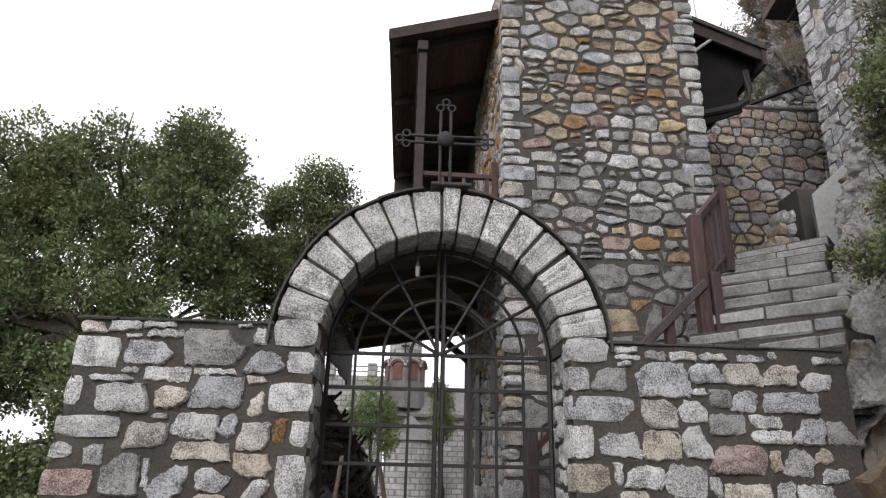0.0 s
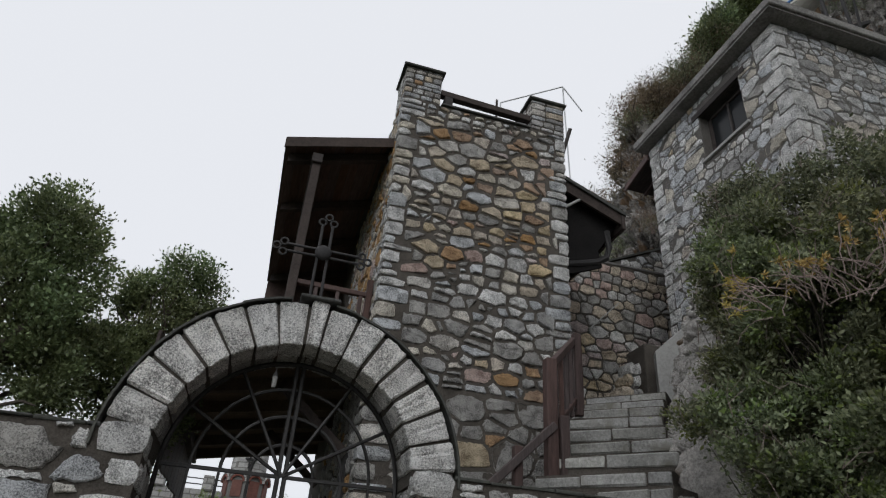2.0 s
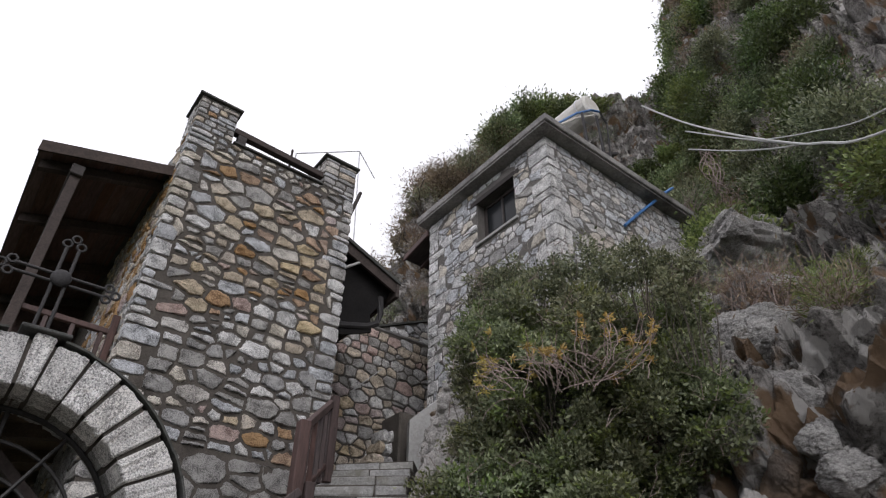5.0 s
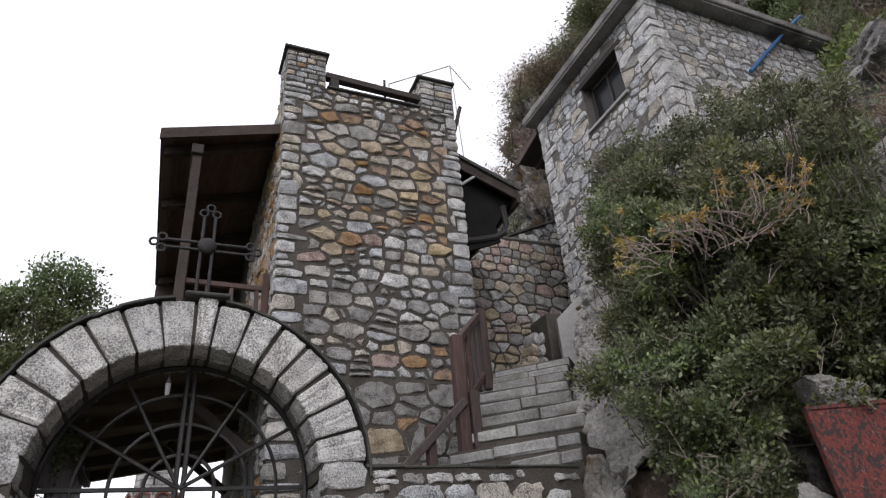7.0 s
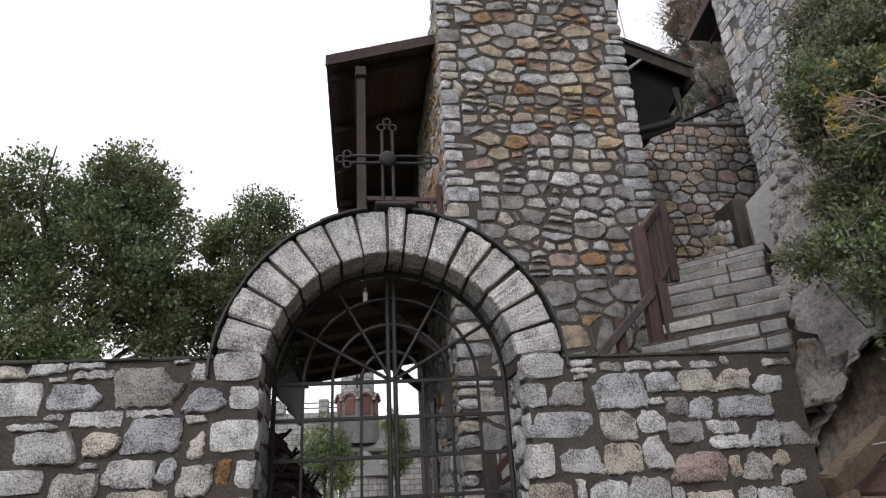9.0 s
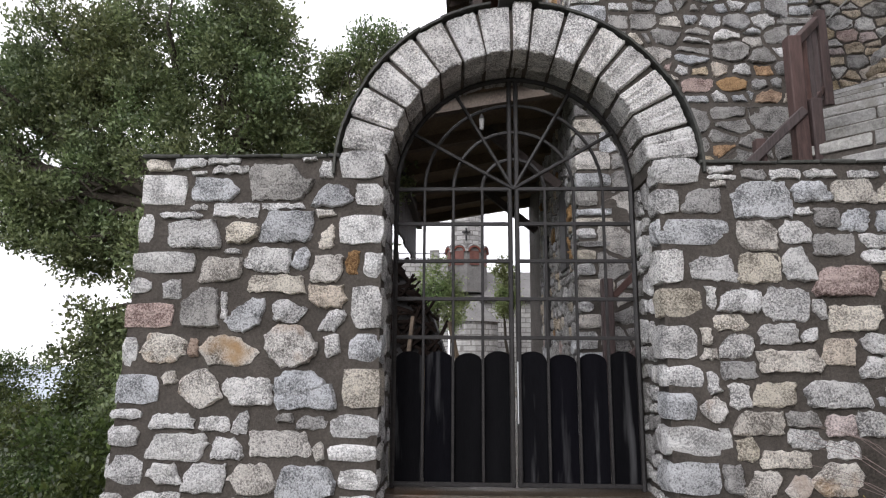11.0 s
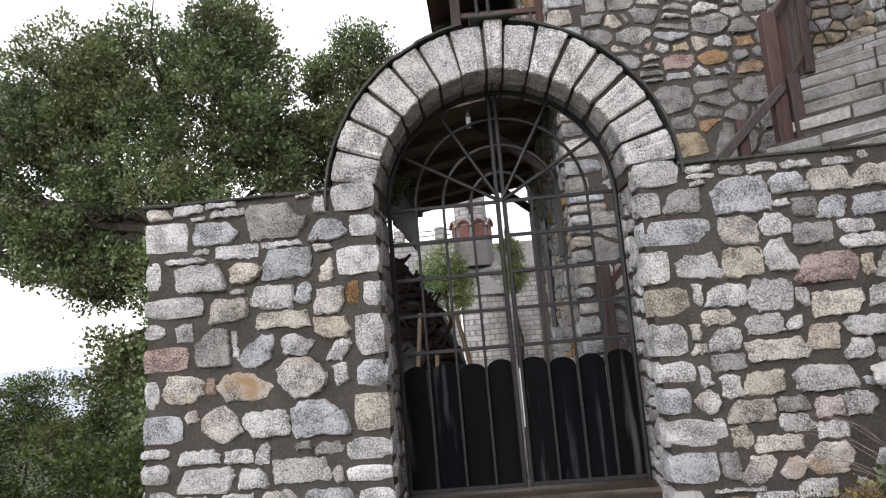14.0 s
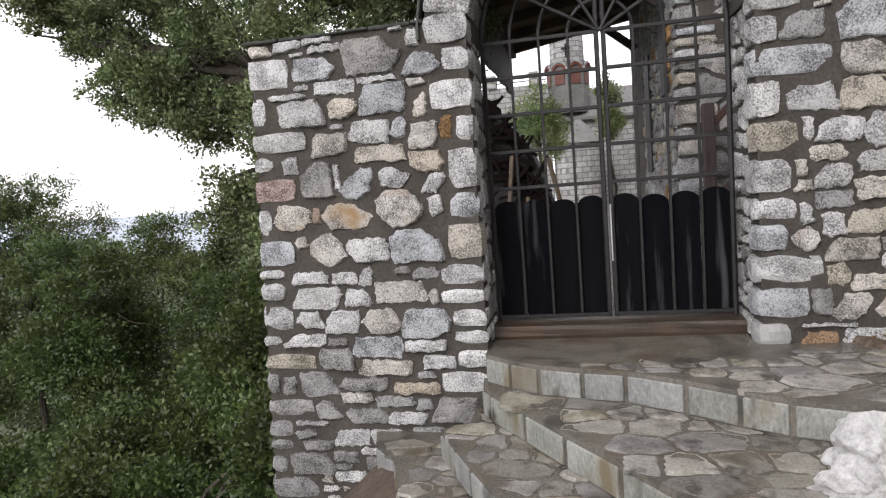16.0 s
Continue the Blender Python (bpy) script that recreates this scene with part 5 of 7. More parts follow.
# ---- trees and shrubs ----
def tree(name, foot, fork, blobs, count, size, mat, label, seed, r=0.14, cluster=26, spread=0.16, group="", lump=(15, 0.42)):
    t = thing(name, foot, label, "tree" if "tree" in name else "shrub", group)
    rg = random.Random(seed)
    f, k = Vector(foot), Vector(fork)
    bm = tube([f, f.lerp(k, 0.4) + Vector((rg.uniform(-0.1, 0.1), 0, 0)), f.lerp(k, 0.75) + Vector((rg.uniform(-0.1, 0.1), rg.uniform(-0.1, 0.1), 0)), k], r, 8, taper=r * 0.6)
    part("trunk", bm, BARK, t)
    bm = bmesh.new()
    tg = []
    for b in blobs:
        tg.append(Vector(b[:3]) + Vector((rg.uniform(-0.3, 0.3) * b[3], rg.uniform(-0.3, 0.3) * b[4], rg.uniform(-0.1, 0.4) * b[5])))
        limbs(bm, Vector(b[:3]).lerp(k, 0.4), [Vector(b[:3]) + Vector((rg.uniform(-0.85, 0.85) * b[3], rg.uniform(-0.85, 0.85) * b[4], rg.uniform(-0.5, 0.85) * b[5])) for _ in range(6)], r * 0.22, rg, 0.12)
    limbs(bm, k, tg, r * 0.5, rg)
    part("branchwork", bm, BARK, t, kind="stuff")
    leaves("crown", lumps(blobs, seed + 7, *lump), count, size, mat, t, seed, cluster, spread, 0.35)
    return t


tree("oak_tree", (-2.95, 7.22, -2.52), (-3.11, 7.22, 2.12),
     [(-3.61, 7.22, 4.21, 0.92, 0.88, 0.96), (-2.69, 7.3, 4.13, 0.64, 0.8, 0.96), (-4.61, 7.14, 4.13, 0.88, 0.8, 0.88), (-5.57, 7.06, 3.73, 0.76, 0.72, 0.68), (-4.53, 7.06, 2.85, 0.6, 0.72, 0.64), (-3.57, 7.06, 2.69, 0.8, 0.8, 0.88), (-2.53, 7.14, 2.61, 0.76, 0.8, 0.88), (-3.01, 6.98, 1.4, 0.8, 0.72, 0.8), (-6.21, 7.06, 3.33, 0.4, 0.48, 0.32), (-2.25, 7.06, 3.65, 0.4, 0.48, 0.56), (-3.49, 6.9, 0.68, 0.64, 0.64, 0.72), (-5.65, 7.06, 3.09, 0.48, 0.48, 0.4), (-5.01, 7.06, 2.69, 0.4, 0.4, 0.4), (-4.69, 7.06, 2.27, 0.56, 0.56, 0.48), (-4.13, 7.06, 1.96, 0.48, 0.56, 0.48), (-5.17, 7.06, 2.33, 0.44, 0.48, 0.36)],
     195000, 0.047, LEAF_OAK, "large dark evergreen oak with an uneven crown", 41, 0.17, 30, 0.06)
tree("young_oak_tree", (-1.51, 8.18, -0.92), (-1.51, 8.18, 2.52),
     [(-1.63, 8.18, 4.12, 0.44, 0.48, 0.64), (-1.15, 8.18, 4.6, 0.44, 0.48, 0.48), (-0.95, 8.26, 3.96, 0.44, 0.48, 0.68), (-1.91, 8.1, 3.4, 0.48, 0.56, 0.64), (-1.35, 8.18, 3, 0.68, 0.64, 0.72), (-1.75, 8.1, 2.12, 0.72, 0.64, 0.64)],
     72000, 0.044, LEAF_OAK, "young evergreen oak with dark green leaves", 42, 0.085, 30, 0.06)
SHRUBS = [
    ((-7.4, 7.4, -7.0), [(-7.5, 7.5, -0.05, 0.85, 0.8, 0.85), (-6.6, 7.3, -1.1, 1.0, 0.9, 1.0), (-8.3, 7.4, -1.1, 1.1, 0.9, 1.1), (-5.9, 7.3, -0.25, 0.75, 0.7, 0.8)], 26000, LEAF_SHADED),
    ((-8.2, 6.6, -7.8), [(-8.2, 6.6, -2.8, 1.4, 1.1, 1.2), (-6.6, 6.4, -2.9, 1.2, 1.0, 1.1)], 20000, LEAF_SHADED),
    ((-4.9, 5.6, -4.8), [(-4.9, 5.7, -1.75, 0.75, 0.7, 0.65), (-5.8, 5.6, -2.3, 0.9, 0.8, 0.8)], 14000, LEAF_SHADED),
    ((-11.0, 12.5, -10.5), [(-11.5, 12.2, 0.35, 1.6, 1.3, 1.4), (-10.0, 12.4, -0.7, 1.3, 1.4, 1.3), (-13.2, 12.0, 0.2, 1.6, 1.3, 1.6), (-11.4, 12.0, -2.8, 2.0, 1.5, 1.8), (-12.3, 12.1, 0.7, 1.0, 0.9, 0.9)], 46000, LEAF_SHADED),
    ((-8.6, 12.0, -8.4), [(-8.8, 12, -0.6, 1.2, 1.1, 1.3), (-8.2, 11.8, -1.9, 1.5, 1.2, 1.5)], 17000, LEAF_SHADED),
    ((-7.0, 11.0, -6.8), [(-7.2, 11, -0.6, 0.75, 1.0, 0.95), (-6.4, 11, -0.9, 1.2, 1.1, 1.4)], 16000, LEAF_SHADED),
    ((-5.2, 9.0, -5.0), [(-5.3, 9.2, -0.05, 0.7, 0.9, 1.0), (-4.5, 8.8, -0.7, 1.1, 1.0, 1.4), (-4.1, 8.5, 0.7, 0.8, 0.8, 1.0)], 21000, LEAF_SHADED),
    ((-9.4, 9.6, -9.0), [(-9.6, 9.4, -2.6, 1.9, 1.4, 1.6), (-7.8, 9.6, -2.4, 1.5, 1.3, 1.5), (-10.6, 9.0, -4.4, 1.8, 1.4, 1.5)], 27000, LEAF_SHADED),
    ((-6.0, 7.6, -5.8), [(-6.2, 7.6, -1.6, 1.3, 1.1, 1.3), (-5.0, 7.4, -1.9, 1.2, 1.0, 1.2), (-6.9, 7.2, -3.2, 1.5, 1.2, 1.4)], 27000, LEAF_SHADED),
    ((-3.8, 6.4, -3.6), [(-3.7, 6.6, -0.8, 0.85, 0.8, 1.2), (-3.0, 6.0, -1.4, 0.7, 0.7, 1.0), (-4.4, 6.2, -2.2, 1.0, 0.9, 1.1)], 24000, LEAF_SHADED),
    ((-4.4, 4.8, -4.2), [(-4.4, 4.8, -2.1, 1.1, 0.8, 0.8), (-3.2, 4.7, -1.9, 0.7, 0.6, 0.8), (-2.6, 4.9, -1.3, 0.4, 0.5, 0.7)], 20000, LEAF_SHADED),
]
# these shrubs carry painted shade through their darkened leaf colour
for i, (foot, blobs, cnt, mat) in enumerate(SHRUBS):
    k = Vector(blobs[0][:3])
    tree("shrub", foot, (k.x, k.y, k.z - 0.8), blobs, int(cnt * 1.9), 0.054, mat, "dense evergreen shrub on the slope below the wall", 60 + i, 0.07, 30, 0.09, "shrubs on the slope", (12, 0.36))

# the big bush on the cliff
bush = thing("large_bush", (3.9, 3.2, 1.6), "large grey-green evergreen bush growing over the rock", "shrub")
BUSH = [(3.55, 2.75, 3.25, 0.55, 0.6, 0.65), (3.3, 3.1, 2.7, 0.5, 0.55, 0.55), (3.75, 2.45, 2.75, 0.6, 0.55, 0.6), (3.25, 3.0, 3.5, 0.4, 0.45, 0.4), (3.95, 2.25, 3.2, 0.5, 0.45, 0.5), (3.65, 2.7, 2.2, 0.6, 0.5, 0.4), (3.95, 2.15, 2.65, 0.4, 0.38, 0.36), (3.3, 2.98, 1.75, 0.45, 0.32, 0.4), (3.15, 2.95, 1.75, 0.4, 0.35, 0.4), (2.95, 3.1, 2.15, 0.35, 0.3, 0.35), (3.02, 3.72, 2.42, 0.2, 0.2, 0.13), (3.15, 3.3, 3.5, 0.38, 0.35, 0.5), (3.12, 3.33, 2.95, 0.34, 0.35, 0.42), (3.6, 3.1, 3.85, 0.45, 0.4, 0.4), (3.5, 3.0, 1.85, 0.45, 0.45, 0.35)]
SPRIGS = [(3.5, 3.72, 4.28, 0.20, 0.22, 0.24), (3.5, 3.30, 4.20, 0.24, 0.24, 0.26), (3.55, 2.88, 4.05, 0.24, 0.24, 0.28), (3.6, 2.52, 3.92, 0.24, 0.24, 0.30), (3.65, 2.18, 3.85, 0.24, 0.22, 0.30), (3.7, 1.90, 3.55, 0.22, 0.2, 0.30)]
leaves("upper_foliage", lumps(SPRIGS, 6, 16, 0.26), 13000, 0.034, LEAF_BUSH, bush, 86, 12, 0.03, 0.5, 0.46, "loose upright sprigs along the top")
bmb = bmesh.new()
rb_ = random.Random(87)
for x, y, z, rx, ry, rz in SPRIGS:
    for _ in range(9):
        tx, ty = rb_.uniform(-1, 1) * rx, rb_.uniform(-1, 1) * ry
        limbs(bmb, (x + 0.5 * tx, y + 0.5 * ty, z - 2.2 * rz), [(x + tx, y + ty, z + rb_.uniform(0.2, 1.1) * rz)], 0.005, rb_, 0.04)
part("stemwork", bmb, BARK, bush, kind="stuff")
leaves("crown", lumps(BUSH, 5, 24, 0.25), 120000, 0.035, LEAF_BUSH, bush, 81, 16, 0.036, 0.5, 0.48)
leaves("fresh_foliage", lumps(BUSH, 5, 24, 0.25), 34000, 0.035, LEAF_LIGHT, bush, 82, 14, 0.03, 0.85, 0.5, "lighter fresh leaf tips")
bmb = bmesh.new()
rb_ = random.Random(83)
for b in BUSH:
    limbs(bmb, (3.9, 3.1, 1.7), [Vector(b[:3]) + Vector((rb_.uniform(-0.8, 0.8) * b[3], rb_.uniform(-0.8, 0.8) * b[4], rb_.uniform(-0.8, 0.9) * b[5])) for _ in range(7)], 0.012, rb_, 0.24)
part("branchwork", bmb, BARK, bush, kind="stuff")
bmb = bmesh.new()
for b in BUSH:
    for _ in range(9):
        q = Vector(b[:3]) + Vector((rb_.uniform(-1, 0.3) * b[3], rb_.uniform(-1, 0.3) * b[4], rb_.uniform(-0.8, 1.0) * b[5]))
        limbs(bmb, q, [q + Vector((rb_.uniform(-0.22, 0.18), rb_.uniform(-0.22, 0.15), rb_.uniform(-0.05, 0.22))) for _ in range(2)], 0.0026, rb_, 0.06)
part("bare_twigwork", bmb, TWIG, bush, "bare grey twigs", kind="stuff")

spurge = thing("yellow_spurge", (3.45, 2.72, 2.6), "half-bare spurge with yellow leaf tufts in the bush", "shrub")
bmb = bmesh.new()
tips = []
for i in range(64):
    u = rb_.uniform(-0.5, 0.5)
    p = Vector((2.96 - 0.5 * u + rb_.uniform(-0.06, 0.1), 2.35 + 0.72 * u, 2.80 + rb_.uniform(-0.08, 0.10)))
    way = Vector((-0.5 * u + rb_.uniform(-0.55, 0.25), 0.8 * u + rb_.uniform(-0.5, 0.5), rb_.uniform(0.1, 0.9))).normalized()
    line = [p]
    for k in range(5):
        way = (way + Vector((rb_.uniform(-0.45, 0.45), rb_.uniform(-0.45, 0.45), rb_.uniform(-0.45, 0.30)))).normalized()
        line.append(line[-1] + way * rb_.uniform(0.04, 0.075))
        if k > 1 and rb_.random() < 0.5:
            fork = line[-1] + (way + Vector((rb_.uniform(-0.9, 0.9), rb_.uniform(-0.9, 0.9), rb_.uniform(-0.1, 0.8)))).normalized() * rb_.uniform(0.05, 0.09)
            tube([line[-1], line[-1].lerp(fork, 0.5) + Vector((0, 0, 0.008)), fork], 0.0032, 5, bmb, taper=0.002)
            if rb_.random() < 0.7:
                tips.append((*fork, 0.012, 0.012, 0.012))
    tube(line, 0.0040, 5, bmb, taper=0.0022)
    if rb_.random() < 0.75:
        tips.append((*line[-1], 0.012, 0.012, 0.012))
part("twigwork", bmb, TWIG, spurge, kind="stuff")
leaves("foliage", tips, 1250, 0.036, LEAF_YELLOW, spurge, 84, 12, 0.006, 0.2, 0.24)

# scrub on the cliff
rc = random.Random(91)
scrub_n = 0


FAR, FAR_TWIG = {}, bmesh.new()


def scrub(p, s, mat, green, seed, leaf=1.0, twig=1):
    """A low bush rooted at p: a few stems and a loose crown."""
    p = Vector(p)
    far = math.hypot(p.x, p.y) > 13.2
    if far:
        sh = None
    else:
        sh = thing("scrub", p, "green scrub bush rooted in the cliff" if green else "brown dry scrub rooted in the cliff", "shrub", "scrub on the cliff")
    bl = [(p.x - 0.1 * s, p.y, p.z + 0.25 * s, 0.6 * s, 0.6 * s, 0.5 * s), (p.x + rc.uniform(-0.4, 0.4) * s, p.y + rc.uniform(-0.5, 0.5) * s, p.z + 0.5 * s, 0.45 * s, 0.45 * s, 0.4 * s)]
    if far:
        c = FAR.setdefault(mat.name, [[], 0, green])
        c[0] += bl
        c[1] += int((2600 if green else 1500) * s * leaf)
        limbs(FAR_TWIG, p - Vector((0, 0, 0.15)), [Vector(b[:3]) + Vector((rc.uniform(-0.6, 0.6) * s, rc.uniform(-0.6, 0.6) * s, rc.uniform(0, 0.6) * s)) for b in bl for _ in range(3)], 0.02, rc, 0.15 * s)
        return
    leaves("crown", bl, int((5000 if green else 2600) * s * leaf), 0.075 if green else 0.055, mat, sh, seed, 16, 0.12 * s, 0.3, 0.4 if green else 0.16)
    bb = bmesh.new()
    limbs(bb, p - Vector((0, 0, 0.15)), [Vector(b[:3]) + Vector((rc.uniform(-0.6, 0.6) * s, rc.uniform(-0.6, 0.6) * s, rc.uniform(0, 0.6) * s)) for b in bl for _ in range(4 * twig)], 0.009, rc, 0.15 * s)
    part("branchwork", bb, TWIG if not green else BARK, sh, kind="stuff")


for j in range(50, NW - 1, 1):
    for i in range(72, NU - 54):
        p = rock_pts[j][i]
        az = math.degrees(math.atan2(p.x, p.y))
        el = math.degrees(math.atan2(p.z - 1, math.hypot(p.x, p.y)))
        dense = 0.105 if (p.y < 6.5 and p.z > 8.0) else (0.016 if p.z > 8 else 0.012)
        if p.z < 5.6 or rc.random() > dense * 0.40 or scrub_n > 760:
            continue
        if 5.2 < p.x < 9.4 and 3.9 < p.y < 7.6 and p.z < 10:
            continue
        scrub_n += 1
        green = p.y < 6.5 and rc.random() < 0.72
        s = rc.uniform(0.5, 1.2) if green else rc.uniform(0.3, 0.75)
        scrub(p, s, rc.choice((LEAF_OAK, LEAF_LIGHT, LEAF_SHADED, LEAF_BUSH, LEAF_SHADED)) if green else rc.choice((LEAF_DRY, LEAF_DRY, LEAF_BUSH)), green, 200 + scrub_n)
cand = [p for r in rock_pts for p in r if 4.6 < p.x < 8.5 and 1.3 < p.y < 3.3 and 3.2 < p.z < 6.2]
for k in range(26):
    p = rc.choice(cand)
    scrub(p, rc.uniform(0.25, 0.5), rc.choice((LEAF_DRY, LEAF_BUSH, LEAF_DRY, LEAF_LIGHT)), False, 600 + k, 0.9, 3)
# dry brush on the rock shelf and a fringe along the skyline
for q in ((7.3, 2.8, 5.2), (8.2, 2.7, 5.9), (9.9, 2.75, 7.2), (9.4, 2.5, 6.3), (6.3, 2.75, 4.5), (5.9, 2.4, 4.1), (9.3, 4.3, 8.6), (10.0, 3.9, 8.7), (9.6, 3.3, 7.8), (5.3, 2.0, 3.75)):
    scrub(q, rc.uniform(0.55, 0.8), rc.choice((LEAF_DRY, LEAF_BUSH, LEAF_DRY)), False, 700 + int(q[0] * 10), 0.7, 3)
for i in range(0, NU + 1, 3):
    p = rock_pts[NW - 2][i]
    az = math.degrees(math.atan2(p.x, p.y))
    if 29 < az < 70:
        brown = az < 44.5
        s = rc.uniform(0.5, 0.8) if az < 36 or az > 55 else rc.uniform(0.7, 1.1)
        q = p - Vector((rc.uniform(0.0, 0.5), rc.uniform(0.0, 0.5), rc.uniform(0.9, 1.4)))
        scrub(q, s, rc.choice((LEAF_DRY, LEAF_DRY, LEAF_BUSH)) if brown else rc.choice((LEAF_OAK, LEAF_LIGHT, LEAF_OAK)), not brown, 800 + i, 1.3)
hillside = thing("hillside_scrub", (12.0, 8.0, 12.0), "mixed green and brown scrub covering the upper hillside", "scrub", kind="stuff")
for k, (mn, (bl, cnt, green)) in enumerate(FAR.items()):
    leaves("crown", bl, cnt, 0.11 if green else 0.09, bpy.data.materials[mn], hillside, 900 + k, 16, 0.15, 0.3, 0.4 if green else 0.18)
part("branchwork", FAR_TWIG, BARK, hillside, kind="stuff")


# ---- yard behind the gate ----
church = thing("church", (0.0, 22.0, 0.0), "pale stone church with a small drum and red brick arches", "church")
part("nave_wall", box(-0.6, 6.0, 22.6, 26, -0.3, 2.95, 0.02), PALE_MASONRY, church)
bm = bmesh.new()
vs = [bm.verts.new(q) for q in ((-0.75, 22.35, 2.9), (6.1, 22.35, 2.9), (6.1, 24.0, 4.0), (-0.75, 24.0, 4.0), (-0.75, 22.35, 2.8), (6.1, 22.35, 2.8), (6.1, 24.0, 3.9), (-0.75, 24.0, 3.9))]
for f in ((0, 1, 2, 3), (7, 6, 5, 4), (0, 4, 5, 1), (1, 5, 6, 2), (2, 6, 7, 3), (3, 7, 4, 0)):
    bm.faces.new([vs[i] for i in f])
part("nave_roof", bm, TILE, church)
bm = bmesh.new()
bmesh.ops.create_cone(bm, cap_ends=True, segments=8, radius1=0.72, radius2=0.72, depth=1.7, matrix=Matrix.Translation((0.0, 22.9, 3.93)))
drum = part("drum", bm, TILE, church, "eight-sided stone drum")
for k in range(8):
    a = radians(-90 + 45 * k + 22.5)
    c = Vector((0.68 * math.cos(a), 22.9 + 0.68 * math.sin(a), 4.02))
    m = Matrix.Translation(c) @ Matrix.Rotation(a + math.pi / 2, 4, "Z")
    part("window", box(-0.17, 0.17, -0.02, 0.03, 0, 0.50, 0, None, m), BRICK_DARK, drum, "dull red arched drum window")
    part("brick_arch", tube([m @ Vector(q) for q in [(0.21 * math.cos(radians(s)), -0.04, 0.46 + 0.19 * math.sin(radians(s))) for s in range(0, 181, 20)]], 0.035, 6), BRICK, drum)
    part("hood_mould", tube([m @ Vector(q) for q in [(0.28 * math.cos(radians(s)), -0.05, 0.47 + 0.25 * math.sin(radians(s))) for s in range(0, 181, 20)]], 0.03, 6), PALE_MASONRY, drum)
bm = bmesh.new()
bmesh.ops.create_cone(bm, cap_ends=True, segments=8, radius1=0.58, radius2=0.55, depth=2.2, matrix=Matrix.Translation((0.0, 22.9, 5.9)))
part("upper_drum", bm, PALE_MASONRY, church)
part("cross", beam((-0.02, 22.3, 4.9), (-0.02, 22.3, 5.35), 0.06, 0.06), IRON, church)
part("cross", beam((-0.17, 22.3, 5.2), (0.13, 22.3, 5.2), 0.06, 0.06), IRON, church)
bm = bmesh.new()
bmesh.ops.create_cone(bm, cap_ends=True, segments=16, radius1=0.75, radius2=0.75, depth=2.2, matrix=Matrix.Translation((0.25, 21.0, 0.85)))
part("apse", bm, PALE_MASONRY, church)
bm = bmesh.new()
bmesh.ops.create_cone(bm, cap_ends=True, segments=16, radius1=0.84, radius2=0.08, depth=0.75, matrix=Matrix.Translation((0.25, 21.0, 2.32)))
part("apse_roof", bm, TILE, church)

yw = thing("yard_wall", (-2.5, 22.0, 0.0), "pale stone yard wall with square piers", "wall", kind="structure")
part("wall_body", box(-6.5, -0.65, 22.0, 22.4, -0.5, 4.08, 0.02), PALE_MASONRY, yw)
for x in (-2.55, -1.12):
    part("pier", box(x - 0.16, x + 0.16, 21.9, 22.5, 4.05, 4.5, 0.02), PALE_MASONRY, yw)
for z in (4.25, 4.42):
    part("rail", tube([(-3.4, 22.2, z), (-0.7, 22.2, z)], 0.018, 6), IRON, yw)

tree("yard_tree", (-0.7, 14.0, -0.06), (-0.65, 14.0, 1.5), [(-0.72, 14, 2.4, 0.52, 0.5, 0.55), (-0.25, 13.9, 1.7, 0.34, 0.4, 0.5), (-0.95, 14.1, 1.9, 0.42, 0.4, 0.5), (-0.5, 14, 2.0, 0.35, 0.4, 0.4)], 11000, 0.05, LEAF_YARD, "light green tree in the yard", 301, 0.06, 20, 0.08)
tree("yard_tree", (0.85, 14.5, -0.06), (0.82, 14.5, 1.6), [(0.80, 14.5, 2.5, 0.24, 0.4, 0.5), (0.85, 14.4, 2.0, 0.25, 0.4, 0.35)], 6000, 0.05, LEAF_YARD, "light green slender tree in the yard", 302, 0.045, 20, 0.07)

wood = thing("firewood_pile", (-1.0, 8.2, -0.06), "dark sloping heap of firewood and brush", "firewood")
rw = random.Random(17)
HEAP = [(-1.6, -0.06), (-0.08, -0.06), (-0.20, 0.57), (-0.46, 1.32), (-0.92, 1.92), (-1.6, 2.2)]
bm = bmesh.new()
lo = [bm.verts.new((x, 8.0, z)) for x, z in HEAP]
hi = [bm.verts.new((x, 8.8, z)) for x, z in HEAP]
bm.faces.new(lo)
bm.faces.new(hi[::-1])
for k in range(6):
    bm.faces.new((lo[k], hi[k], hi[(k + 1) % 6], lo[(k + 1) % 6]))
bmesh.ops.recalc_face_normals(bm, faces=bm.faces)
# solid near-black prism that fills the heap behind the sticks
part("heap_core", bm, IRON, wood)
for i in range(150):
    k = rw.random()
    z = 0.02 + 1.95 * k
    edge = -0.12 - 0.32 * min(k, 0.68) / 0.68 * 1.0 - 1.3 * max(0, k - 0.62)
    x = edge - rw.random() ** 1.5 * (1.4 + edge)
    a, L = rw.uniform(-0.9, 0.9), rw.uniform(0.25, 0.6)
    y = 7.93 + rw.uniform(-0.03, 0.05)
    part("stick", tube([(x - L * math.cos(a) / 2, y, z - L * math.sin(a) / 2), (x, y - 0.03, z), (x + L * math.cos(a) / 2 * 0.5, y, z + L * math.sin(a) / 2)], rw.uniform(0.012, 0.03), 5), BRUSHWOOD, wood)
for a, b in (((-0.72, 7.0, -0.06), (-0.62, 7.4, 1.2)), ((0.05, 7.0, -0.06), (-0.22, 7.5, 1.15)), ((-0.48, 7.1, -0.06), (-0.46, 7.3, 0.72))):
    lp = thing("leaning_plank", a, "weathered timber leaning on the firewood", "plank", "leaning planks")
    part("plank", beam(a, b, 0.045, 0.04), WOOD_LOG, lp)

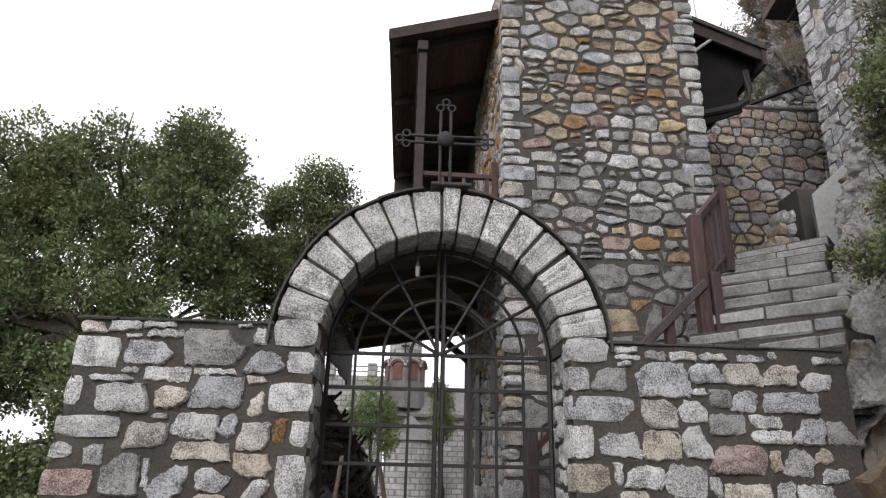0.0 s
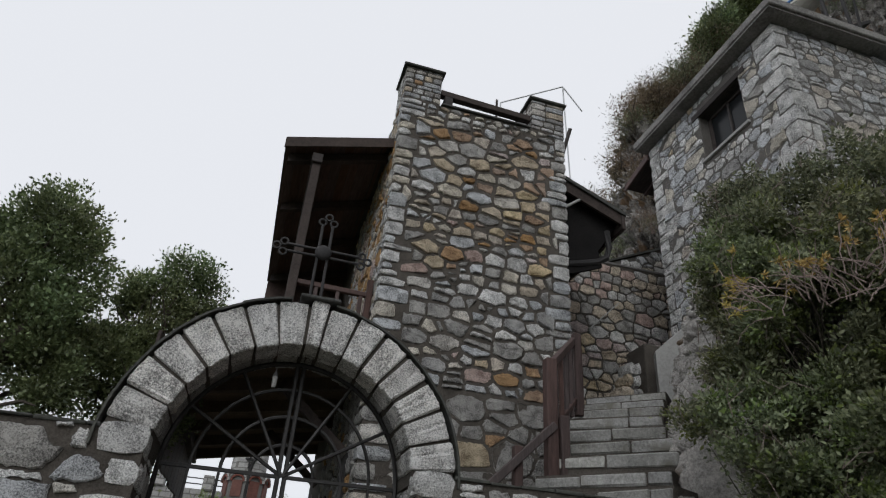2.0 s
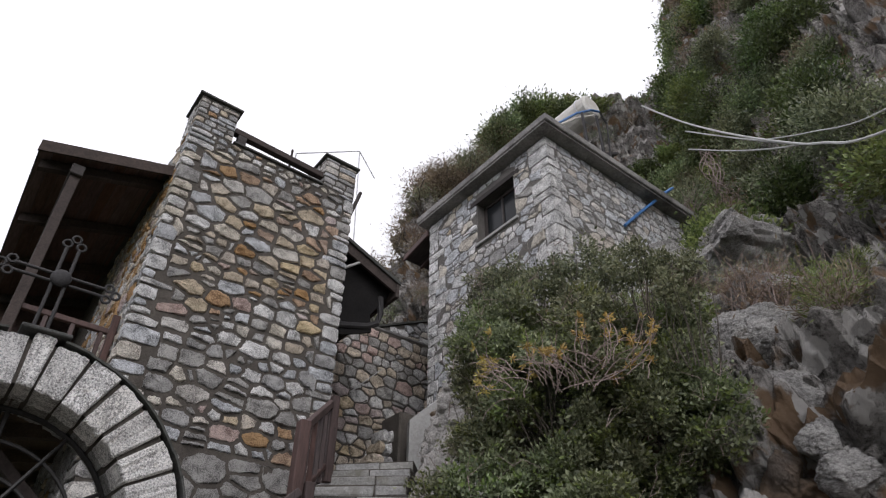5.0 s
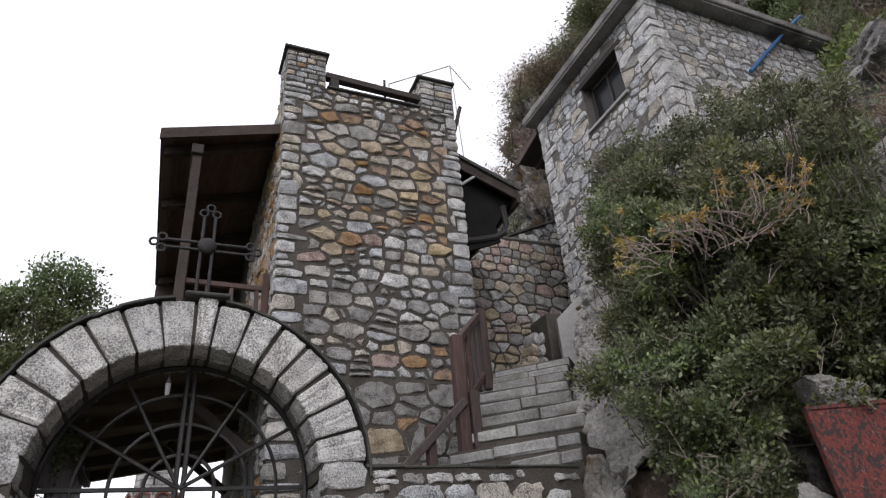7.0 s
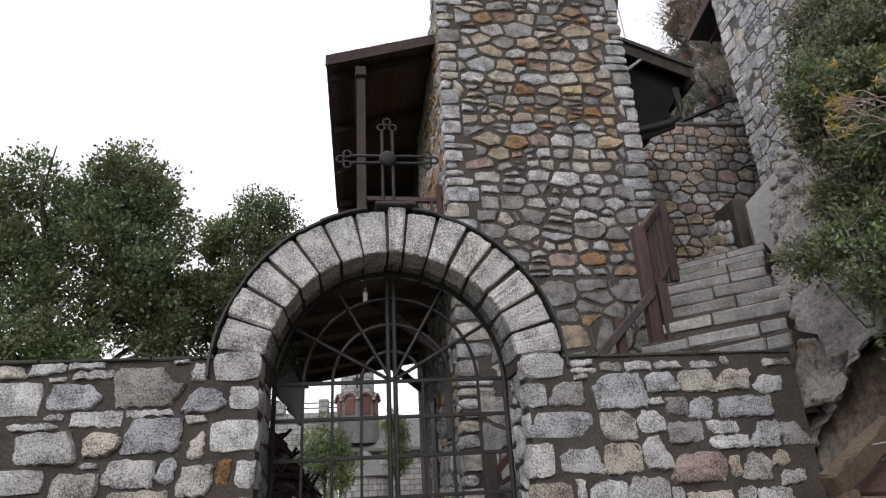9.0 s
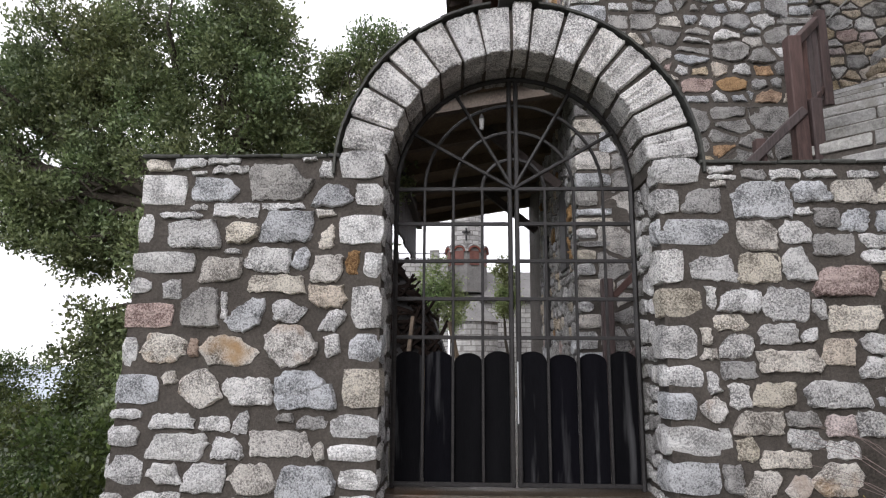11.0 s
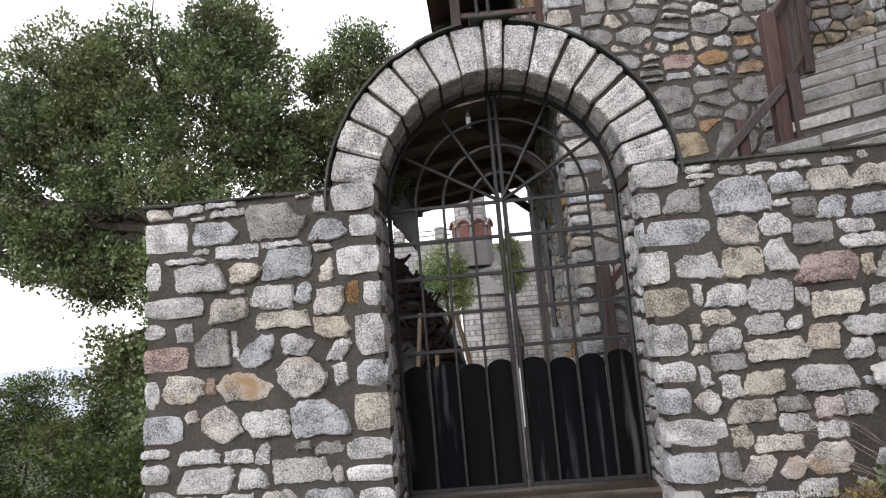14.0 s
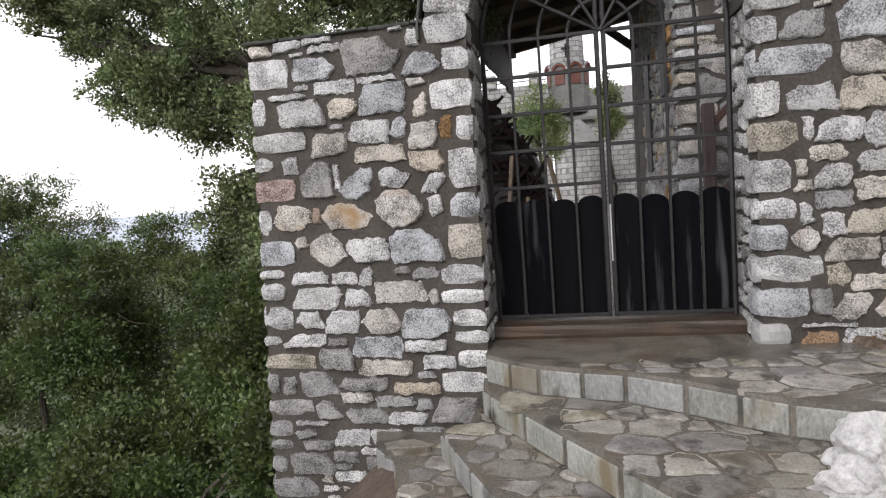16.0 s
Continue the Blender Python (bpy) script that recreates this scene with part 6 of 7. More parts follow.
shed = thing("shed_side", (-1.35, 7.5, 1.0), "dark boarded side of the lean-to passage", "shed", kind="structure")
for i in range(14):
    y = 5.6 + i * 0.4
    part("board", box(-0.93, -0.90, y, y + 0.385, 2.35 + 0.02 * (i % 3), 3.1, 0.004), WOOD_DARK, shed)

pst = thing("timber_post", (1.35, 6.3, -0.06), "brown timber post with braces by the tower foot", "post")
part("shaft", box(1.20, 1.30, 6.15, 6.25, -0.06, 1.47, 0.008), WOOD_RAIL, pst)
part("brace", beam((1.28, 6.2, 1.28), (1.62, 6.2, 1.62), 0.05, 0.06), WOOD_RAIL, pst)
part("brace", beam((1.28, 6.2, 0.62), (1.62, 6.2, 0.95), 0.05, 0.06), WOOD_RAIL, pst)

lamp = thing("hanging_lantern", (0.12, 6.35, 2.95), "small metal lantern hanging in the passage", "lantern")
part("cord", tube([(0.12, 6.35, 3.30), (0.12, 6.35, 3.12)], 0.006, 5), IRON, lamp)
part("cap", tube([(0.12, 6.35, 3.13), (0.12, 6.35, 3.08)], 0.010, 10, taper=0.03), IRON, lamp)
part("glass", tube([(0.12, 6.35, 3.08), (0.12, 6.35, 3.02), (0.12, 6.35, 2.97)], 0.028, 10, taper=0.02), STEP, lamp, "dull glass body")

# dark slabs standing in for the openings in the tower's passage side
for y0, y1, z0, z1, nm in ((8.6, 9.1, 0.9, 2.35, "door"), (7.1, 7.5, 1.7, 2.6, "window")):
    op = thing(nm + "_frame", (TX0, y0, z0), "dark timber " + nm + " in the tower side", nm)
    part("leaf", box(TX0 - 0.03, TX0 + 0.02, y0, y1, z0, z1, 0.006), IRON, op)

# ---- beside the camera's right ----
pan = thing("rusty_panel", (3.56, 2.35, 1.27), "peeling red painted steel hatch set in the rock", "hatch")
Mp = Matrix.Translation((3.56, 2.35, 1.56)) @ Matrix.Rotation(radians(-24.5), 4, "Z") @ Matrix.Rotation(radians(-6), 4, "X")
part("sheet", box(-0.235, 0.235, -0.012, 0.012, -0.31, 0.295, 0.003, None, Mp), RUST, pan)
for x0, x1, z0, z1 in ((-0.25, 0.25, 0.295, 0.32), (-0.25, -0.225, -0.31, 0.295), (0.225, 0.25, -0.31, 0.295)):
    part("frame_bar", box(x0, x1, -0.02, 0.03, z0, z1, 0.004, None, Mp), RUST, pan)
part("lock_ring", tube([Mp @ Vector((0.09 + 0.035 * math.cos(a), -0.016, -0.03 + 0.055 * math.sin(a))) for a in [i * math.tau / 14 for i in range(15)]], 0.007, 5), TANK, pan, "white ring round the lock hole")
part("keyhole_plate", box(0.08, 0.10, -0.020, -0.012, -0.06, 0.0, 0.002, None, Mp), TANK, pan, "chipped white lock plate")

def rough_beam(a, b, w, h, seed):
    """A sawn beam with worn, slightly wandering edges."""
    rg = random.Random(seed)
    bm = beam(a, b, w, h, 0.008)
    bmesh.ops.subdivide_edges(bm, edges=[e for e in bm.edges if e.calc_length() > 0.3], cuts=9)
    for v in bm.verts:
        v.co += Vector((rg.uniform(-1, 1), rg.uniform(-1, 1), rg.uniform(-1, 1))) * 0.004
    return bm


TUX, TUY, TUZ = 2.74, 2.34, 1.125
drumt = thing("white_tub", (TUX, TUY, -0.1), "large white plastic tub with a rounded top beside the path", "tub")
bm = tube([(TUX, TUY, -0.15), (TUX, TUY, 0.5), (TUX, TUY, TUZ)], 0.38, 32, taper=0.43)
bmesh.ops.create_uvsphere(bm, u_segments=32, v_segments=14, radius=0.43, matrix=Matrix.Translation((TUX, TUY, TUZ)) @ Matrix.Diagonal((1, 1, 0.2, 1)))
part("shell", bm, TUB, drumt)
part("rim", tube([(TUX + 0.435 * math.cos(a), TUY + 0.435 * math.sin(a), TUZ - 0.01) for a in [i * math.tau / 32 for i in range(33)]], 0.014, 6), TUB, drumt)
tim = thing("timber_rack", (1.6, 2.4, -0.4), "weathered brown timber rack with dark boards leaning on the tub", "rack")
for dx in (0.0, 0.27):
    low, high = Vector((1.75 + dx, 2.425, 1.035)), Vector((2.13 + dx, 2.505, 1.245))
    part("rail", rough_beam(low, high, 0.075, 0.085, 7 + int(dx * 10)), WOOD_LOG, tim)
    part("post", box(1.80 + dx - 0.03, 1.80 + dx + 0.03, 2.39, 2.45, -0.6, 1.02, 0.006), WOOD_LOG, tim)
for k in range(2):
    a = Vector((1.75, 2.425, 1.02)).lerp(Vector((2.11, 2.505, 1.225)), k / 2 + 0.008)
    e = Vector((1.75, 2.425, 1.02)).lerp(Vector((2.11, 2.505, 1.225)), (k + 1) / 2 - 0.008)
    off = Vector((0.135, 0, -0.02))
    part("board", beam(a + off, e + off, 0.20, 0.02, 0.003), WOOD_RAIL, tim, "dark board between the beams")
part("wire", tube([(1.93, 2.39, 1.170), (2.12, 2.42, 1.19), (2.33, 2.44, 1.225)], 0.002, 5), CABLE, tim, "pale wire tied across the beams")


def boulder(name, c, r, mat, label, seed, sub=4):
    b = bmesh.new()
    bmesh.ops.create_icosphere(b, subdivisions=sub, radius=1.0)
    for v in b.verts:
        p = v.co.copy()
        k = 1 + 0.30 * noise.fractal(p * 1.3 + Vector((seed, 0, 0)), 1.0, 2.0, 5)
        cell = noise.voronoi(p * 1.9 + Vector((seed, 3, 1)))[0]
        k += 0.25 * (cell[1] - cell[0]) - 0.1
        v.co = Vector((p.x * r[0], p.y * r[1], p.z * r[2])) * k + Vector(c)
    return solid(name, b, mat, label, "rock")


boulder("boulder", (2.05, 3.45, -0.13), (0.22, 0.16, 0.10), ROCK_PALE, "pale limestone lump at the wall foot", 8, 3)
for i in range(16):
    x, y = 1.65 + RNG.random() * 0.8, 3.0 + RNG.random() * 0.85
    s = RNG.uniform(0.02, 0.075)
    boulder("rubble_stone", (x, y, -0.11 + 0.09 * max(0, x - 1.7)), (s, s * 0.8, s * 0.6), ROCK_PALE, "loose broken stone at the wall foot", 20 + i, 2)["group"] = "loose stones"

# earth bank where the east wall meets the cliff
b = bmesh.new()
NX = 84
g = [[None] * (NX + 1) for _ in range(NX + 1)]
for i in range(NX + 1):
    for j in range(NX + 1):
        x, y = 1.40 + 3.05 * i / NX, 2.3 + 1.85 * j / NX
        f = max(0.0, min(1.0, (x - 2.74 - 0.32 * (4.0 - y)) / 0.5)) * max(0.0, min(1.0, (y - 2.65) / 0.4))
        z = -0.115 + 0.16 * max(0, x - 1.75) ** 1.2 - 0.25 * max(0.0, min(1.0, (1.52 + 0.42 * (3.97 - y) - x) / 0.16)) + 1.62 * f * f * (3 - 2 * f) + 0.35 * max(0, x - 3.3) * min(1.0, max(0.0, (y - 2.65) / 0.4))
        q = Vector((x * 3, y * 3, z * 2))
        c1 = noise.voronoi(q * 1.7)[0]
        n_ = 0.06 * noise.fractal(q * 1.3, 1, 2, 5) + 0.10 * (c1[1] - c1[0]) * (0.2 + f)
        g[i][j] = b.verts.new((x - n_ * 1.2 * f, y - n_ * f, z + n_ * (1 - 0.5 * f)))
for i in range(NX):
    for j in range(NX):
        b.faces.new((g[i][j], g[i + 1][j], g[i + 1][j + 1], g[i][j + 1]))
solid("earth_bank", b, EARTH_BANK, "steep bank of bare brown earth and stones against the cliff", "ground", "structure")
litter = thing("leaf_litter", (2.0, 3.4, -0.1), "scatter of dry brown and yellow leaves on the earth", "leaves", kind="stuff")
leaves("dead_leaves", [(2.0, 3.55, -0.06, 0.42, 0.32, 0.03), (2.6, 3.3, 0.08, 0.5, 0.5, 0.05), (1.75, 3.78, -0.09, 0.25, 0.14, 0.02)], 2600, 0.017, LEAF_LITTER, litter, 55, 6, 0.06, 0.1, 0.6)
leaves("yellow_leaves", [(2.02, 3.62, -0.02, 0.26, 0.2, 0.04)], 340, 0.022, LEAF_YELLOW, litter, 56, 4, 0.05, 0.1, 0.7, "small yellow fallen leaves")

weed = thing("weed", (2.08, 3.45, -0.1), "leafy dark green weed at the foot of the wall", "plant")
leaves("foliage", [(2.10, 3.45, 0.10, 0.17, 0.12, 0.17), (2.16, 3.45, 0.24, 0.13, 0.1, 0.12)], 330, 0.075, LEAF_BUSH, weed, 58, 5, 0.03, 0.3, 0.62)
bmw = bmesh.new()
rw = random.Random(59)
for k in range(9):
    a, h = rw.uniform(2.2, 4.0), rw.uniform(0.18, 0.42)
    q = Vector((2.1 + rw.uniform(-0.05, 0.1), 3.5, -0.05))
    tube([q, q + Vector((0.10 * math.cos(a), 0.06, 0.55 * h)), q + Vector((0.32 * math.cos(a), 0.14, h)), q + Vector((0.55 * math.cos(a), 0.20, 1.15 * h))], 0.0022, 5, bmw, taper=0.001)
part("dry_stalks", bmw, TWIG, weed, "thin dry pale stalks", kind="stuff")

stick = thing("stick", (5.0, 8.72, 5.43), "thin pale stick leaning on the terrace wall", "stick")
part("shaft", tube([(5.0, 8.72, 5.43), (5.31, 8.715, 5.745), (5.6, 8.73, 6.03)], 0.012, 6, taper=0.008), CABLE, stick)

# ---- cables ----
for nm, pts, r in (("cable", [(8.44, 4.21, 10.86), (8.4, 3.52, 9.78), (7.9, 2.64, 8.41), (7.26, 1.77, 7.11), (6.66, 1.32, 6.37), (6.04, 0.75, 5.64), (5.0, -1.0, 4.6)], 0.016), ("cable", [(8.57, 3.6, 9.72), (8.07, 2.72, 8.51), (7.34, 1.8, 7.17)], 0.012), ("cable", [(8.76, 3.73, 9.48), (8.16, 2.83, 8.36), (7.69, 2.16, 7.58), (7.22, 1.72, 7.01)], 0.012), ("cable", [(7.67, 2.17, 7.76), (7.21, 1.54, 7.08), (6.49, 0.71, 6.22), (5.6, -0.8, 5.6)], 0.009)):
    c = thing(nm, pts[0], "pale cable slung across the cliff", "cable", "slung cables")
    fine = [catmull(pts, k / 30) for k in range(31)]
    part("strand", tube(fine, r, 6), CABLE, c)

# blocky outcrops on the cliff face
CR = random.Random(71)


def outcrop(c, r, mat=ROCK, sub=5, name="outcrop", label="jutting block of fractured grey limestone in the cliff", group="outcrops on the cliff"):
    """A fractured block: a ball cut by planes, then roughened."""
    planes = []
    for _ in range(13):
        d = Vector((CR.gauss(0, 1), CR.gauss(0, 1), CR.gauss(0, 0.8))).normalized()
        planes.append((d, CR.uniform(0.5, 0.85)))
    b = bmesh.new()
    bmesh.ops.create_icosphere(b, subdivisions=sub, radius=1.0)
    s = CR.uniform(0, 50)
    for v in b.verts:
        p = v.co.copy()
        k = min([1.0] + [h / max(p.dot(d), 1e-4) for d, h in planes if p.dot(d) > 0.05])
        q = p * k + Vector((s, s, 0))
        cell = noise.voronoi(q * 2.4)
        fine = noise.voronoi(q * 6.0)
        k *= 1 + 0.10 * noise.fractal(q * 2.0, 1.0, 2.1, 6) + 0.09 * noise.noise(cell[1][0] * 9.1) + 0.04 * noise.noise(fine[1][0] * 9.1)
        k -= 0.06 * math.exp(-16 * (cell[0][1] - cell[0][0])) + 0.025 * math.exp(-16 * (fine[0][1] - fine[0][0]))
        v.co = Vector((p.x * r[0], p.y * r[1], p.z * r[2])) * k + Vector(c)
    return solid(name, b, mat, label, "rock", group=group)


for c, r, m in (((7.6, 2.95, 6.1), (1.35, 0.85, 0.85), ROCK_GREY), ((6.7, 3.5, 5.85), (0.5, 0.35, 0.3), ROCK_GREY), ((8.9, 3.3, 6.9), (0.8, 0.6, 0.8), ROCK_GREY), ((5.0, 1.95, 3.55), (0.5, 0.45, 0.45), ROCK_GREY), ((4.75, 1.9, 2.9), (0.42, 0.4, 0.42), ROCK_GREY),
                ((5.3, 1.75, 3.0), (0.6, 0.5, 0.5), ROCK), ((4.45, 1.95, 2.25), (0.38, 0.35, 0.33), ROCK_OCHRE), ((4.8, 1.5, 2.2), (0.45, 0.42, 0.4), ROCK), ((5.9, 2.2, 4.3), (0.6, 0.5, 0.5), ROCK_GREY), ((4.5, 1.5, 1.55), (0.4, 0.4, 0.4), ROCK), ((4.15, 1.98, 2.05), (0.2, 0.2, 0.24), ROCK_WHITE), ((4.3, 1.55, 2.45), (0.2, 0.16, 0.16), ROCK_GREY), ((4.2, 1.78, 2.3), (0.14, 0.14, 0.2), ROCK_OCHRE), ((4.3, 1.45, 2.25), (0.22, 0.2, 0.16), ROCK_GREY),
                ((3.36, 2.62, 1.36), (0.13, 0.12, 0.16), ROCK_WHITE), ((3.95, 2.55, 1.45), (0.42, 0.3, 0.42), ROCK), ((3.7, 2.75, 1.1), (0.35, 0.3, 0.4), ROCK), ((3.0, 3.98, 1.60), (0.19, 0.15, 0.15), ROCK_BANK), ((3.22, 4.05, 1.72), (0.24, 0.2, 0.17), ROCK_BANK), ((3.0, 3.99, 1.72), (0.16, 0.10, 0.20), ROCK_BANK), ((2.36, 3.93, 0.55), (0.14, 0.09, 0.12), ROCK_PALE), ((3.66, 2.5, 1.97), (0.30, 0.2, 0.13), ROCK_WHITE)):
    outcrop(c, [a * CR.uniform(0.9, 1.12) for a in r], m)
outcrop((1.42, 2.54, -0.33), (0.755, 0.645, 0.49), ROCK_PALE, 6, "boulder", "pale broken limestone boulder beside the steps", "")
# hank of pale cable hanging at the slung lines
hank = thing("cable_hank", (8.9, 3.5, 9.0), "tangled hank of pale cable hanging on the cliff", "cable")
for k in range(6):
    w, h, dx, dz = CR.uniform(0.06, 0.2), CR.uniform(0.25, 0.5), CR.uniform(-0.15, 0.15), CR.uniform(-0.3, 0.1)
    part("loop", tube([(8.9 + dx + w * math.cos(a) + 0.05 * math.sin(3 * a), 3.5 + 0.1 * math.sin(2 * a + k), 9.0 + dz + h * math.sin(a)) for a in [j * math.tau / 20 for j in range(21)]], 0.008, 5), TWIG, hank)


# ---- the stones of the walls ----
# each stone of the gate walls: middle along the wall, height, width, tall, and its kind;
# capitals are corner stones (Q, U, R, Y, D at the west edge, J, K, L, A at the gateway)
WEST_TOP = [
    (-1.86, 1.86, 0.15, 0.06, "s"), (-1.68, 1.87, 0.19, 0.06, "w"), (-1.48, 1.88, 0.2, 0.04, "w"), (-1.43, 1.84, 0.21, 0.05, "s"), (-1.62, 1.81, 0.08, 0.03, "s"), (-0.96, 1.89, 0.08, 0.02, "s"), (-0.86, 1.83, 0.07, 0.11, "s"), (-0.66, 1.86, 0.25, 0.18, "J"),
    (-1.82, 1.71, 0.27, 0.2, "Q"), (-1.51, 1.71, 0.27, 0.15, "b"), (-1.13, 1.76, 0.35, 0.22, "d"), (-0.81, 1.67, 0.21, 0.14, "b"), (-0.61, 1.68, 0.15, 0.15, "J"), (-1.61, 1.6, 0.09, 0.04, "s"), (-1.38, 1.59, 0.27, 0.08, "s"), (-1.11, 1.61, 0.24, 0.03, "w"),
    (-0.86, 1.57, 0.12, 0.04, "s"), (-1.71, 1.56, 0.24, 0.04, "s"), (-1.91, 1.48, 0.09, 0.19, "Q"), (-1.63, 1.44, 0.29, 0.17, "s"), (-1.34, 1.45, 0.18, 0.12, "e"), (-1.07, 1.49, 0.29, 0.17, "b"), (-0.84, 1.43, 0.07, 0.14, "s"),
]
WEST_UPPER = [
    (-0.65, 1.47, 0.25, 0.18, "J"), (-1.79, 1.28, 0.37, 0.14, "Q"), (-1.44, 1.24, 0.24, 0.16, "e"), (-1.18, 1.29, 0.26, 0.15, "s"), (-0.98, 1.3, 0.1, 0.12, "b"), (-0.84, 1.24, 0.18, 0.15, "e"), (-0.69, 1.28, 0.06, 0.13, "o"), (-0.58, 1.26, 0.1, 0.16, "J"),
    (-1.39, 1.34, 0.09, 0.03, "s"), (-1.92, 1.14, 0.12, 0.09, "Q"), (-1.73, 1.12, 0.1, 0.11, "s"), (-1.56, 1.01, 0.22, 0.23, "d"), (-1.12, 1.15, 0.33, 0.1, "e"), (-0.84, 1.08, 0.22, 0.12, "c"), (-0.61, 1.02, 0.16, 0.25, "J"), (-1.85, 0.96, 0.28, 0.17, "R"),
    (-1.4, 1.03, 0.09, 0.14, "s"), (-1.3, 0.97, 0.26, 0.2, "b"), (-1.04, 1, 0.18, 0.14, "s"), (-0.8, 0.94, 0.16, 0.11, "s"), (-1.95, 0.76, 0.09, 0.18, "Q"), (-1.75, 0.77, 0.25, 0.23, "m"),
]
WEST_MIDDLE = [
    (-1.58, 0.79, 0.06, 0.1, "o"), (-1.39, 0.76, 0.3, 0.18, "m"), (-1.03, 0.77, 0.34, 0.31, "m"), (-0.79, 0.8, 0.08, 0.12, "s"), (-0.62, 0.79, 0.16, 0.17, "K"), (-1.88, 0.56, 0.25, 0.19, "U"), (-1.7, 0.63, 0.09, 0.09, "e"), (-1.53, 0.58, 0.26, 0.24, "m"),
    (-1.26, 0.55, 0.29, 0.19, "s"), (-0.94, 0.58, 0.33, 0.24, "b"), (-0.64, 0.57, 0.17, 0.22, "L"), (-1.93, 0.42, 0.17, 0.06, "Q"), (-1.67, 0.38, 0.23, 0.08, "w"), (-1.43, 0.37, 0.16, 0.08, "s"), (-1.28, 0.38, 0.09, 0.13, "s"), (-1.03, 0.4, 0.1, 0.04, "d"),
    (-0.89, 0.36, 0.18, 0.1, "d"), (-0.67, 0.36, 0.24, 0.14, "J"), (-1.94, 0.3, 0.17, 0.12, "Q"), (-1.63, 0.25, 0.35, 0.14, "w"), (-1.35, 0.24, 0.17, 0.12, "s"), (-1.07, 0.29, 0.33, 0.17, "e"), (-0.84, 0.23, 0.07, 0.09, "s"),
]
WEST_SILL = [
    (-0.68, 0.22, 0.26, 0.11, "J"), (-1.92, 0.12, 0.25, 0.17, "Q"), (-1.69, 0.1, 0.18, 0.11, "w"), (-1.48, 0.08, 0.24, 0.14, "w"), (-1.22, 0.08, 0.24, 0.16, "s"), (-0.91, 0.06, 0.32, 0.19, "b"), (-0.65, 0.08, 0.17, 0.11, "J"), (-1.98, -0.03, 0.13, 0.07, "Q"),
    (-1.74, -0.05, 0.28, 0.1, "s"), (-1.52, -0.05, 0.13, 0.04, "d"), (-1.25, -0.1, 0.36, 0.14, "b"), (-0.92, -0.09, 0.26, 0.06, "s"), (-0.65, -0.04, 0.16, 0.09, "J"), (-0.66, -0.18, 0.15, 0.12, "J"), (-1.87, -0.18, 0.36, 0.12, "Y"), (-1.53, -0.16, 0.25, 0.16, "d"),
    (-1.2, -0.24, 0.34, 0.14, "e"), (-0.83, -0.2, 0.21, 0.08, "s"), (-2.01, -0.33, 0.1, 0.15, "D"), (-1.89, -0.35, 0.08, 0.12, "d"), (-1.67, -0.34, 0.26, 0.17, "d"), (-1.36, -0.32, 0.31, 0.11, "s"), (-1, -0.38, 0.29, 0.09, "c"),
]
WEST_LOWER = [
    (-0.93, -0.28, 0.1, 0.03, "s"), (-0.71, -0.33, 0.25, 0.15, "J"), (-1.9, -0.49, 0.36, 0.15, "D"), (-1.43, -0.43, 0.24, 0.06, "e"), (-1.63, -0.52, 0.18, 0.13, "s"), (-1.16, -0.46, 0.27, 0.1, "s"), (-0.96, -0.48, 0.11, 0.06, "s"), (-0.76, -0.51, 0.26, 0.17, "s"),
    (-1.99, -0.64, 0.2, 0.13, "D"), (-1.76, -0.61, 0.23, 0.06, "d"), (-1.81, -0.68, 0.14, 0.05, "d"), (-1.36, -0.54, 0.28, 0.12, "s"), (-1.08, -0.57, 0.25, 0.08, "s"), (-1.62, -0.63, 0.11, 0.04, "s"), (-1.48, -0.7, 0.26, 0.12, "w"), (-1.22, -0.7, 0.25, 0.11, "s"),
    (-0.94, -0.7, 0.21, 0.15, "d"), (-2.01, -0.76, 0.2, 0.07, "D"), (-1.71, -0.76, 0.22, 0.06, "s"), (-1.54, -0.84, 0.17, 0.07, "s"), (-1.3, -0.8, 0.24, 0.05, "s"), (-2.04, -0.9, 0.14, 0.12, "D"), (-1.78, -0.89, 0.29, 0.15, "d"), (-1.55, -0.91, 0.11, 0.04, "s"),
]
WEST_FOOT = [
    (-1.29, -0.89, 0.2, 0.1, "d"), (-1.89, -1.06, 0.26, 0.16, "D"), (-1.51, -0.97, 0.22, 0.07, "s"), (-1.33, -0.98, 0.1, 0.07, "d"),
]
EAST_TOP = [
    (1.18, 1.81, 0.26, 0.17, "J"), (1.08, 1.63, 0.21, 0.17, "J"), (1.27, 1.46, 0.38, 0.18, "K"), (1.1, 1.26, 0.18, 0.2, "J"), (1.16, 1.05, 0.25, 0.17, "L"), (1.43, 1.82, 0.13, 0.04, "s"), (1.44, 1.78, 0.15, 0.02, "w"), (1.42, 1.73, 0.07, 0.03, "s"),
    (1.62, 1.79, 0.14, 0.05, "d"), (1.8, 1.79, 0.16, 0.05, "s"), (1.99, 1.79, 0.17, 0.04, "s"), (2.24, 1.79, 0.16, 0.03, "s"), (1.32, 1.64, 0.19, 0.14, "d"), (1.65, 1.64, 0.32, 0.22, "b"), (1.93, 1.69, 0.2, 0.12, "b"), (2.17, 1.69, 0.23, 0.14, "e"),
    (1.88, 1.57, 0.08, 0.04, "s"), (2.01, 1.53, 0.14, 0.11, "d"), (2.16, 1.51, 0.15, 0.14, "b"), (1.62, 1.43, 0.22, 0.16, "e"), (1.82, 1.46, 0.16, 0.13, "s"), (2.03, 1.39, 0.2, 0.15, "d"),
]
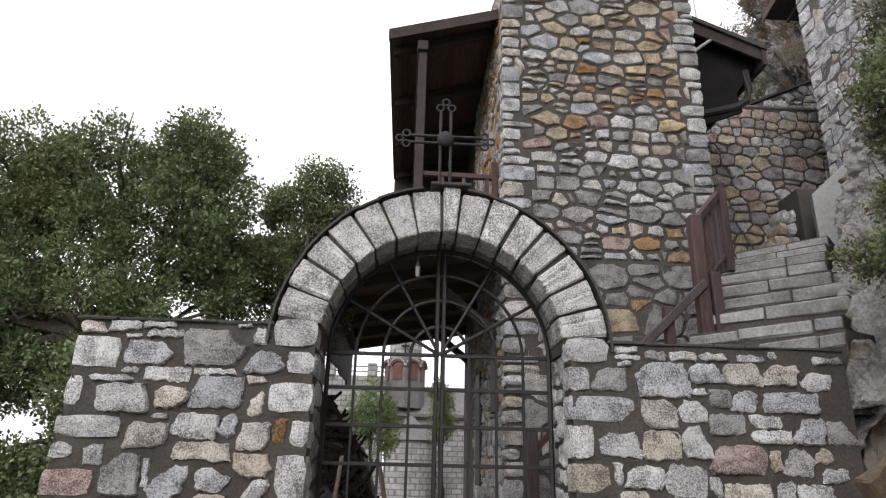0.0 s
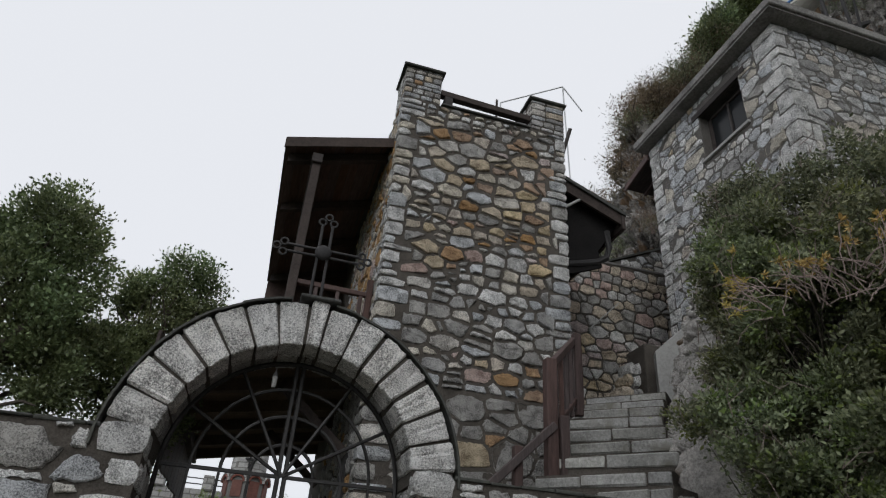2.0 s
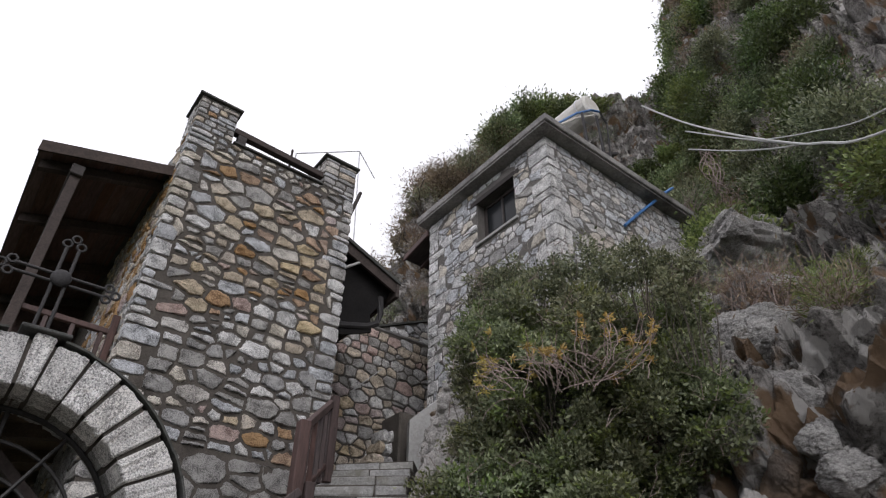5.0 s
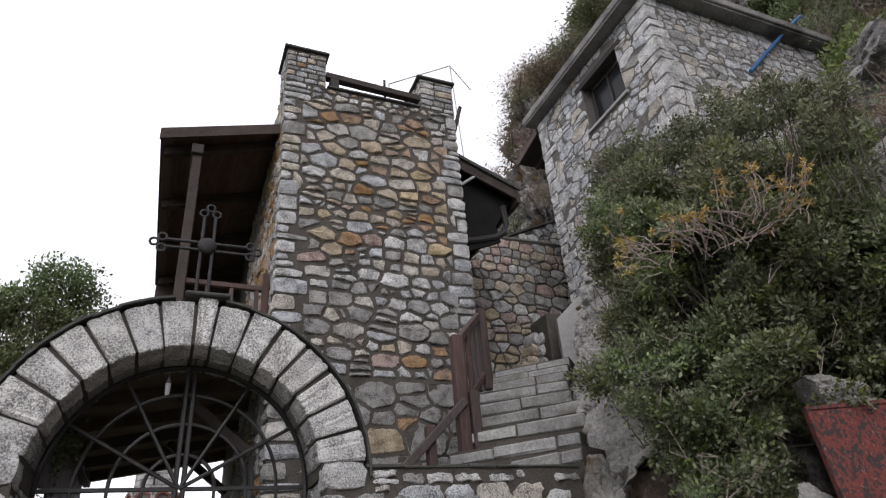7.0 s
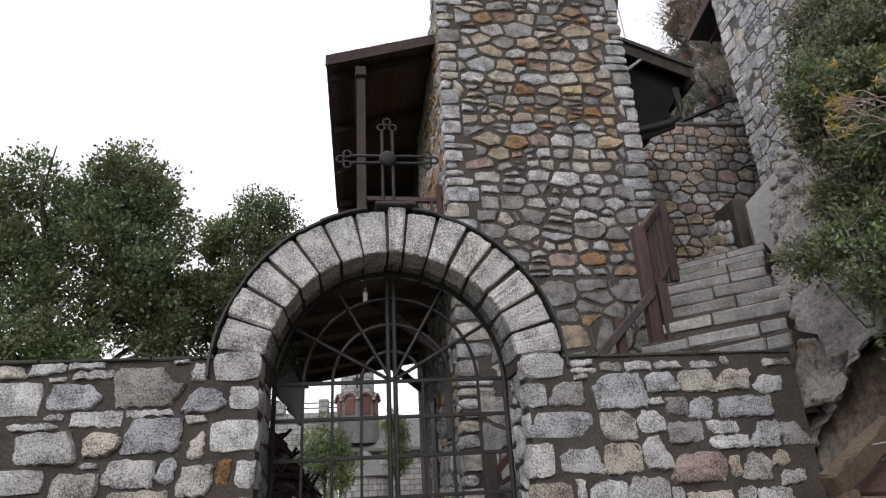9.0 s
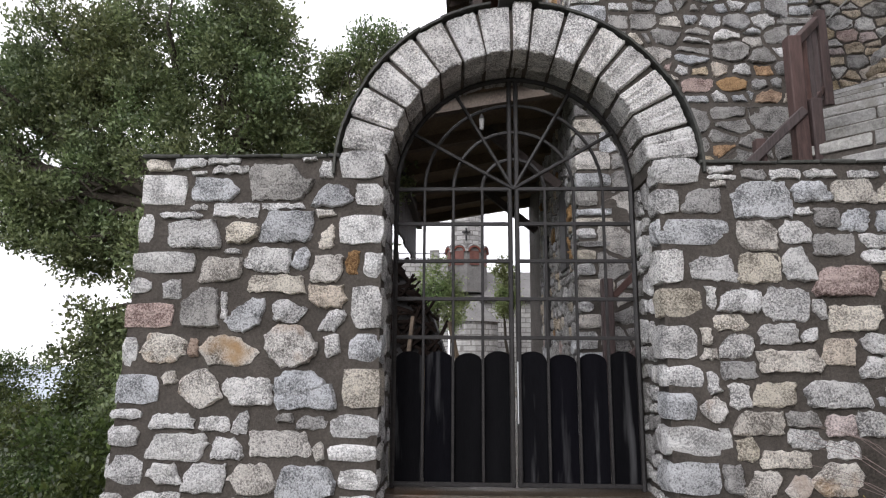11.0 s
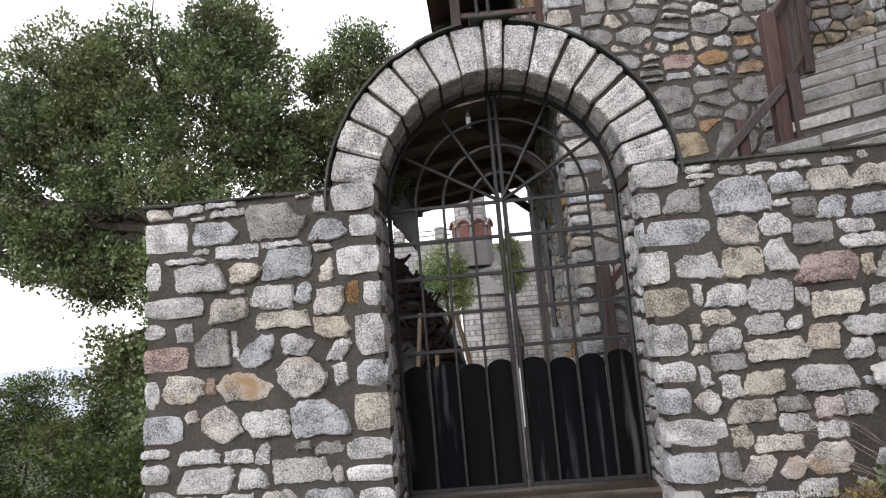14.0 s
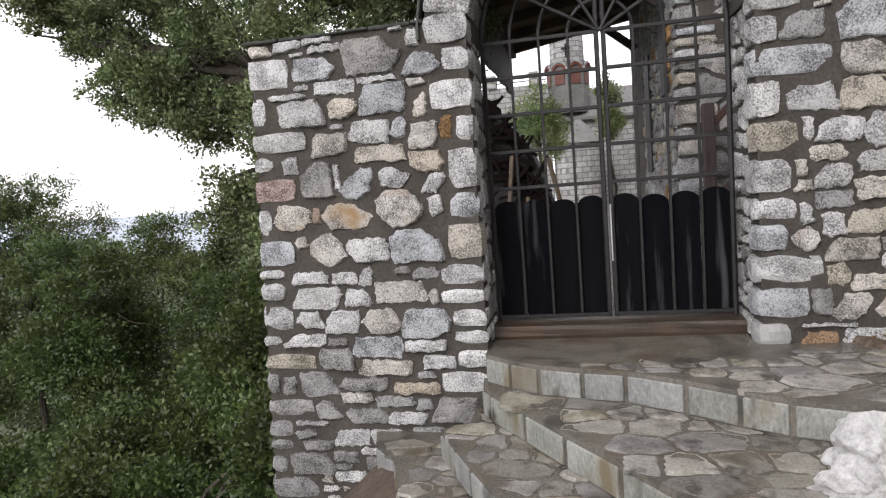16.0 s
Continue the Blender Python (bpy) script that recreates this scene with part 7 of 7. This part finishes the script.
EAST_UPPER = [
    (2.28, 1.36, 0.18, 0.15, "s"), (1.35, 1.24, 0.23, 0.14, "s"), (1.61, 1.24, 0.22, 0.17, "s"), (1.82, 1.27, 0.16, 0.21, "w"), (2.08, 1.18, 0.32, 0.18, "r"), (1.33, 1.09, 0.04, 0.13, "s"), (1.49, 1.06, 0.22, 0.12, "s"), (1.75, 1.05, 0.23, 0.19, "s"),
    (1.93, 1.02, 0.07, 0.12, "s"), (2.1, 0.96, 0.29, 0.14, "s"), (1.12, 0.83, 0.25, 0.2, "J"), (1.42, 0.94, 0.19, 0.08, "m"), (1.3, 0.87, 0.06, 0.11, "e"), (1.67, 0.88, 0.23, 0.1, "s"), (1.86, 0.87, 0.08, 0.07, "s"), (1.47, 0.81, 0.23, 0.12, "s"),
    (2, 0.78, 0.18, 0.13, "c"), (1.31, 0.76, 0.1, 0.06, "s"), (1.72, 0.71, 0.35, 0.15, "s"), (1.14, 0.65, 0.27, 0.14, "J"), (1.32, 0.61, 0.09, 0.12, "s"), (1.44, 0.68, 0.21, 0.09, "d"), (1.44, 0.54, 0.13, 0.13, "s"),
]
EAST_LOWER = [
    (1.64, 0.55, 0.22, 0.14, "e"), (1.97, 0.58, 0.32, 0.2, "s"), (1.11, 0.49, 0.22, 0.16, "K"), (1.32, 0.47, 0.16, 0.13, "m"), (1.79, 0.43, 0.18, 0.1, "d"), (1.96, 0.39, 0.18, 0.11, "r"), (2.14, 0.4, 0.15, 0.13, "s"), (1.54, 0.39, 0.26, 0.14, "e"),
    (1.22, 0.3, 0.37, 0.17, "J"), (1.47, 0.27, 0.1, 0.15, "s"), (1.79, 0.3, 0.19, 0.14, "s"), (1.97, 0.27, 0.17, 0.1, "s"), (1.67, 0.23, 0.25, 0.13, "e"), (1.18, 0.11, 0.28, 0.18, "K"), (1.39, 0.11, 0.1, 0.15, "d"), (1.55, 0.07, 0.2, 0.17, "s"),
    (1.72, 0.07, 0.14, 0.12, "m"), (1.94, 0.12, 0.24, 0.17, "m"), (1.12, -0.08, 0.2, 0.15, "A"), (1.42, -0.01, 0.28, 0.03, "s"), (1.37, -0.11, 0.17, 0.09, "o"), (1.61, -0.1, 0.22, 0.11, "s"), (1.83, -0.04, 0.22, 0.1, "s"),
]
EAST_END = [
    (2.41, 1.69, 0.22, 0.12, "e"), (2.64, 1.65, 0.19, 0.11, "s"), (2.46, 1.52, 0.34, 0.13, "b"), (2.31, 1.34, 0.24, 0.16, "s"), (2.56, 1.35, 0.16, 0.15, "b"), (2.47, 1.16, 0.18, 0.15, "s"), (2.6, 1.21, 0.13, 0.08, "c"), (2.31, 1.17, 0.06, 0.11, "c"),
    (2.35, 0.99, 0.11, 0.11, "s"), (2.53, 0.94, 0.22, 0.18, "s"), (2.25, 0.83, 0.23, 0.11, "w"), (2.48, 0.79, 0.16, 0.17, "s"), (2.18, 0.69, 0.15, 0.12, "s"), (2.34, 0.66, 0.1, 0.07, "d"), (2.67, 1.09, 0.15, 0.07, "s"), (2.75, 1.34, 0.17, 0.13, "d"),
    (2.74, 1.79, 0.17, 0.03, "s"),
]
KINDS = {"s": (STONE, STONE, STONE, STONE_BEIGE), "w": (STONE_PALE,), "b": (STONE_BLUE,), "d": (STONE_DARK,), "e": (STONE_BEIGE,), "c": (STONE_OCHRE,), "o": (STONE_ORANGE,), "r": (STONE_RED,), "m": (STONE_RIM,),
         "Q": (STONE, STONE_PALE), "U": (STONE_BLUE,), "R": (STONE_RED,), "Y": (STONE_BEIGE,), "D": (STONE_DARK,), "J": (STONE, STONE_PALE), "K": (STONE_BLUE,), "L": (STONE_BEIGE,), "A": (CONCRETE,)}


def apart(stones):
    """Takes the overlap out of neighbouring stones: both give way along the narrower side."""
    b = [[u - w / 2 - 0.007, u + w / 2 + 0.007, v - h / 2 - 0.006, v + h / 2 + 0.006, k] for u, v, w, h, k in stones]
    for i, p in enumerate(b):
        for q in b[i + 1:]:
            du, dv = min(p[1], q[1]) - max(p[0], q[0]), min(p[3], q[3]) - max(p[2], q[2])
            if du > -0.012 and dv > -0.012:
                if du < dv:
                    lo, hi = (p, q) if p[0] + p[1] < q[0] + q[1] else (q, p)
                    lo[1], hi[0] = lo[1] - du / 2 - 0.006, hi[0] + du / 2 + 0.006
                else:
                    lo, hi = (p, q) if p[2] + p[3] < q[2] + q[3] else (q, p)
                    lo[3], hi[2] = lo[3] - dv / 2 - 0.006, hi[2] + dv / 2 + 0.006
    return [p for p in b if p[1] - p[0] > 0.025 and p[3] - p[2] > 0.014]


def fieldstone(x0, x1, z0, z1, rng, round_=False):
    """The outline of a rubble stone: a box with its corners knocked off and its sides askew."""
    w, h = x1 - x0, z1 - z0
    m = min(w, h)
    lean = rng.uniform(-0.22, 0.22) * m
    out = []
    for x, y, dx, dy in ((x0, z0, 1, 1), (x1, z0, -1, 1), (x1, z1, -1, -1), (x0, z1, 1, -1)):
        big = 0.36 if round_ else rng.choice((0.04, 0.06, 0.10, 0.16, 0.26, 0.44))
        cx, cy = (m * big * rng.uniform(0.6, 1.25) for _ in "xy")
        x += lean * (1 if dy < 0 else -1) * (1 if lean * dx > 0 else 0.3)
        y += dy * h * rng.choice((0, 0, 0.04, 0.10)) * rng.random()
        a, b = (x, y + dy * cy), (x + dx * cx, y)
        out += [a, b] if dx * dy > 0 else [b, a]
    return out


def wall_stones(stones, filler, parent, seed, west):
    """Lays the walls' stones: fieldstones on the face, blocks with depth at the corners, filler where nothing lies yet."""
    rng = random.Random(seed)
    boxes = apart(stones)
    off = Vector(root_of(parent).location)
    for x0, x1, z0, z1, k in boxes:
        mat = rng.choice((STONE_DARK, STONE_DARK, STONE) if k == "s" and z1 < -0.12 and west else KINDS[k])
        if k.isupper():
            deep = rng.uniform(0.13, 0.24)
            if k in "QURYD":
                x0 = WEST((z0 + z1) / 2) - 0.012
            elif west:
                x1 = -0.508
            else:
                x0 = 1.043
            part("quoin", rough_block(x0, x1, GY - rng.uniform(0.012, 0.026), GY + deep, z0 + 0.002, z1 - 0.002, rng, 0.016, 0.007), mat, parent)
        else:
            lay([fieldstone(x0, x1, z0, z1, rng, k == "m")], (0, GY, 0), (1, 0, 0), (0, 0, 1), parent, lambda u, v, r: mat, proud=0.02, seed=rng.randrange(9999))
    spare = [p for p in filler if not any(min(q[0] for q in p) < b[1] and max(q[0] for q in p) > b[0] and min(q[1] for q in p) < b[3] and max(q[1] for q in p) > b[2] for b in boxes)]
    lay(spare, (0, GY, 0), (1, 0, 0), (0, 0, 1), parent, pick_gate, proud=0.018, seed=seed)


wall_stones(WEST_TOP + WEST_UPPER + WEST_MIDDLE + WEST_SILL + WEST_LOWER + WEST_FOOT, rubble(-2.05, -0.6, -1.6, WALL_TOP - 0.01, 0.10, 1.3, 0.012, seed=3), wall_west, 12, True)
wall_stones(EAST_TOP + EAST_UPPER + EAST_LOWER + EAST_END, rubble(1.2, 2.84, -0.2, WALL_TOP - 0.06, 0.12, 1.25, 0.012, seed=47), wall_east, 13, False)
# jambs and ends, about half their stones in the darker kind
jl = rubble(-GB, -GY - 0.17, -0.13, ACZ, 0.16, 1.2, 0.014, seed=7)
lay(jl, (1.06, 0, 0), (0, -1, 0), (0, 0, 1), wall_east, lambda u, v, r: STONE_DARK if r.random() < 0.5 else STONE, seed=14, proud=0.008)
jr = rubble(GY + 0.15, GB, -0.13, ACZ, 0.16, 1.2, 0.014, seed=8)
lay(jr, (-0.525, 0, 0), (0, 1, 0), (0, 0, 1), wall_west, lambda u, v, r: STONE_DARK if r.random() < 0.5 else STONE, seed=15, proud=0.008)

row_t = lambda v: 0.138 if v > 4.6 else 0.158
tf = polygonal(TX0 + 0.02, TX1 - 0.02, 3.28, 7.33, row_t, 1.5, 0.024, seed=16, blocks=tqa + tqb)
lay(tf, (0, TY + 0.012, 0), (1, 0, 0), (0, 0, 1), tower, pick_tower, proud=0.02, seed=17, near=lambda p: abs(p[0][1] - 5.3))
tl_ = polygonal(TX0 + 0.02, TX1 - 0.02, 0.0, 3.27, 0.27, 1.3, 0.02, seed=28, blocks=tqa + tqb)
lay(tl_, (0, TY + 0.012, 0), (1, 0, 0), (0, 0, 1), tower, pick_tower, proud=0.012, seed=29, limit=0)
ts = polygonal(-9.6, -TY - 0.02, 0.0, 7.33, 0.15, 1.4, 0.016, seed=18, blocks=[(-b[1], -b[0], b[2], b[3]) for b in tsa])
lay(ts, (TX0 + 0.012, 0, 0), (0, -1, 0), (0, 0, 1), tower, pick_tower, proud=0.02, seed=19, limit=0)
te = polygonal(TY + 0.02, 9.0, 2.0, 7.33, 0.15, 1.4, 0.016, seed=20, blocks=tsb)
lay(te, (TX1 - 0.012, 0, 0), (0, 1, 0), (0, 0, 1), tower, pick_tower, proud=0.02, seed=21, limit=0)

hs_ = polygonal(HX0 + 0.02, HX1, 3.9, HZ1 - 0.03, 0.155, 1.45, 0.014, seed=22, blocks=hqa)
lay(hs_, (0, HY0 + 0.012, 0), (1, 0, 0), (0, 0, 1), house, pick_house, proud=0.009, seed=23, limit=200)
hw = polygonal(-HY1, -HY0 - 0.02, 3.9, HZ1 - 0.03, 0.155, 1.45, 0.014, seed=24, blocks=[(-b[1], -b[0], b[2], b[3]) for b in hsa + hsb] + [(-WY1, -WY0, WZ0, WZ1)], keep=lambda u, v: not (-WY1 - 0.05 < u < -WY0 + 0.05 and WZ0 - 0.07 < v < WZ1 + 0.1))
hw = [p for p in hw if not (max(q[0] for q in p) > -WY1 + 0.015 and min(q[0] for q in p) < -WY0 - 0.015 and max(q[1] for q in p) > WZ0 - 0.04 and min(q[1] for q in p) < WZ1 + 0.09)]
lay(hw, (HX0 + 0.012, 0, 0), (0, -1, 0), (0, 0, 1), house, pick_house, proud=0.009, seed=25, limit=200)

tt = polygonal(3.45, 6.8, 3.0, 6.8, 0.20, 1.35, 0.016, seed=26)
uw = polygonal(5.55, 6.84, 6.88, 7.5, 0.16, 1.3, 0.012, seed=36, keep=lambda u, v: v < 6.80 + (u - 5.5) * 0.49)
lay(uw, (0, 8.86, 0), (1, 0, 0), (0, 0, 1), tw, pick_house, proud=0.02, seed=37)
lay(tt, (0, 8.8, 0), (1, 0, 0), (0, 0, 1), tw, lambda u, v, r: r.choice((STONE_OCHRE, STONE_OCHRE, STONE_RED, STONE, STONE_DARK)), proud=0.02, seed=27, limit=200)
